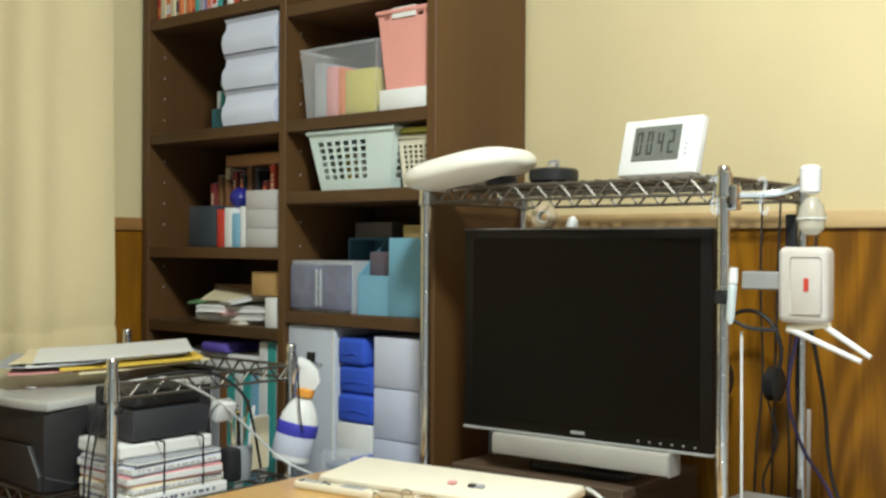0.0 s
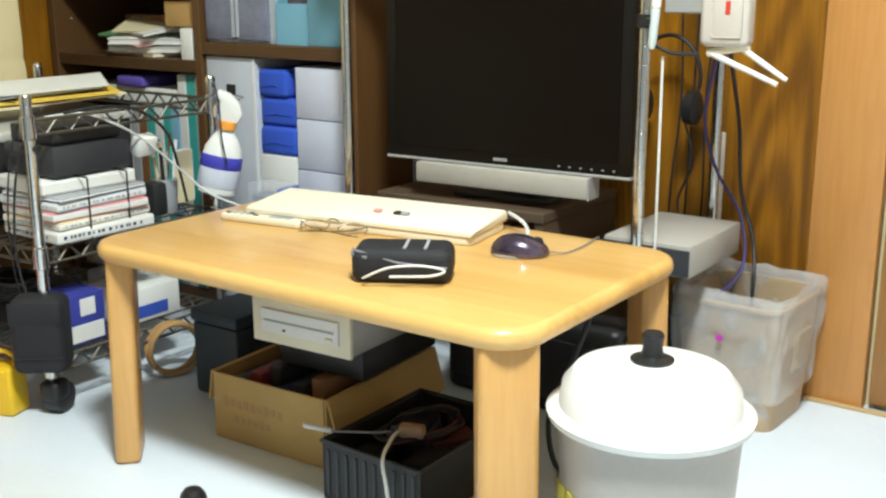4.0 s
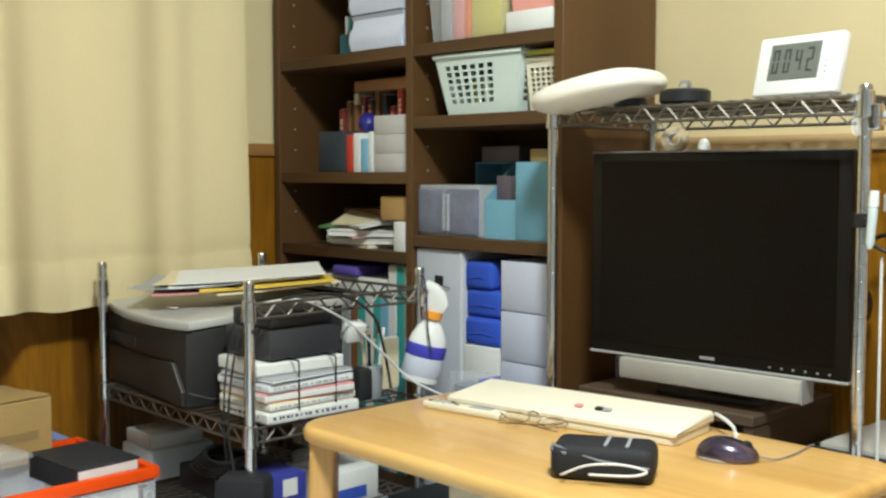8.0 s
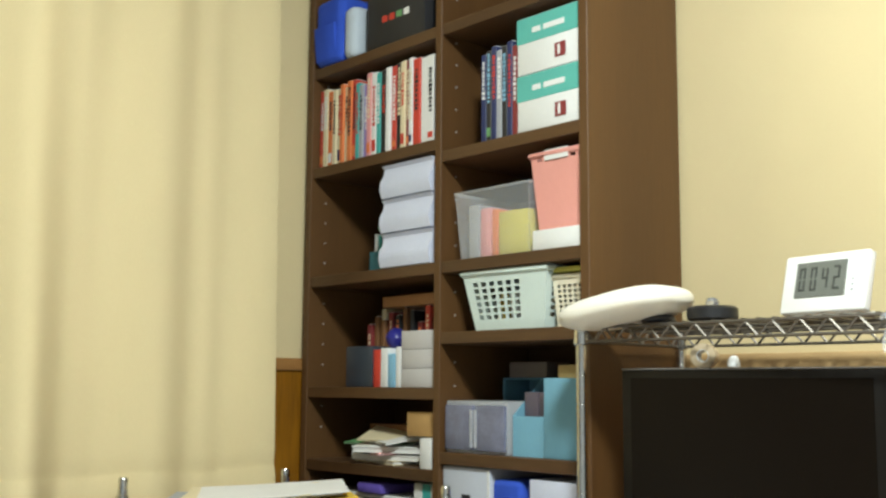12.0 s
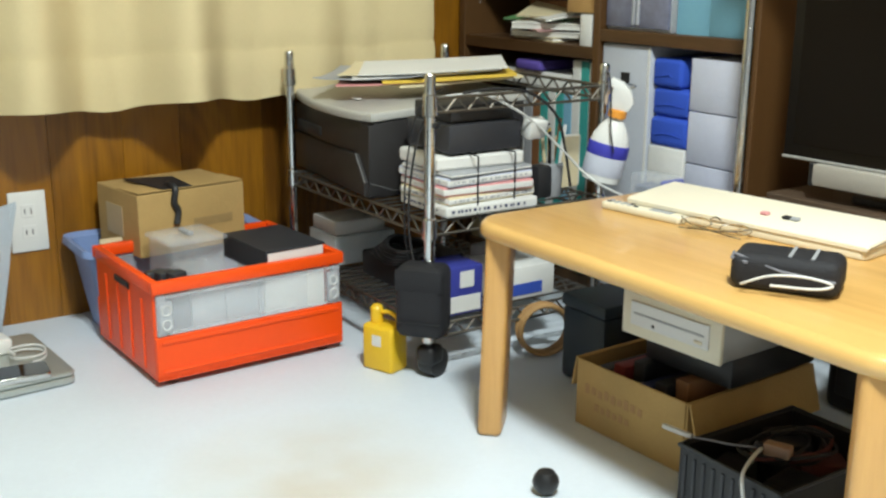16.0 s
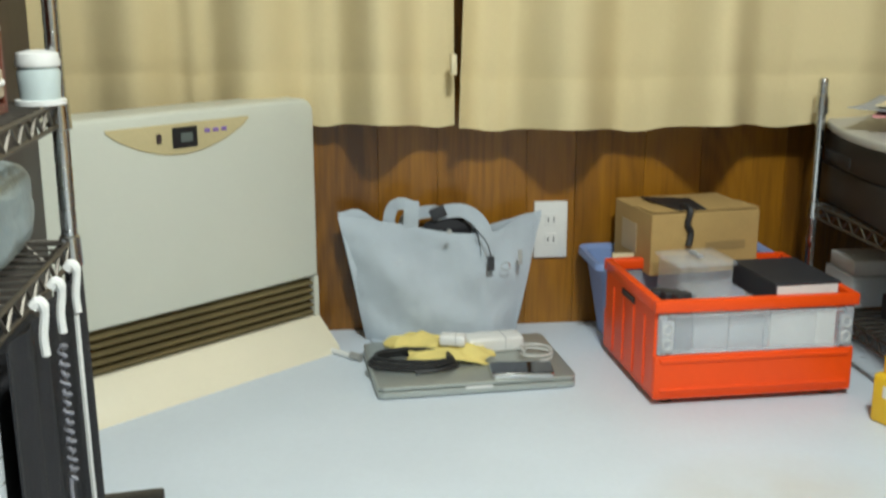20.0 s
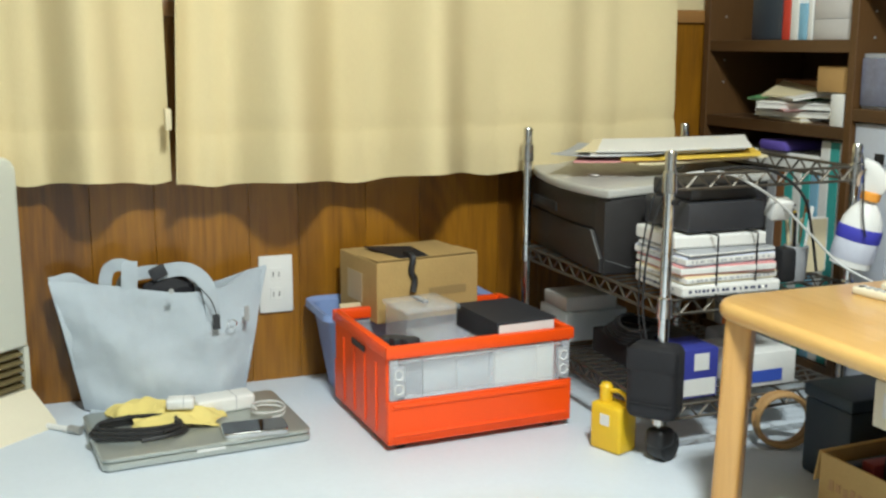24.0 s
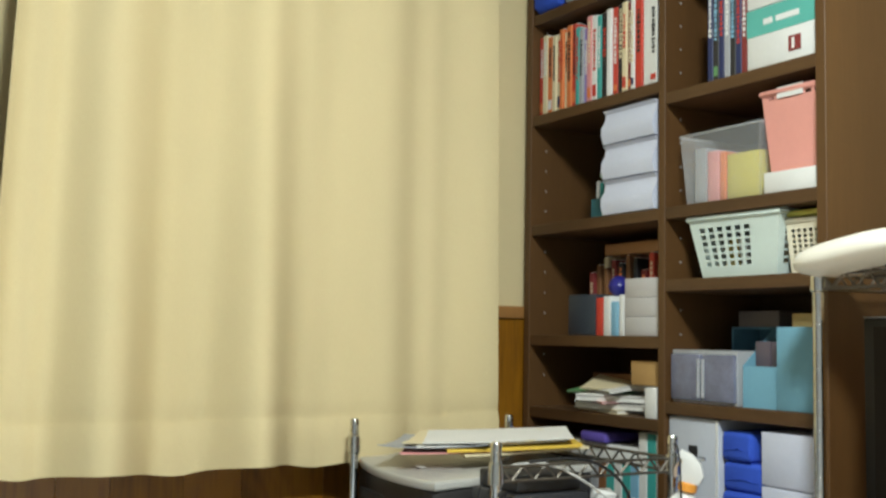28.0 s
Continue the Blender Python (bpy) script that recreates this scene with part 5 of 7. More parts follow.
part("foot", bx(-0.06, 0.0, 0.0, 0.06, 0.05, 0.006, 0.002, 2), M_WHITE, ck)
M_SEG = mat("lcd_segment", (0.05, 0.055, 0.05), rough=0.4)
for k, segs in enumerate(("abcdef", "abcdef", "bcfg", "abged")):
    x0 = -0.043 + 0.0205 * k
    for s in segs:
        q = {"a": (0, 0.034, 0.011, 0.037), "g": (0, 0.017, 0.011, 0.020), "d": (0, 0.0, 0.011, 0.003), "f": (0, 0.020, 0.003, 0.034), "b": (0.008, 0.020, 0.011, 0.034), "e": (0, 0.003, 0.003, 0.017), "c": (0.008, 0.003, 0.011, 0.017)}[s]
        part("digit_bar", moved(bx(x0 + q[0], -0.0102, 0.038 + q[1], x0 + q[2], -0.0096, 0.038 + q[3]), tilt), M_SEG, ck)
for k in range(3):
    part("button", moved(bx(0.05, -0.0095, 0.034 + 0.008 * k, 0.054, -0.0075, 0.038 + 0.008 * k, 0.001, 1), tilt), C["grey"], ck)

# clip spotlight, router and what hangs at the rack's end
cl = thing("clip_spotlight", pose(-0.592, 1.50, 0.796), "white clip spotlight with a ribbed clear dish", "lamp")
part("head", moved(lathe([(0.008, 0.0), (0.0145, 0.004), (0.015, 0.036), (0.011, 0.041)], 20), pose(0.018, 0, 0.0)), M_WHITE, cl)
part("dish", moved(lathe([(0.008, 0.0), (0.016, -0.012), (0.020, -0.028), (0.017, -0.045), (0.008, -0.053)], 18), pose(0.02, 0, -0.004)), mat("ribbed_clear_dish", (0.62, 0.58, 0.48), rough=0.2, alpha=0.55), cl)
part("dish_rib", tube([(0.02 + 0.0205 * math.cos(a), 0.0205 * math.sin(a), -0.034) for a in [k * math.pi / 9 for k in range(18)]], 0.0012, 5, closed=True), M_WHITE, cl)
part("clip_arm", tube(curve([(0.005, 0, 0.012), (-0.03, -0.01, 0.002), (-0.075, -0.04, 0.0)], 6), 0.006, 8), M_CHROME, cl)
part("clamp", bx(-0.092, -0.055, -0.022, -0.068, -0.034, 0.014, 0.003, 2), M_CHROME, cl)
ro = thing("wireless_router", pose(-0.578, 1.505, 0.614, 0, 0, 0), "white wireless router with two folded aerials hung on the rack", "router")
M_ROUTER = plain("greyed_white_plastic", (0.56, 0.51, 0.46), 0.45)
part("case", bx(-0.040, -0.016, 0.0, 0.032, 0.020, 0.108, 0.010, 4), M_ROUTER, ro)
part("front_plate", bx(-0.020, -0.0178, 0.014, 0.025, -0.015, 0.094, 0.004, 2), M_ROUTER, ro)
part("badge", bx(0.000, -0.0188, 0.046, 0.007, -0.017, 0.064), C["red"], ro, "small red mark")
for k, (a, b) in enumerate((((-0.03, 0.0, -0.008), (0.078, -0.012, -0.048)), ((0.02, 0.004, -0.002), (0.088, -0.004, -0.042)))):
    part("aerial", tube([a, Vector(a).lerp(Vector(b), 0.5), b], [0.0045, 0.0042, 0.0036], 8), M_WHITE, ro)
part("hinge", tube([(-0.03, 0.0, -0.009), (0.03, 0.002, 0.002)], 0.006, 8), M_IVORY, ro)
part("bracket", bx(-0.098, -0.006, 0.046, -0.036, 0.010, 0.072, 0.002, 1), M_SILVER, ro)
clp = thing("pole_clamp", pose(-0.682, 1.452, 0.640), "black clamp with a short arm fixed to the rack pole", "clamp")
part("band", lathe([(0.0098, 0.0), (0.0135, 0.001), (0.0135, 0.019), (0.0098, 0.020)], 16, hollow=True), M_BLACK, clp)
part("arm", tube(curve([(0.010, 0.0, -0.020), (0.035, 0.010, -0.034), (0.070, 0.030, -0.036)], 6), 0.003, 8), M_BLACK, clp)
part("screw", moved(lathe([(0.003, 0), (0.006, 0.002), (0.006, 0.014)], 10), pose(0.010, -0.010, 0.010, 90)), M_BLACK, clp)
cord("white_rod", [(-0.660, 1.466, 0.600), (-0.659, 1.466, 0.45), (-0.658, 1.466, 0.265)], 0.0022, M_CORD_W, "straight white cable running down beside the pole")
tr = thing("tape_roll", pose(-1.094, 1.602, 0.774, 90, 0, 20), "beige tape roll hung under the wire shelf", "tape")
part("roll", lathe([(0.011, -0.014), (0.022, -0.013), (0.022, 0.013), (0.011, 0.014)], 24, hollow=True), plain("beige_tape", (0.58, 0.46, 0.30), 0.6), tr)
part("core", lathe([(0.0095, -0.0145), (0.0112, -0.0145), (0.0112, 0.0145), (0.0095, 0.0145)], 20, hollow=True), M_WHITE, tr)
sn = thing("sensor_cap", pose(-0.974, 1.506, 0.7527), "small white cap standing on the monitor", "sensor")
part("cap", lathe([(0.010, 0.0), (0.0105, 0.003), (0.008, 0.013), (0.004, 0.018)], 18), M_WHITE, sn)
mk = thing("marker_pen", pose(-0.664, 1.436, 0.612), "pale marker pen clipped to the rack pole", "pen")
part("barrel", moved(lathe([(0.003, 0), (0.006, 0.008), (0.0065, 0.055), (0.004, 0.058)], 12), pose(0, 0, 0, 0, 4)), plain("pale_pen", (0.58, 0.66, 0.66)), mk)
part("cap", moved(lathe([(0.0066, 0.058), (0.007, 0.062), (0.006, 0.08)], 12), pose(0, 0, 0, 0, 4)), M_WHITE, mk)
for q, (hx, hy) in enumerate(((-0.700, 1.446), (-0.640, 1.475), (-0.690, 1.440))):
    ob = thing("clear_hook", pose(hx, hy, 0.755, 0, 0, 20 * q), "clear plastic hook hanging from the rack's rim", "hook", "clear hooks on the rack")
    part("hook", tube(curve([(0, 0, 0.06), (0.006, 0, 0.066), (0.010, 0, 0.055), (0.003, 0, 0.03), (0.004, 0, 0.018), (0.010, 0, 0.014), (0.013, 0, 0.024)], 5), 0.0028, 8), M_MILKY, ob)
hd_ = thing("headphones", pose(-0.770, 1.738, 0.46), "black headphones hanging behind the monitor", "headphones")
part("band", tube([(0.058 * math.cos(a), 0, 0.085 + 0.07 * math.sin(a)) for a in [radians(-35 + 250 * k / 18) for k in range(19)]], 0.0036, 8), M_BLACK, hd_)
for s in (-1, 1):
    part("ear_pad", moved(lathe([(0.014, -0.012), (0.029, -0.008), (0.029, 0.008), (0.016, 0.014)], 18), pose(s * 0.046, 0, 0.034, 0, 90)), M_BLACK, hd_)
ps = thing("power_strip", pose(-0.682, 1.768, 0.262), "slim white power strip standing against the panelling", "power strip")
part("body", bx(-0.006, -0.010, 0.0, 0.006, 0.010, 0.19, 0.002, 2), M_WHITE, ps)
for k in range(3):
    part("socket", bx(-0.004, -0.0113, 0.03 + 0.056 * k, 0.004, -0.0097, 0.050 + 0.056 * k, 0.0005, 1), C["grey"], ps)
sw = thing("phone_charm", pose(-0.690, 1.742, 0.715), "small dark cloth strip hanging by the wall", "strip")
part("cloth", bx(-0.018, -0.002, 0.0, 0.000, 0.002, 0.062, 0.0015, 1), M_POUCH, sw)
cord("black_cable", [(-0.585, 1.53, 0.612), (-0.60, 1.60, 0.55), (-0.625, 1.70, 0.47), (-0.63, 1.74, 0.36), (-0.60, 1.73, 0.28), (-0.585, 1.70, 0.20), (-0.60, 1.72, 0.05), (-0.64, 1.74, 0.01)], 0.0032, M_CORD_B, "black cable hanging from the router")
cord("violet_cable", [(-0.60, 1.53, 0.61), (-0.645, 1.60, 0.50), (-0.665, 1.71, 0.40), (-0.62, 1.72, 0.32), (-0.595, 1.66, 0.24), (-0.66, 1.62, 0.18), (-0.78, 1.60, 0.12)], 0.003, plain("dark_violet_cord", (0.05, 0.04, 0.14)), "dark violet cable sagging below the router")
for k in range(4):
    cord("black_cable", [(-0.665 - 0.032 * k, 1.772, 0.80), (-0.672 - 0.030 * k, 1.768, 0.66), (-0.690 - 0.022 * k, 1.765, 0.50), (-0.680 - 0.030 * k, 1.768, 0.33), (-0.70 - 0.024 * k, 1.77, 0.05)], 0.0018, M_CORD_B, "thin dark cable hanging behind the rack")
cord("headphone_cable", [(-0.735, 1.735, 0.47), (-0.72, 1.74, 0.40), (-0.745, 1.745, 0.33), (-0.73, 1.74, 0.275)], 0.002, M_CORD_B, "thin black headphone cable")

# ---- printer rack contents ----
def curled_sheet(w, d, thick, lift, seed):
    """A stack of sheets lying flat in its middle, with its corners lifting unevenly."""
    bm = bmesh.new()
    grid = [[bm.verts.new((w * (i / 14 - 0.5), d * (j / 10 - 0.5), 0.0)) for j in range(11)] for i in range(15)]
    for a, b in zip(grid, grid[1:]):
        for j in range(10):
            bm.faces.new((a[j], b[j], b[j + 1], a[j + 1]))
    for v in bm.verts:
        u, q = 2 * v.co.x / w, 2 * v.co.y / d
        ang = 0.5 + 0.5 * noise.noise(Vector((math.copysign(1, u) * 2.3, math.copysign(1, q) * 1.7, seed * 3.1)))
        v.co.z = lift * (abs(u) ** 3 * 0.5 + abs(q) ** 3 * 0.3 + abs(u * q) ** 2) * ang + 0.0006 * (1 + noise.noise(Vector((u * 2, q * 2, seed))))
    bm.normal_update()
    bmesh.ops.solidify(bm, geom=list(bm.faces), thickness=-thick)
    return bm


stood = set(scene.objects)
zp = 0.4635
for k, (c, w, d, th, lift, dx, dy, turn) in enumerate((("cream", 0.19, 0.25, 0.004, 0.003, 0.03, 0.05, -18), ("pink", 0.20, 0.25, 0.003, 0.004, -0.02, -0.03, -34), ("yellow", 0.19, 0.26, 0.006, 0.002, 0.035, 0.035, -27), ("grey", 0.18, 0.22, 0.002, 0.009, -0.035, -0.075, -46), ("white", 0.20, 0.29, 0.003, 0.003, 0.0, 0.010, -30), ("cream", 0.19, 0.26, 0.002, 0.005, -0.015, -0.015, -40), ("white", 0.21, 0.29, 0.002, 0.003, 0.012, 0.022, -33))):
    solo("paper_sheaf", curled_sheet(w, d, th, lift, k), M_PAPER if c == "white" else C[c], pose(-1.938 + dx, 1.243 + dy, zp + 0.066 * dy, 3.8, 0, 0) @ pose(0, 0, 0, 0, 0, turn), f"{c} magazine lying in a loose pile", "magazine", "pile on the printer")
    zp += th + 0.0007
zz = 0.2672
for k, (th, c, w, wide, turn) in enumerate(((0.021, "white", 0.004, 0.080, -2), (0.015, "cream", 0.0, 0.077, 2), (0.017, "pink", 0.002, 0.078, -3), (0.016, "lilac_white", -0.002, 0.080, 1), (0.009, "grey", 0.004, 0.076, 3), (0.024, "white", -0.010, 0.070, -4))):
    cover = M_LILACW if c == "lilac_white" else C[c]
    ob = thing("magazine", pose(-1.664 + w, 1.182, zz, 0, 0, turn), f"{c.replace('_', ' ')} paperback magazine in a tied stack", "book", "tied stack of magazines")
    part("cover", bx(-wide, -0.108, 0.0, wide, 0.085 - 0.003 * k, th - 0.0006, 0.003, 2), cover, ob)
    part("page_block", bx(-wide + 0.003, -0.1095, 0.003, wide + 0.0012, 0.083 - 0.003 * k, th - 0.0036, 0.001, 1), M_PAPER, ob)
    if k in (0, 1, 3):
        marks = random.Random(k)
        bm, y0 = bmesh.new(), -0.098
        while y0 < 0.06:
            step = marks.uniform(0.0015, 0.006)
            bx(wide + 0.0008, y0, th * 0.38, wide + 0.0019, y0 + step, th * 0.62, bm=bm)
            bx(-0.06 + (y0 + 0.098) * 0.72, -0.1102, th * 0.38, -0.06 + (y0 + 0.098 + step) * 0.72, -0.1090, th * 0.62, bm=bm)
            y0 += step + marks.uniform(0.001, 0.009)
        tagged(part("print_bar", bm, C["navy" if k == 0 else "grey"], ob), kind="stuff")
    zz += th
for y0 in (1.135, 1.215):
    solo("string_tie", tube([(0.0, 0, 0), (0.080, 0, 0.0), (0.082, 0, 0.002), (0.082, 0, zz - 0.2672), (0.08, 0, zz - 0.2652), (-0.075, 0, zz - 0.2652)], 0.0016, 5), C["black"], pose(-1.664, y0, 0.2672), "dark string round the stack of magazines", "string")
box_thing("black_case", -1.745, 1.09, zz + 0.003, -1.605, 1.245, zz + 0.055, M_DARK, "black plastic case lying on the magazines", "case", 0.006)
box_thing("grey_unit", -1.735, 1.10, zz + 0.056, -1.615, 1.235, zz + 0.086, C["black"], "flat black unit on top of a case", "case", 0.004)
cup = thing("pen_cup", pose(-1.640, 1.345, 0.2672), "grey pot holding pens and brushes", "pen pot")
part("pot", lathe([(0.018, 0), (0.020, 0.003), (0.023, 0.062), (0.021, 0.064)], 20), C["grey"], cup)
for k in range(7):
    a = k * 0.9
    part("pen", tube([(0.010 * math.cos(a), 0.010 * math.sin(a), 0.03), (0.024 * math.cos(a), 0.024 * math.sin(a), 0.125 + 0.010 * (k % 3))], 0.0035, 6), C[("teal", "white", "brown", "yellow", "green", "cream", "black")[k]], cup)
for k in range(1):
    book(-1.700 + 0.020 * k, 1.40, 0.2672, 0.018, 0.10 - 0.012 * k, 0.05, ("cream", "yellow")[k], 0, "booklet", "booklets on the wire rack")
box_thing("dark_pouch", -1.655, 1.30, 0.2672, -1.62, 1.335, 0.33, C["black"], "small dark pouch by the pen pot", "pouch", 0.008)
adp = thing("plug_adapter", pose(-1.612, 1.28, 0.405, 0, 20, 0), "white plug adapter tied to the rack's edge", "adapter")
part("block", bx(-0.013, -0.020, -0.018, 0.013, 0.020, 0.018, 0.004, 2), M_WHITE, adp)
part("prong", bx(-0.002, 0.02, -0.006, 0.002, 0.034, -0.003), M_CHROME, adp)
part("prong", bx(-0.002, 0.02, 0.003, 0.002, 0.034, 0.006), M_CHROME, adp)
cord("white_cable", [(-1.625, 1.095, 0.472), (-1.60, 1.15, 0.475), (-1.592, 1.21, 0.45), (-1.596, 1.27, 0.415), (-1.585, 1.33, 0.36), (-1.55, 1.37, 0.31), (-1.45, 1.385, 0.285), (-1.36, 1.40, 0.26)], 0.0022, M_CORD_W, "white cable looping over the rack to the table")
cord("black_cable", [(-1.590, 1.055, 0.47), (-1.612, 1.035, 0.42), (-1.635, 1.03, 0.33), (-1.64, 1.03, 0.24), (-1.625, 1.035, 0.17), (-1.60, 1.04, 0.12)], 0.002, M_CORD_B, "black cable tied along the rack pole")
cord("dark_cable", [(-1.585, 1.06, 0.49), (-1.625, 1.04, 0.455), (-1.66, 1.036, 0.34), (-1.665, 1.038, 0.22), (-1.64, 1.04, 0.15)], 0.0015, M_CORD_B, "dark cable hanging along the rack pole")
cord("black_cable", [(-1.60, 1.44, 0.49), (-1.575, 1.42, 0.50), (-1.545, 1.40, 0.47), (-1.535, 1.395, 0.40), (-1.53, 1.40, 0.36)], 0.0015, M_CORD_B, "black cable looped at the rack's corner")
cord("black_cable", [(-1.58, 1.10, 0.482), (-1.575, 1.18, 0.485), (-1.58, 1.25, 0.47), (-1.575, 1.3, 0.43), (-1.585, 1.33, 0.37), (-1.60, 1.36, 0.29)], 0.0028, M_CORD_B, "black cable over the rack's edge")
tie = thing("cable_tie", pose(-1.598, 1.05, 0.43), "black tie holding cables to the pole", "tie")
part("band", lathe([(0.0125, -0.005), (0.014, -0.003), (0.014, 0.003), (0.0125, 0.005)], 14), M_BLACK, tie)

# spray bottle hung on the rack's rear corner
sb = thing("spray_bottle", pose(-1.574, 1.408, 0.299, 0, 0, 42) @ pose(0, 0, 0, 0, 12, 0) @ Matrix.Scale(0.94, 4), "white trigger spray bottle with a blue label", "spray bottle")
bm = lathe([(0.030, 0.0), (0.040, 0.004), (0.043, 0.03), (0.0425, 0.075), (0.039, 0.094), (0.029, 0.113), (0.018, 0.126), (0.014, 0.133)], 28)
for v in bm.verts:
    v.co.y *= 0.62
    v.co.x *= 0.92
part("bottle", bm, M_WHITE, sb)
bm = lathe([(0.0422, 0.016), (0.0437, 0.018), (0.0435, 0.078), (0.0420, 0.080)], 28)
for v in bm.verts:
    v.co.y *= 0.62
    v.co.x *= 0.92
part("label", bm, plain("pale_label", (0.62, 0.64, 0.74)), sb, "pale printed label")
bm = lathe([(0.0428, 0.054), (0.0442, 0.056), (0.0439, 0.078), (0.0422, 0.080)], 28)
for v in bm.verts:
    v.co.y *= 0.63
    v.co.x *= 0.925
part("label_band", bm, plain("royal_blue_print", (0.05, 0.05, 0.42)), sb, "royal blue printed band")
part("collar", lathe([(0.015, 0.131), (0.018, 0.133), (0.018, 0.146), (0.015, 0.148)], 20), plain("orange_collar", (0.85, 0.35, 0.05)), sb, "orange collar")
head = [(-0.018, 0.147), (0.020, 0.147), (0.026, 0.166), (0.016, 0.188), (-0.004, 0.202), (-0.026, 0.206), (-0.032, 0.194), (-0.020, 0.186)]
part("trigger_head", moved(slab(head, -0.011, 0.011, 0.004, 2), pose(0, 0, 0, 90)), M_WHITE, sb)
part("trigger", tube(curve([(-0.020, 0, 0.188), (-0.028, 0, 0.170), (-0.026, 0, 0.152)], 5), 0.003, 6), plain("beige_trigger", (0.55, 0.42, 0.32)), sb)
part("hook", tube(curve([(0.005, 0.0, 0.20), (0.02, 0.022, 0.195), (-0.02, 0.04, 0.178)], 5), 0.0016, 5), M_CHROME, sb)

# lower shelf of the printer rack
SH = 0.0805
box_thing("clear_case", -2.12, 1.075, SH, -2.0, 1.22, SH + 0.062, plain("pale_clouded_plastic", (0.62, 0.67, 0.68), 0.3), "cloudy plastic case with papers on the low shelf", "case", 0.005)
box_thing("white_pack", -2.11, 1.08, SH + 0.0625, -2.01, 1.2, SH + 0.092, C["white"], "flat white packet on a plastic case", "packet", 0.003)
box_thing("router_box", -1.935, 1.10, SH, -1.80, 1.26, SH + 0.05, C["black"], "flat black device on the low shelf", "device", 0.005)
for k in range(5):
    pts = []
    for j in range(9):
        a = j * 0.8 + k * 1.7
        pts.append((-1.84 + 0.055 * math.cos(a) + 0.012 * k, 1.13 + 0.045 * math.sin(a), SH + 0.056 + 0.008 * k + 0.006 * math.sin(2.1 * a)))
    cord("cable_tangle", pts, 0.004, M_CORD_B, "tangled dark cable on the low shelf", 5)
bw = box_thing("blue_carton", -1.685, 1.085, SH, -1.605, 1.165, SH + 0.088, plain("ink_blue_print", (0.04, 0.05, 0.30)), "dark blue printed carton on the low shelf", "box")
part("print_panel", bx(-0.036, -0.0413, 0.01, -0.010, -0.0397, 0.065), C["white"], bw)
part("print_panel", bx(0.0398, -0.030, 0.005, 0.0414, 0.035, 0.035), C["white"], bw)
part("print_panel", bx(0.0398, -0.01, 0.05, 0.0414, 0.02, 0.08), C["white"], bw)
ww = box_thing("white_carton", -1.735, 1.225, SH, -1.62, 1.345, SH + 0.062, C["white"], "white carton with blue print on the low shelf", "box")
part("print_panel", bx(0.0572, -0.07, 0.008, 0.0588, 0.03, 0.03), C["blue"], ww)
box_thing("grey_pouch", -1.80, 1.27, SH, -1.75, 1.42, SH + 0.07, C["grey"], "grey pouch on the low shelf", "pouch", 0.01)
for ob in list(scene.objects):
    if ob not in stood and ob.parent is None:
        ob.matrix_basis = Matrix.Translation((0.076, -0.046, 0.020)) @ ob.matrix_basis
tp = thing("cable_coil", pose(-1.494, 1.235, 0.0525, 90, 0, 66), "stiff coil of brown cable standing on the floor", "cable")
M_TAN = wood("tan_cable", (0.30, 0.16, 0.06), (0.42, 0.25, 0.10), rough=0.4)
for k, (r, z) in enumerate(((0.0475, -0.009), (0.046, 0.0), (0.0475, 0.010))):
    part("loop", tube([(r * math.cos(a) + 0.001 * k, r * math.sin(a), z + 0.003 * math.sin(2 * a + k)) for a in [q * math.pi / 16 for q in range(32)]], 0.0045, 8, closed=True), M_TAN, tp)
wt = thing("white_tray", pose(-1.418, 1.433, 0.0, 0, 0, 0), "flat white tray on the floor under the rack", "tray")
part("plate", bx(-0.085, -0.080, 0.0, 0.085, 0.080, 0.006, 0.002, 1), M_WHITE, wt)
for a, b, c, d in ((-0.085, -0.080, 0.085, -0.073), (-0.085, 0.073, 0.085, 0.080), (-0.085, -0.073, -0.078, 0.073), (0.078, -0.073, 0.085, 0.073)):
    part("edge", bx(a, b, 0.006, c, d, 0.028, 0.002, 1), M_WHITE, wt)

gb = thing("clear_bin", pose(-1.455, 1.470, 0.0065), "tall greyish see-through plastic bin with a blue end", "bin")
part("body", bx(-0.045, -0.028, 0.0, 0.034, 0.028, 0.322, 0.004, 2), M_MILKY, gb)
part("end_panel", bx(0.0342, -0.028, 0.0, 0.043, 0.028, 0.318, 0.003, 2), plain("violet_blue_plastic", (0.18, 0.20, 0.50), 0.4), gb, "blue end panel")
part("content", bx(-0.038, -0.022, 0.004, 0.030, 0.022, 0.300, 0.003, 1), plain("grey_blue_goods", (0.25, 0.28, 0.36), 0.6), gb)

# in front of the printer rack
yj = thing("yellow_jug", pose(-1.600, 0.955, 0, 0, 0, 20), "small yellow plastic jug with a short spout", "jug")
M_YEL = plain("yellow_plastic", (0.80, 0.50, 0.02), 0.4)
part("body", bx(-0.034, -0.024, 0.0, 0.034, 0.024, 0.085, 0.006, 3), M_YEL, yj)
part("spout", moved(lathe([(0.012, 0), (0.012, 0.03), (0.008, 0.036)], 14), pose(-0.018, 0, 0.081)), M_YEL, yj)
part("handle", tube(curve([(0.028, 0, 0.078), (0.030, 0, 0.098), (0.012, 0, 0.108), (-0.012, 0, 0.104)], 5), 0.004, 8), M_YEL, yj)
part("label", bx(-0.010, -0.0250, 0.048, 0.010, -0.0236, 0.068), M_PAPER, yj)
bl = thing("black_pouch", pose(-1.520, 0.998, 0.082, 0, 0, 40), "black padded pouch tied round the rack pole", "pouch")
part("body", bx(-0.052, -0.040, 0.0, 0.036, 0.024, 0.128, 0.016, 4), M_POUCH, bl)
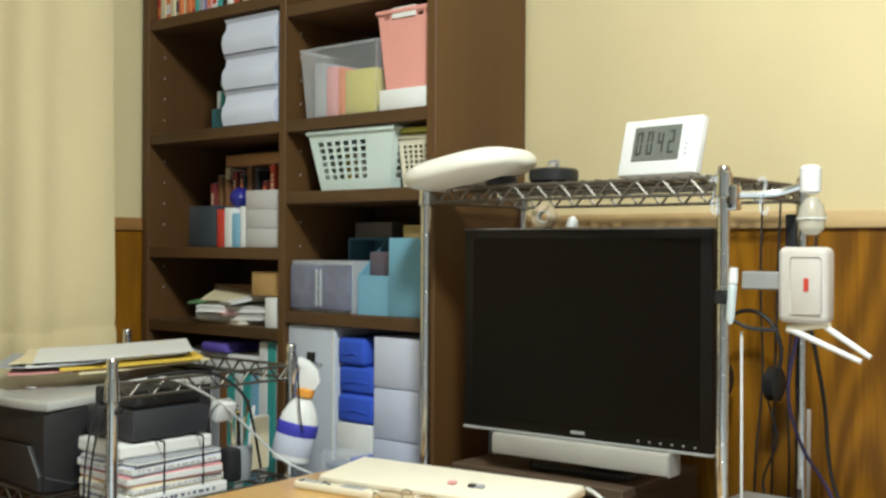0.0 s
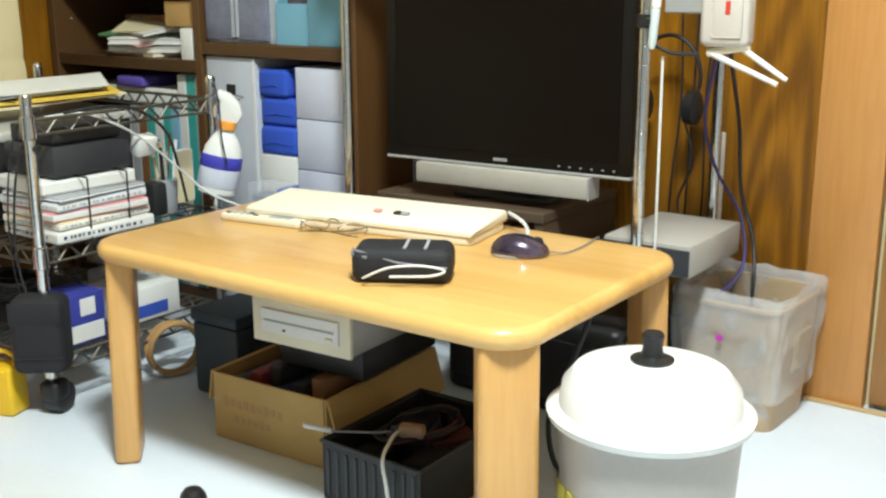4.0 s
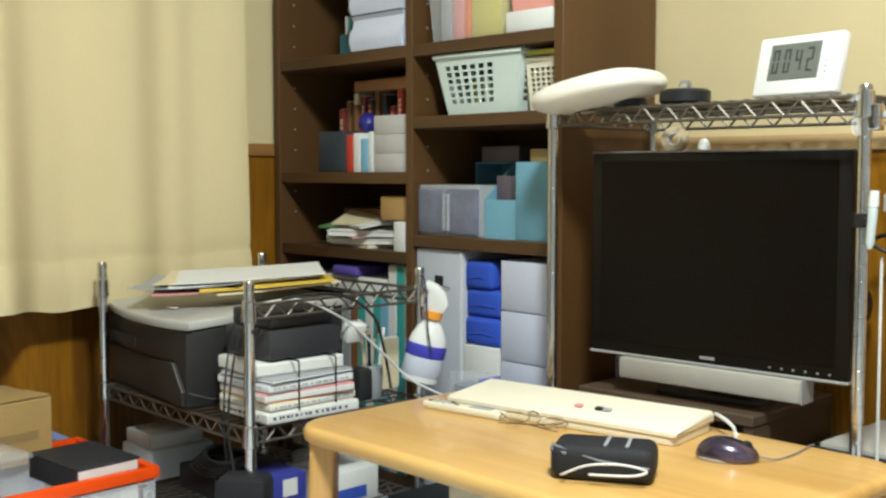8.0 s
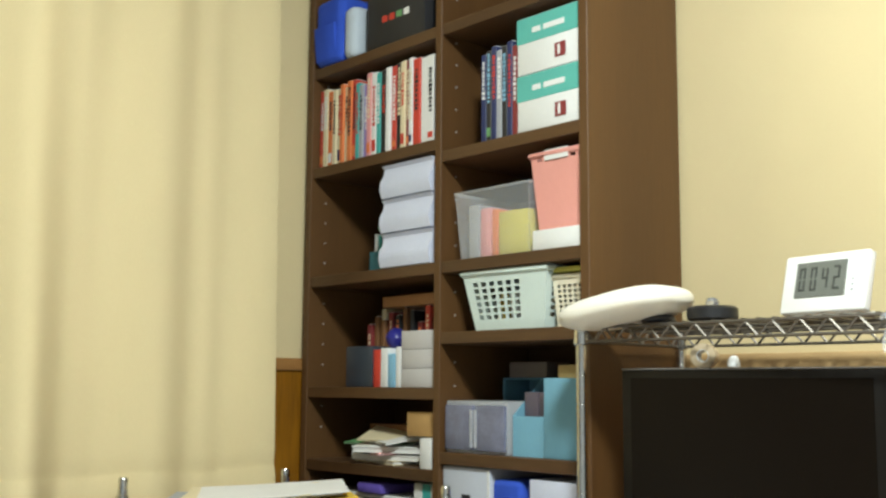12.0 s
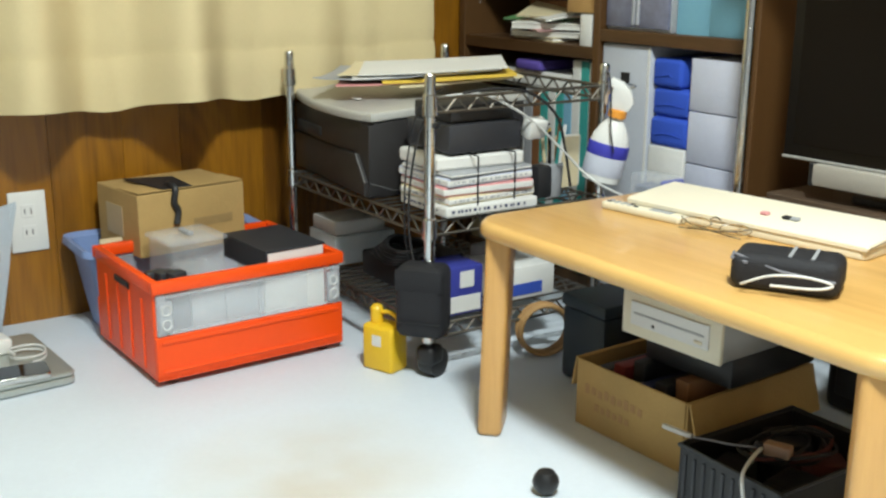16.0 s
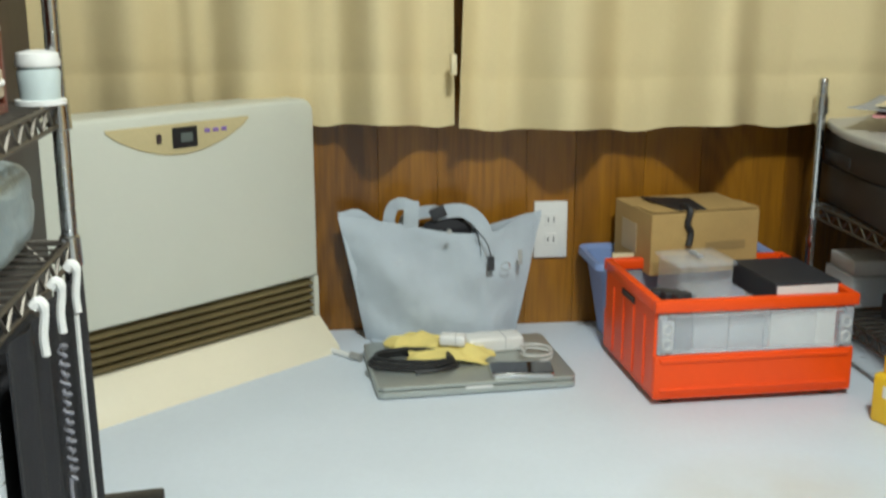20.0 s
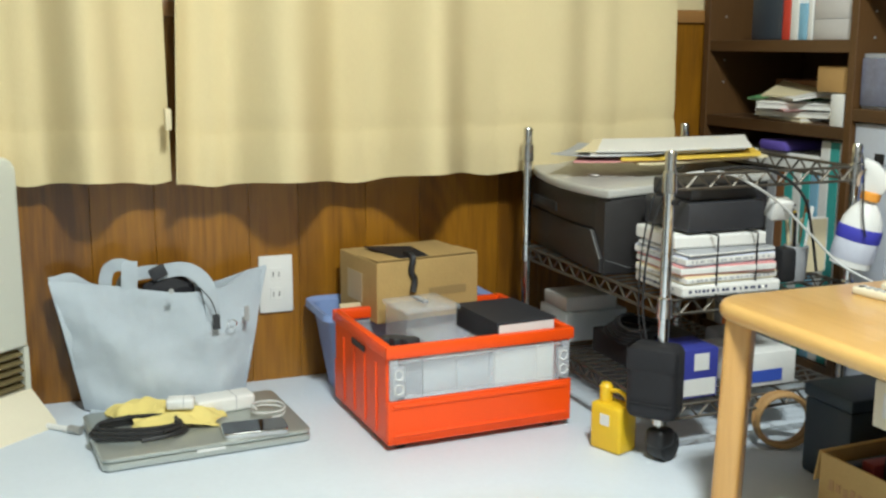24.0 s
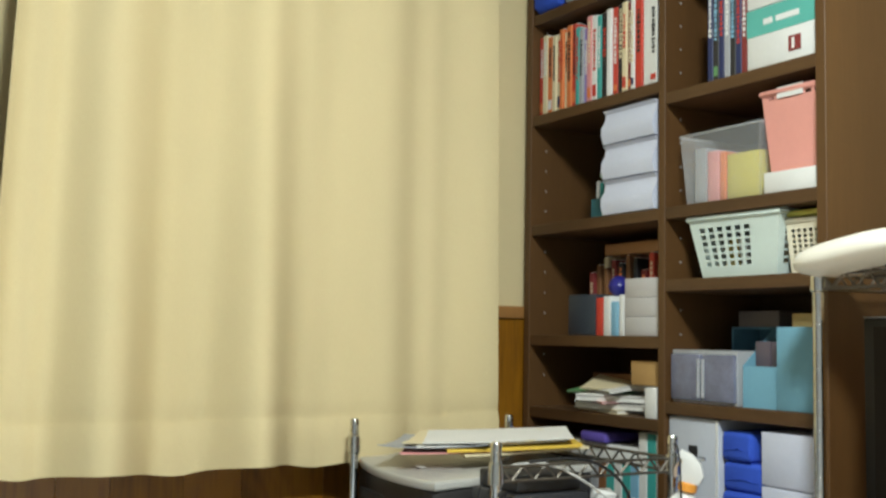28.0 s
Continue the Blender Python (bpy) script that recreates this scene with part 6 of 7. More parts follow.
part("flap", bx(-0.050, -0.0408, 0.085, 0.034, -0.036, 0.124, 0.003, 2), M_POUCH, bl)
part("seam", tube([(-0.046, -0.0415, 0.03), (0.03, -0.0415, 0.03)], 0.0015, 6), M_CORD_B, bl)

# ---- under the table ----
kx = thing("cardboard_box", pose(-1.123, 1.239, 0, 0, 0, 2.4), "open brown cardboard box full of dark odds and ends", "box")
BW, BD, BH = 0.113, 0.142, 0.110
for s in (-1, 1):
    part("side", bx(s * BW - 0.002, -BD, 0.0, s * BW + 0.002, BD, BH, 0.0008, 1), M_CARD, kx)
    part("end", bx(-BW + 0.002, s * BD - 0.002, 0.0, BW - 0.002, s * BD + 0.002, BH, 0.0008, 1), M_CARD, kx)
part("bottom", bx(-BW, -BD, 0.0, BW, BD, 0.004), M_CARD, kx)
part("flap", moved(bx(0, -BD, -0.0015, 0.075, BD, 0.0015), pose(BW + 0.004, 0, BH, 0, 74, 0)), M_CARD, kx)
part("flap", moved(bx(-0.05, -BD, -0.0015, 0.0, BD, 0.0015), pose(-BW - 0.004, 0, BH, 0, -80, 0)), M_CARD, kx)
M_FADED = plain("faded_red_print", (0.42, 0.235, 0.095))
for k in range(9):
    part("print_bar", bx(-0.092 + 0.014 * k, -BD - 0.0026, 0.058 + 0.002 * (k % 2), -0.083 + 0.014 * k, -BD - 0.0018, 0.074 - 0.002 * (k % 3)), M_FADED, kx)
    if k < 6:
        part("print_bar", bx(-0.070 + 0.013 * k, -BD - 0.0026, 0.034, -0.062 + 0.013 * k, -BD - 0.0018, 0.046 - 0.002 * (k % 2)), M_FADED, kx)
for k in range(6):
    box_thing("dark_gadget", -1.212 + 0.03 * k, 1.112 + 0.012 * (k % 3), 0.0045, -1.187 + 0.03 * k, 1.345, 0.098 + 0.012 * (k % 3), C[("black", "maroon", "black", "navy", "black", "brown")[k]], "dark gadget box standing in the cardboard box", "gadget", 0.003, group="gadgets in the cardboard box")
dv = thing("disc_drive", pose(-1.068, 1.240, 0.1235, 0, 0, 3), "beige external disc drive resting on the open box", "drive")
part("support_tray", bx(-0.084, -0.080, 0.0, 0.082, 0.12, 0.05, 0.004, 2), M_BLACK, dv, "black plastic tray")
part("case", bx(-0.092, -0.118, 0.0505, 0.092, 0.12, 0.118, 0.004, 2), M_SILVER, dv)
part("bezel", bx(-0.094, -0.125, 0.0495, 0.094, -0.117, 0.119, 0.003, 2), M_IVORY, dv, "ivory front bezel")
part("disc_tray", bx(-0.074, -0.1285, 0.068, 0.074, -0.1245, 0.105, 0.001, 1), M_WHITE, dv)
part("tray_slot", bx(-0.066, -0.1295, 0.086, 0.066, -0.128, 0.0885), C["grey"], dv)
part("eject_button", bx(0.05, -0.1305, 0.0735, 0.064, -0.128, 0.0785, 0.001, 1), M_IVORY, dv)
part("lamp", bx(-0.03, -0.13, 0.074, -0.026, -0.128, 0.077), C["black"], dv)
M_CRATE = plain("blue_black_plastic", (0.03, 0.045, 0.06), 0.5)
crate = thing("dark_crate", pose(-1.3475, 1.2725, 0), "blue-black plastic box on the floor under the table", "box")
part("body", bx(-0.055, -0.070, 0.0, 0.055, 0.070, 0.132, 0.008, 2), M_CRATE, crate)
part("lid", bx(-0.0575, -0.0725, 0.132, 0.0575, 0.0725, 0.155, 0.006, 2), M_CRATE, crate)
bk = thing("cable_basket", pose(-0.862, 1.145, 0), "black basket of plugs and cords under the table", "basket")
for s in (-1, 1):
    part("side", bx(s * 0.083 - 0.002, -0.115, 0.0, s * 0.083 + 0.002, 0.115, 0.088, 0.0015, 1), M_BLACK, bk)
    part("end", bx(-0.081, s * 0.113 - 0.002, 0.0, 0.081, s * 0.113 + 0.002, 0.088, 0.0015, 1), M_BLACK, bk)
part("bottom", bx(-0.081, -0.111, 0.0, 0.081, 0.111, 0.004), M_BLACK, bk)
part("rim", tube([(-0.085, -0.115, 0.088), (0.085, -0.115, 0.088), (0.085, 0.115, 0.088), (-0.085, 0.115, 0.088)], 0.0035, 6, closed=True), M_BLACK, bk)
for k in range(10):
    part("rib", bx(-0.076 + 0.0165 * k, -0.1172, 0.01, -0.071 + 0.0165 * k, -0.1148, 0.078, 0.001, 1), M_DARK, bk)
M_MAROON = plain("dull_maroon_plastic", (0.09, 0.018, 0.014), 0.5)
for k, (x, y, turn, col) in enumerate(((-0.905, 1.09, 20, M_BLACK), (-0.84, 1.19, -35, M_MAROON), (-0.905, 1.20, 62, M_DARK), (-0.83, 1.12, 10, M_BLACK))):
    ob = thing("power_adapter", pose(x, y, 0.0045, 0, 0, turn), "dark power adapter lying in the cable basket", "adapter", "adapters in the basket")
    part("body", bx(-0.024, -0.034, 0.0, 0.024, 0.034, 0.058 + 0.006 * (k % 3), 0.005, 2), col, ob)
for k in range(5):
    pts = []
    for j in range(10):
        a = j * (0.72 + 0.05 * k) + k * 1.9
        pts.append((-0.868 + (0.036 + 0.005 * (k % 3)) * math.cos(a) + 0.010 * (k - 2), 1.15 + (0.06 + 0.01 * (k % 2)) * math.sin(a), 0.078 + 0.004 * k + 0.006 * math.sin(1.7 * a)))
    cord("cord_coil", pts, 0.0026, M_MAROON if k == 3 else M_CORD_B, "thin dark red cord tangled in the basket" if k == 3 else "thin black cord tangled in the basket", 5)
pl = thing("tan_plug", pose(-0.842, 1.100, 0.104, 0, 0, 20), "tan plug lying on the cords in the basket", "plug")
part("block", bx(-0.018, -0.010, -0.009, 0.018, 0.010, 0.009, 0.004, 2), plain("dull_tan_plug", (0.34, 0.22, 0.15)), pl)
part("collar", moved(lathe([(0.002, 0.0), (0.006, 0.001), (0.004, 0.014), (0.002, 0.015)], 12), pose(-0.016, -0.002, 0, 70, 0, -60)), M_DARK, pl)
cord("plug_cable", [(-0.858, 1.092, 0.104), (-0.848, 1.060, 0.103), (-0.832, 1.022, 0.094), (-0.822, 1.016, 0.06), (-0.812, 1.012, 0.02), (-0.79, 0.995, 0.004), (-0.735, 0.965, 0.004)], 0.0027, M_CORD_W, "white cable running down to the floor")
cord("pale_pen", [(-0.994, 1.046, 0.0935), (-0.945, 1.050, 0.0955)], 0.0040, M_CORD_W, "pale pen-like connector poking over the basket's rim", 7, "connector")
cord("thin_lead", [(-0.944, 1.050, 0.0955), (-0.915, 1.055, 0.100), (-0.885, 1.068, 0.102), (-0.860, 1.09, 0.103)], 0.0016, M_CORD_G, "thin grey lead lying over the cords")
cs = thing("equipment_case", pose(-0.880, 1.580, 0, 0, 0, -3), "low black equipment case on the floor under the rack", "case")
part("body", slab(round_rect(-0.175, -0.105, 0.175, 0.105, 0.02, 5), 0.0, 0.168, 0.014, 3), M_BLACK, cs)
part("front_panel", bx(-0.15, -0.1075, 0.03, 0.15, -0.104, 0.135, 0.002, 1), M_DARK, cs)
cord("black_cable", [(-0.70, 1.33, 0.29), (-0.695, 1.335, 0.24), (-0.72, 1.33, 0.16), (-0.74, 1.30, 0.08), (-0.71, 1.28, 0.01), (-0.66, 1.30, 0.006)], 0.004, M_CORD_B, "black cable hanging behind the table leg")
cord("black_cable", [(-0.66, 1.47, 0.26), (-0.67, 1.44, 0.20), (-0.70, 1.40, 0.12), (-0.68, 1.38, 0.04), (-0.70, 1.34, 0.007)], 0.0036, M_CORD_B, "black cable from the rack to the floor")
toy = thing("rubber_ball", pose(-1.066, 0.897, 0), "small glossy black rubber ball on the floor", "ball")
part("cap", lathe([(0.003, 0.0), (0.012, 0.004), (0.0175, 0.012), (0.019, 0.019), (0.0175, 0.026), (0.012, 0.034), (0.003, 0.038)], 20), M_BLACK, toy)

# ---- lidded bin and waste bin by the door ----
pt = thing("lidded_pot", pose(-0.481, 1.078, 0), "round see-through tub under a white domed lid", "tub")
part("tub", lathe([(0.090, 0.0), (0.094, 0.004), (0.106, 0.223), (0.103, 0.223), (0.091, 0.008)], 40), mat("milky_tub", (0.62, 0.58, 0.54), rough=0.35, trans=0.25, var=0.08), pt)
part("content", lathe([(0.088, 0.010), (0.096, 0.13), (0.02, 0.145)], 32), plain("pinkish_goods", (0.50, 0.30, 0.28), 0.8, var=0.35, scale=30), pt)
ld = part("lid", lathe([(0.104, 0.222), (0.117, 0.224), (0.119, 0.232), (0.105, 0.237), (0.101, 0.262), (0.088, 0.278), (0.045, 0.289), (0.012, 0.291)], 48), M_WHITE, pt, "glossy white domed lid")
part("knob", lathe([(0.024, 0.289), (0.025, 0.293), (0.013, 0.297), (0.011, 0.308), (0.013, 0.320), (0.011, 0.324)], 24), M_BLACK, ld, "black knob")
for k in range(11):
    a = radians(-150 + 9.5 * k)
    part("print_bar", moved(bx(-0.0055, -0.0012, -0.011, 0.0055, 0.0012, 0.011), Matrix.Translation((0.1035 * math.cos(a), 0.1035 * math.sin(a), 0.135)) @ pose(0, 0, 0, 0, 12, math.degrees(a) + 90)), plain("olive_print", (0.16, 0.15, 0.08)) if k == 0 else bpy.data.materials["olive_print"], pt)
part("print_patch", moved(bx(-0.02, -0.001, -0.02, 0.02, 0.001, 0.02), Matrix.Translation((0.1005 * math.cos(radians(-98)), 0.1005 * math.sin(radians(-98)), 0.09)) @ pose(0, 0, 0, 0, 0, -8)), C["pink"], pt)

wb = thing("waste_bin", pose(-0.584, 1.682, 0, 0, 0, -3), "beige waste bin lined with a clear plastic bag", "waste bin")
M_BIN = mat("beige_bin_plastic", (0.44, 0.32, 0.20), rough=0.45, var=0.06)


def ring_wall(levels, thick, n=8):
    """A tapered tub with rounded corners, from (half width, half depth, height) levels."""
    bm = bmesh.new()
    rows = [[bm.verts.new((x, y, z)) for x, y in round_rect(-w, -d, w, d, 0.025, n)] for w, d, z in levels]
    m = len(rows[0])
    for a, b in zip(rows, rows[1:]):
        for j in range(m):
            bm.faces.new((a[j], a[(j + 1) % m], b[(j + 1) % m], b[j]))
    bm.normal_update()
    bmesh.ops.solidify(bm, geom=list(bm.faces), thickness=thick)
    return bm


part("tub", ring_wall([(0.078, 0.078, 0.0), (0.088, 0.094, 0.205)], 0.003), M_BIN, wb)
part("bottom", slab(round_rect(-0.076, -0.076, 0.076, 0.076, 0.022), 0.0, 0.004), M_BIN, wb)
part("rim", tube([(x, y, 0.207) for x, y in round_rect(-0.090, -0.096, 0.090, 0.096, 0.027, 6)], 0.005, 6, closed=True), M_BIN, wb)
part("grip", moved(bx(-0.003, -0.03, -0.035, 0.006, 0.03, 0.035, 0.002, 1), pose(0.085, 0.02, 0.12, 0, 3)), M_BIN, wb)
# liner: hangs inside, folds over the rim and down outside in creases
LINER = [(0.076, 0.082, 0.02), (0.079, 0.085, 0.08), (0.082, 0.088, 0.14), (0.085, 0.091, 0.185), (0.088, 0.095, 0.222), (0.092, 0.099, 0.228), (0.096, 0.103, 0.220), (0.097, 0.104, 0.195), (0.097, 0.104, 0.17), (0.095, 0.101, 0.14), (0.093, 0.099, 0.115), (0.091, 0.096, 0.085), (0.089, 0.092, 0.055)]
bm = ring_wall(LINER, 0.0008, 20)
bmesh.ops.subdivide_edges(bm, edges=[e for e in bm.edges if e.calc_length() > 0.02], cuts=4, use_grid_fill=True)
for v in bm.verts:
    c = v.co.copy()
    out = Vector((c.x, c.y, 0)).normalized()
    crease = abs(noise.noise(Vector((c.x * 42, c.y * 42, c.z * 16)))) - 0.22
    v.co += out * crease * 0.013
    v.co.z += noise.noise(c * 31.0) * (0.010 if c.z > 0.18 else 0.024 if c.z > 0.10 else 0.0)
M_LINER = mat("thin_clear_bag", (0.80, 0.80, 0.80), rough=0.13, var=0.05, bump=0.35, fine=40, alpha=0.2)
part("liner", bm, M_LINER, wb, "thin crumpled clear liner bag")
sticker = part("sticker", slab([(0.006 * math.cos(a), 0.006 * math.sin(a)) for a in [k * math.pi / 8 for k in range(16)]], 0.0, 0.001), plain("magenta_sticker", (0.55, 0.05, 0.45)), wb, "round magenta sticker")
sticker.matrix_basis = pose(0.0, -0.1085, 0.156, 90)
for k in range(4):
    bm = bmesh.new()
    bmesh.ops.create_icosphere(bm, subdivisions=2, radius=0.035)
    for v in bm.verts:
        v.co *= 1 + 0.35 * noise.noise(v.co * 40 + Vector((k, 0, 0)))
    solo("crumpled_paper", bm, M_PAPER if k % 2 else C["grey"], pose(-0.60 + 0.05 * (k % 2), 1.65 + 0.06 * (k // 2), 0.045 + 0.03 * (k // 2)), "crumpled paper in the waste bin", "paper", "waste in the bin")

# ---- crate contents, blue tub, small box ----
cs = thing("clear_container", pose(-1.905, 0.705, 0.098, 0, 0, 6), "lidded clear plastic food container", "container")
part("box", bx(-0.05, -0.055, 0.0, 0.05, 0.055, 0.115, 0.008, 2), M_MILKY, cs)
part("lid", bx(-0.054, -0.059, 0.113, 0.054, 0.059, 0.123, 0.004, 2), M_MILKY, cs)
part("handle", bx(-0.022, -0.006, 0.123, 0.022, 0.006, 0.129, 0.002, 1), C["grey"], cs)
box_thing("clear_container", -1.87, 0.66, 0.023, -1.76, 0.765, 0.182, M_MILKY, "cloudy plastic container standing in the crate", "container", 0.008, 4)
box_thing("card_filler", -1.985, 0.62, 0.023, -1.88, 0.78, 0.0975, C["grey"], "grey carton at the bottom of the crate", "box", 0.003)
bkx = thing("black_book_box", pose(-1.825, 0.845, 0.166, 0, 0, 4), "black hard-cover box with white page edges", "box")
part("lid", bx(-0.085, -0.062, 0.040, 0.085, 0.062, 0.0445, 0.001, 1), plain("black_buckram", (0.02, 0.022, 0.03), 0.55), bkx)
part("page_block", bx(-0.080, -0.058, 0.002, 0.083, 0.058, 0.0405), M_PAPER, bkx)
part("spine", bx(-0.085, -0.062, 0.003, 0.085, -0.0575, 0.0402, 0.001, 1), bpy.data.materials["black_buckram"], bkx)
part("base_board", bx(-0.085, -0.062, 0.0, 0.085, 0.062, 0.003), plain("black_board", (0.02, 0.022, 0.03)), bkx)
box_thing("filing_block", -1.86, 0.785, 0.023, -1.735, 0.905, 0.165, C["white"], "white block of files standing in the crate", "files", 0.003)
for k in range(3):
    box_thing("black_gadget", -1.85 + 0.032 * k, 0.60 + 0.01 * k, 0.023, -1.825 + 0.032 * k, 0.64 + 0.006 * k, 0.178 + 0.006 * k, M_DARK, "small black gadget standing in the crate", "gadget", 0.006, 10 * k)
M_PACKET = (plain("slate_packet", (0.28, 0.31, 0.36)), plain("pale_blue_packet", (0.56, 0.60, 0.64)))
for k in range(5):
    box_thing("grey_packet", -1.756, 0.585 + 0.064 * k, 0.023, -1.742, 0.648 + 0.064 * k, 0.158, M_PACKET[k > 0], "packet standing against the crate's window", "packet", 0.002)

M_TUB = plain("periwinkle_plastic", (0.24, 0.34, 0.62), 0.4)
tubb = thing("plastic_tub", pose(-2.108, 0.742, 0, 0, 0, 0), "periwinkle blue plastic tub behind the crate", "tub")
part("tub", ring_wall([(0.062, 0.155, 0.0), (0.078, 0.182, 0.168), (0.088, 0.192, 0.173), (0.089, 0.193, 0.163)], 0.003), M_TUB, tubb)
part("bottom", slab(round_rect(-0.06, -0.153, 0.06, 0.153, 0.025), 0.0, 0.004), M_TUB, tubb)
box_thing("filled_bag", -2.155, 0.60, 0.0045, -2.06, 0.88, 0.160, C["cream"], "cream cloth bag filling the blue tub", "bag", 0.02)
for k in range(3):
    box_thing("paper_packet", -2.055 + 0.012 * k, 0.585 + 0.012 * k, 0.1605, -2.045 + 0.012 * k, 0.628 + 0.006 * k, 0.192 - 0.006 * k, C[("cream", "red", "teal")[k]], "small printed packet sticking out of the tub", "packet", 0.001, 8 * k)
sx = thing("shipping_box", pose(-2.083, 0.744, 0.162, 0, 0, 8), "small brown shipping box tied with black tape", "box")
part("carton", bx(-0.088, -0.116, 0.0, 0.088, 0.114, 0.122, 0.0015, 1), M_CARD, sx)
part("seam", bx(0.0, -0.1165, 0.1218, 0.0015, 0.1145, 0.1226), C["brown"], sx)
part("flap", moved(bx(0.0, -0.115, 0.0, 0.086, 0.113, 0.0015), pose(0.002, 0, 0.1228, 0, -1.5, 0)), M_CARD, sx)
part("label", bx(0.0878, 0.0, 0.045, 0.0888, 0.085, 0.062), plain("tan_label_print", (0.36, 0.24, 0.10)), sx)
part("print_patch", bx(-0.05, -0.1168, 0.03, 0.02, -0.1155, 0.09), plain("pale_card_print", (0.52, 0.40, 0.24)), sx)
part("tape_band", moved(slab([(-0.06, -0.075), (0.086, -0.062), (0.087, 0.000), (-0.02, 0.015)], 0.1262, 0.1285, 0.001, 1), pose(0, 0, 0)), C["black"], sx)
cord("knotted_cord", [(-2.02, 0.715, 0.2935), (-1.998, 0.716, 0.2945), (-1.985, 0.718, 0.287), (-1.984, 0.714, 0.262), (-1.987, 0.722, 0.245), (-1.983, 0.717, 0.220)], 0.0066, M_CORD_B, "knotted black cord on the shipping box")

# ---- on the laptop ----
LZ = 0.0245
for k in range(3):
    pts = []
    for j in range(15):
        a = j * 0.62 + k * 0.5
        rr = 0.068 + 0.008 * math.sin(1.9 * a) - 0.005 * k
        pts.append((-1.905 + rr * 0.78 * math.cos(a), 0.172 + rr * 1.12 * math.sin(a), LZ + 0.0055 + 0.007 * k + 0.003 * math.sin(a * 1.3)))
    cord("black_cable", pts, 0.0042, M_CORD_B, "black cable coiled on the laptop", 5)
for q, (px, py, wx, wy, turn) in enumerate(((-2.005, 0.185, 0.045, 0.060, 15), (-1.935, 0.245, 0.042, 0.082, -6))):
    bm = bmesh.new()
    bmesh.ops.create_grid(bm, x_segments=26, y_segments=26, size=1)
    for v in bm.verts:
        u, w = v.co.x, v.co.y
        r = math.hypot(u, w)
        z = 0.030 * max(0.0, 1 - 0.55 * r * r) + 0.012 * noise.noise(Vector((u * 2.2, w * 2.2, 3.1 + q)))
        f = 1 / max(1.0, r ** 0.6)
        v.co = Vector((u * wx * f * (1 + 0.2 * noise.noise(Vector((u * 2, w * 2, q)))), w * wy * f * (1 + 0.2 * noise.noise(Vector((u * 2.3, w * 2.3, q + 4)))), max(z, 0.004)))
    bm.normal_update()
    bmesh.ops.solidify(bm, geom=list(bm.faces), thickness=0.0025)
    solo("yellow_cloth", bm, plain("yellow_felt", (0.78, 0.64, 0.22), 0.9) if q == 0 else bpy.data.materials["yellow_felt"], pose(px, py, LZ, 0, 0, turn), "crumpled yellow cloth lying on the laptop", "cloth")
for k in range(2):
    ob = thing("power_adapter", pose(-1.985 + 0.055 * k, 0.335 - 0.085 * k, LZ + 0.0 + 0.030 * k, 0, 0, 8 - 20 * k), "white power adapter block on the laptop", "adapter", "white adapters")
    part("block", bx(-0.026 + 0.010 * k, -0.056 + 0.031 * k, 0.0, 0.026 - 0.010 * k, 0.056 - 0.031 * k, 0.029 - 0.008 * k, 0.006, 3), M_WHITE, ob)
    part("seam", bx(-0.0265 + 0.010 * k, 0.018 - 0.012 * k, 0.006, 0.0265 - 0.010 * k, 0.019 - 0.012 * k, 0.0293 - 0.008 * k), C["grey"], ob)
pts = [(-1.93 + (0.032 + 0.004 * math.sin(j)) * math.cos(j * 0.55), 0.41 + 0.030 * math.sin(j * 0.55), LZ + 0.003 + 0.0007 * j) for j in range(22)]
cord("charging_cable", pts, 0.0022, M_CORD_W, "thin white cord coiled on the laptop", 3)
pn = thing("mobile_phone", pose(-1.846, 0.366, LZ, 0, 0, -4), "black mobile phone with a chrome rim on the laptop", "phone")
part("body", slab(round_rect(-0.031, -0.058, 0.031, 0.058, 0.010), 0.0, 0.010, 0.002, 2), M_CHROME, pn)
part("glass", slab(round_rect(-0.029, -0.056, 0.029, 0.056, 0.009), 0.0101, 0.0112), mat("black_glass", (0.01, 0.012, 0.014), rough=0.06, bump=0, coat=0.5), pn)

# ---- tote's keys, outlet, curtain tie ----
ky = thing("key_charm", pose(-2.083, 0.345, 0.155, 0, 0, 0), "small metal charms clipped to the tote bag", "charm")
part("cord", tube(curve([(-0.006, -0.03, 0.085), (0.004, -0.01, 0.06), (0.004, 0.0, 0.03)], 5), 0.0012, 5), M_CORD_B, ky)
part("tag", bx(0.0, -0.007, 0.0, 0.004, 0.007, 0.03, 0.001, 1), M_DARK, ky)
part("ring", tube([(0.002, 0.03 + 0.009 * math.cos(a), 0.008 + 0.009 * math.sin(a)) for a in [k * math.pi / 6 for k in range(12)]], 0.0012, 5, closed=True), M_CHROME, ky)
part("tag", bx(0.0, 0.055, 0.012, 0.003, 0.064, 0.042, 0.001, 1), M_SILVER, ky)
part("button", moved(lathe([(0.005, 0), (0.005, 0.003)], 12), pose(0.010, -0.085, 0.085, 0, 90)), M_SILVER, ky)
sc = thing("dark_scarf", pose(-2.135, 0.262, 0.228), "dark cloth bundle showing in the tote's mouth", "cloth")
bm = bmesh.new()
bmesh.ops.create_icosphere(bm, subdivisions=3, radius=1)
for v in bm.verts:
    n_ = 1 + 0.25 * noise.noise(v.co * 2.5)
    v.co = Vector((v.co.x * 0.016 * n_, v.co.y * 0.05 * n_, v.co.z * 0.030 * n_))
part("cloth_fold", bm, M_POUCH, sc)
so = thing("wall_socket", pose(XW + 0.0125, 0.491, 0.148), "white double wall socket plate on the panelling", "socket")
part("plate", bx(0, -0.036, 0, 0.007, 0.036, 0.122, 0.003, 2), M_WHITE, so)
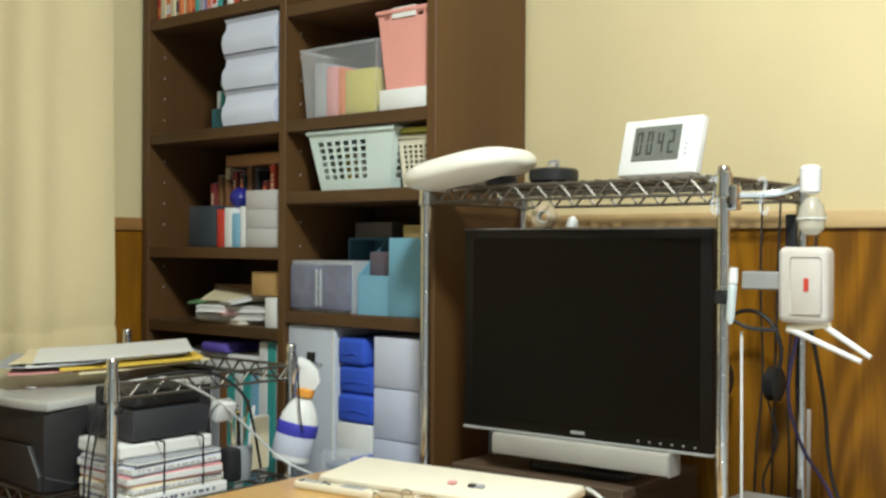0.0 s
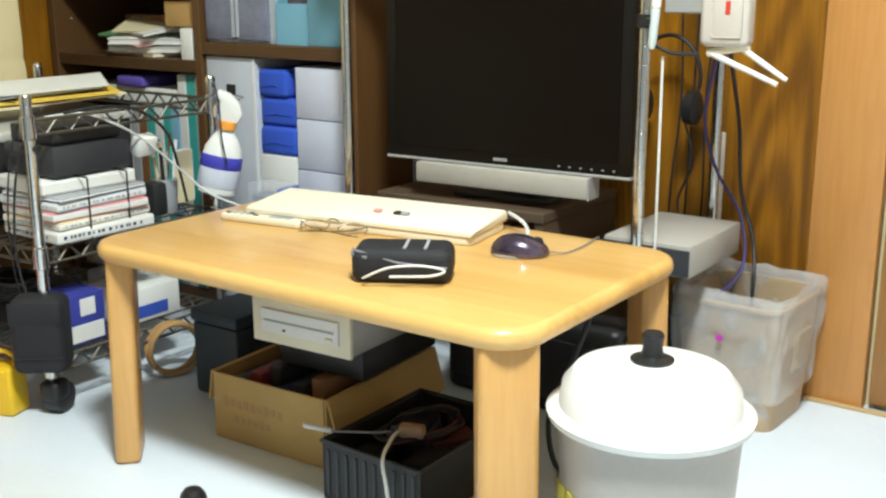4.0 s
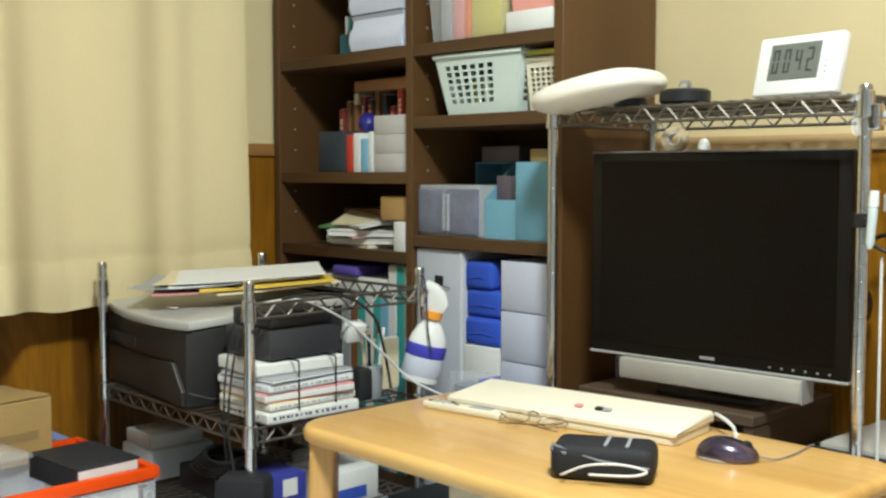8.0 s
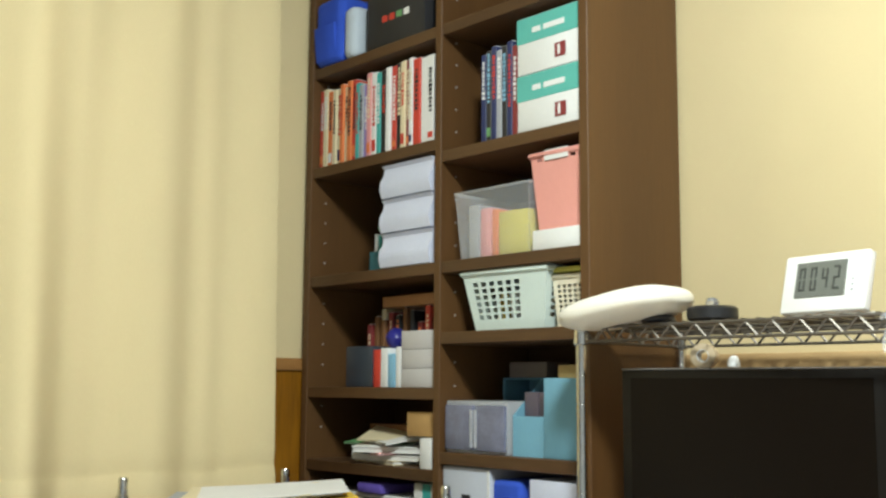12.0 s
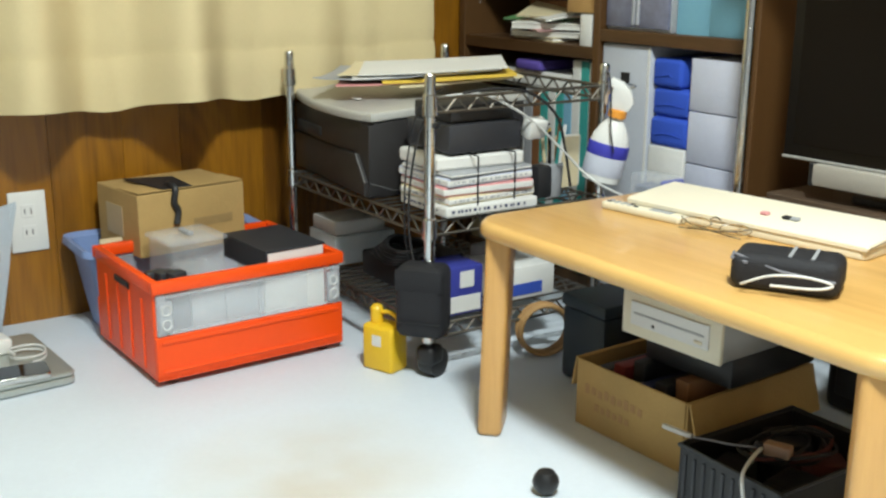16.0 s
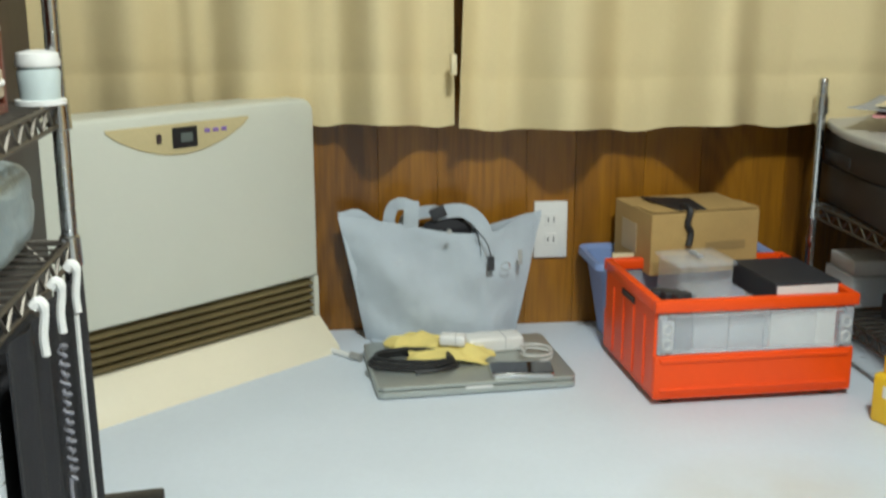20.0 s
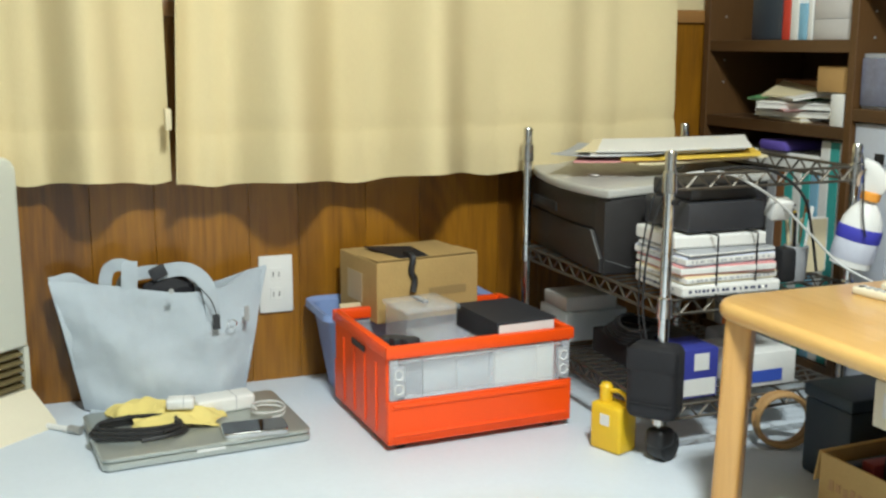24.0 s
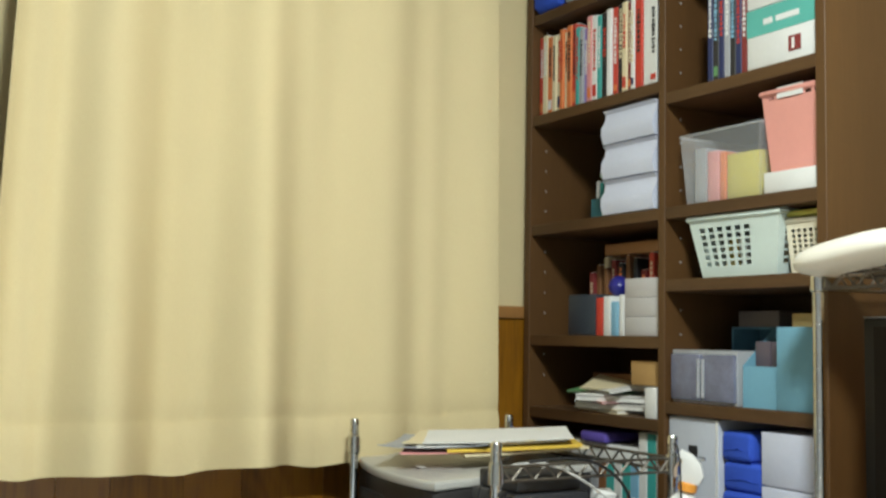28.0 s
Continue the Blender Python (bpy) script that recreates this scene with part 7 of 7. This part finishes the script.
for k in range(2):
    oc = part("outlet", bx(0.0065, -0.013, 0.028 + 0.042 * k, 0.0085, 0.013, 0.054 + 0.042 * k, 0.001, 1), M_WHITE, so)
    for s in (-1, 1):
        part("slot", bx(0.0082, s * 0.006 - 0.001, 0.035 + 0.042 * k, 0.0089, s * 0.006 + 0.001, 0.046 + 0.042 * k), C["black"], oc)
hk = thing("curtain_tie", pose(XW + 0.135, 0.268, 0.545), "small cream curtain tie showing in the gap", "tie")
part("band", bx(-0.012, -0.005, 0.0, 0.010, 0.007, 0.040, 0.003, 2), C["cream"], hk)
hz = thing("heater_plug", pose(-2.02, 0.058, 0, 0, 0, 40), "white gas hose end lying by the heater", "hose")
part("hose", tube(curve([(-0.10, -0.015, 0.007), (-0.05, 0.0, 0.006), (0.0, 0.004, 0.006)], 6), 0.006, 8), M_WHITE, hz)
part("nut", tube([(0.0, 0.004, 0.008), (0.026, 0.006, 0.008)], 0.008, 8), M_SILVER, hz)

# ---- near rack beside the heater ----
rack_n = wire_rack(pose(-1.275, -0.708, 0), 0.35, 0.43, 0.80, "tall dark-laden chrome wire rack beside the heater")
wire_shelf(rack_n, 0.35, 0.43, 0.585)
wire_shelf(rack_n, 0.35, 0.43, 0.425)
wire_shelf(rack_n, 0.35, 0.43, 0.06)
cu = thing("glass_jar", pose(-1.235, -0.2865, 0.590), "pale frosted lidded jar on the wire rack", "jar")
part("jar", lathe([(0.018, 0), (0.021, 0.003), (0.023, 0.034), (0.020, 0.040)], 22), plain("pale_frosted_glass", (0.50, 0.58, 0.58), 0.2), cu)
part("lid", lathe([(0.023, 0.040), (0.024, 0.043), (0.022, 0.054), (0.01, 0.057)], 22), M_WHITE, cu)
part("tray", lathe([(0.022, -0.0015), (0.027, -0.001), (0.027, 0.004), (0.0215, 0.0045)], 22), M_WHITE, cu)
for k in range(3):
    ob = thing("hanging_peg", pose(-1.165 + 0.07 * k, -0.258, 0.372, 0, 0, 90), "white plastic peg hanging from the shelf edge", "peg", "pegs on the near rack")
    part("peg", tube(curve([(0.0, 0, 0.048), (0.006, 0, 0.054), (0.010, 0, 0.045), (0.007, 0, 0.02), (0.008, 0, 0.0)], 5), [0.006] * 5 + [0.0055] * 5 + [0.0045] * 11, 8), M_WHITE, ob)
M_WINE = plain("dark_brown_cloth", (0.022, 0.014, 0.012), 0.9)
dk = thing("cloth_box", pose(-1.255, -0.66, 0.4305), "dark brown cloth box on the wire rack", "box", "cloth boxes on the near rack")
part("box", bx(0, 0, 0, 0.285, 0.235, 0.105, 0.012, 3), M_WINE, dk)
part("lid", bx(-0.003, -0.003, 0.1055, 0.288, 0.238, 0.125, 0.008, 2), M_WINE, dk)
ap = thing("plastic_bag", pose(-1.118, -0.345, 0.4305), "crumpled blue-grey plastic bag stuffed on the wire shelf", "bag")
bm = bmesh.new()
bmesh.ops.create_icosphere(bm, subdivisions=4, radius=1)
for v in bm.verts:
    c = v.co
    fat = (abs(c.x) ** 3.5 + abs(c.y) ** 3.5 + abs(c.z) ** 3) ** (-1 / 3.3)
    crease = 1 + 0.07 * noise.noise(c * 2.1) - 0.09 * abs(noise.noise(c * 4.3))
    v.co = Vector((c.x * fat * 0.118 * crease, c.y * fat * 0.056 * crease, max(0.001, 0.056 + c.z * fat * 0.057 * crease)))
part("body", bm, mat("blue_grey_film", (0.27, 0.33, 0.35), rough=0.28, var=0.15, scale=14, bump=0.3, fine=60), ap)
part("knot", moved(lathe([(0.016, 0.0), (0.010, 0.010), (0.018, 0.022), (0.004, 0.026)], 12), pose(0.02, 0.02, 0.100, 25, 10)), bpy.data.materials["blue_grey_film"], ap)
bb = thing("black_bag", pose(-1.258, -0.68, 0.0655), "large black bag on the bottom shelf", "bag")
part("body", bx(0, 0, 0, 0.288, 0.392, 0.28, 0.02, 4), M_POUCH, bb)
part("flap", bx(-0.004, 0.02, 0.18, 0.29, 0.37, 0.285, 0.02, 3), M_POUCH, bb)
part("strap", tube(curve([(0.02, 0.06, 0.28), (0.05, 0.12, 0.315), (0.08, 0.2, 0.31), (0.10, 0.28, 0.28)], 5), 0.008, 8), M_POUCH, bb)
bm = bmesh.new()
rows = []
for i in range(13):
    z = -0.30 * i / 12
    rows.append([bm.verts.new((0.31 * j / 30, (0.003 + 0.004 * i / 12) * math.sin(j * 1.1 + 0.05 * i) + 0.002 * math.sin(j * 0.37), z + (0.006 * math.sin(j * 0.8) if i == 12 else 0))) for j in range(31)])
for a, b in zip(rows, rows[1:]):
    for j in range(30):
        bm.faces.new((a[j], a[j + 1], b[j + 1], b[j]))
bm.normal_update()
bmesh.ops.solidify(bm, geom=list(bm.faces), thickness=0.002)
solo("black_cloth", bm, M_POUCH, pose(-1.270, -0.2665, 0.398), "black cloth hung over the side of the wire rack", "cloth")
cord("coiled_cable", [(-1.095 + 0.006 * math.cos(2.4 * k), -0.252 + 0.004 * math.sin(2.4 * k), 0.36 - 0.004 * k) for k in range(40)] + [(-1.095, -0.25, 0.06)], 0.0022, M_CORD_G, "coiled grey cable hanging from a peg", 3)
cord("white_lead", [(-1.165, -0.252, 0.37), (-1.162, -0.250, 0.25), (-1.168, -0.248, 0.12), (-1.185, -0.235, 0.006)], 0.003, M_CORD_W, "white lead hanging down the rack")
tb2 = thing("dark_folder", pose(-1.395, -0.272, 0, 0, 0, 8), "glossy black folder lying on the floor by the rack", "folder")
part("cover", bx(-0.07, -0.070, 0.0, 0.07, 0.058, 0.014, 0.003, 2), plain("black_lacquer", (0.012, 0.010, 0.011), 0.25), tb2)
part("edge", bx(-0.068, 0.054, 0.002, 0.068, 0.0595, 0.012), C["black"], tb2)
cord("floor_lead", [(-1.30, -0.245, 0.018), (-1.32, -0.232, 0.019), (-1.315, -0.20, 0.012), (-1.31, -0.17, 0.006), (-1.28, -0.15, 0.005)], 0.004, M_CORD_W, "white lead lying on the floor")
M_CHEST = wood("reddish_chest_wood", (0.10, 0.026, 0.016), (0.18, 0.048, 0.028), rough=0.45, along="z")
ch = thing("drawer_chest", pose(-1.148, -0.665, 0.5905), "small reddish-brown chest with shallow beige drawers on the rack", "drawers")
CX, CY, CZ = 0.205, 0.368, 0.345
part("side_board", bx(0, 0, 0, 0.010, CY, CZ, 0.001, 1), M_CHEST, ch)
part("side_board", bx(CX - 0.010, 0, 0, CX, CY, CZ, 0.001, 1), M_CHEST, ch)
part("back_board", bx(0.010, 0, 0, CX - 0.010, 0.006, CZ), M_CHEST, ch)
part("top_board", bx(0.010, 0.006, CZ - 0.010, CX - 0.010, CY, CZ, 0.001, 1), M_CHEST, ch)
part("bottom_board", bx(0.010, 0.006, 0, CX - 0.010, CY, 0.010, 0.001, 1), M_CHEST, ch)
M_BEIGE = plain("beige_drawer_front", (0.46, 0.38, 0.27), 0.5)
for k in range(6):
    z0 = 0.016 + 0.053 * k
    dr = part("drawer", bx(0.012, 0.02, z0, CX - 0.012, CY + 0.001, z0 + 0.029, 0.002, 1), M_BEIGE, ch, "shallow beige drawer")
    for x0 in (0.018, 0.030):
        part("rivet", moved(lathe([(0.0035, 0), (0.0035, 0.002), (0.002, 0.003)], 10), pose(x0, CY + 0.0005, z0 + 0.015, -90)), M_WHITE, dr)
tc_ = thing("tall_cabinet", pose(-1.642, -0.80, 0), "tall dark brown cabinet standing behind the wire rack", "cabinet")
M_DUSK = wood("dark_cabinet_wood", (0.018, 0.009, 0.007), (0.034, 0.017, 0.012), rough=0.5, along="z")
part("body", bx(0.0, 0.0, 0.0, 0.335, 0.390, 1.75, 0.004, 2), M_DUSK, tc_)
part("door", bx(0.006, 0.391, 0.05, 0.329, 0.405, 1.74, 0.003, 2), M_DUSK, tc_)
part("handle", tube([(0.29, 0.406, 0.86), (0.29, 0.421, 0.87), (0.29, 0.421, 0.97), (0.29, 0.406, 0.98)], 0.004, 8), M_SILVER, tc_)
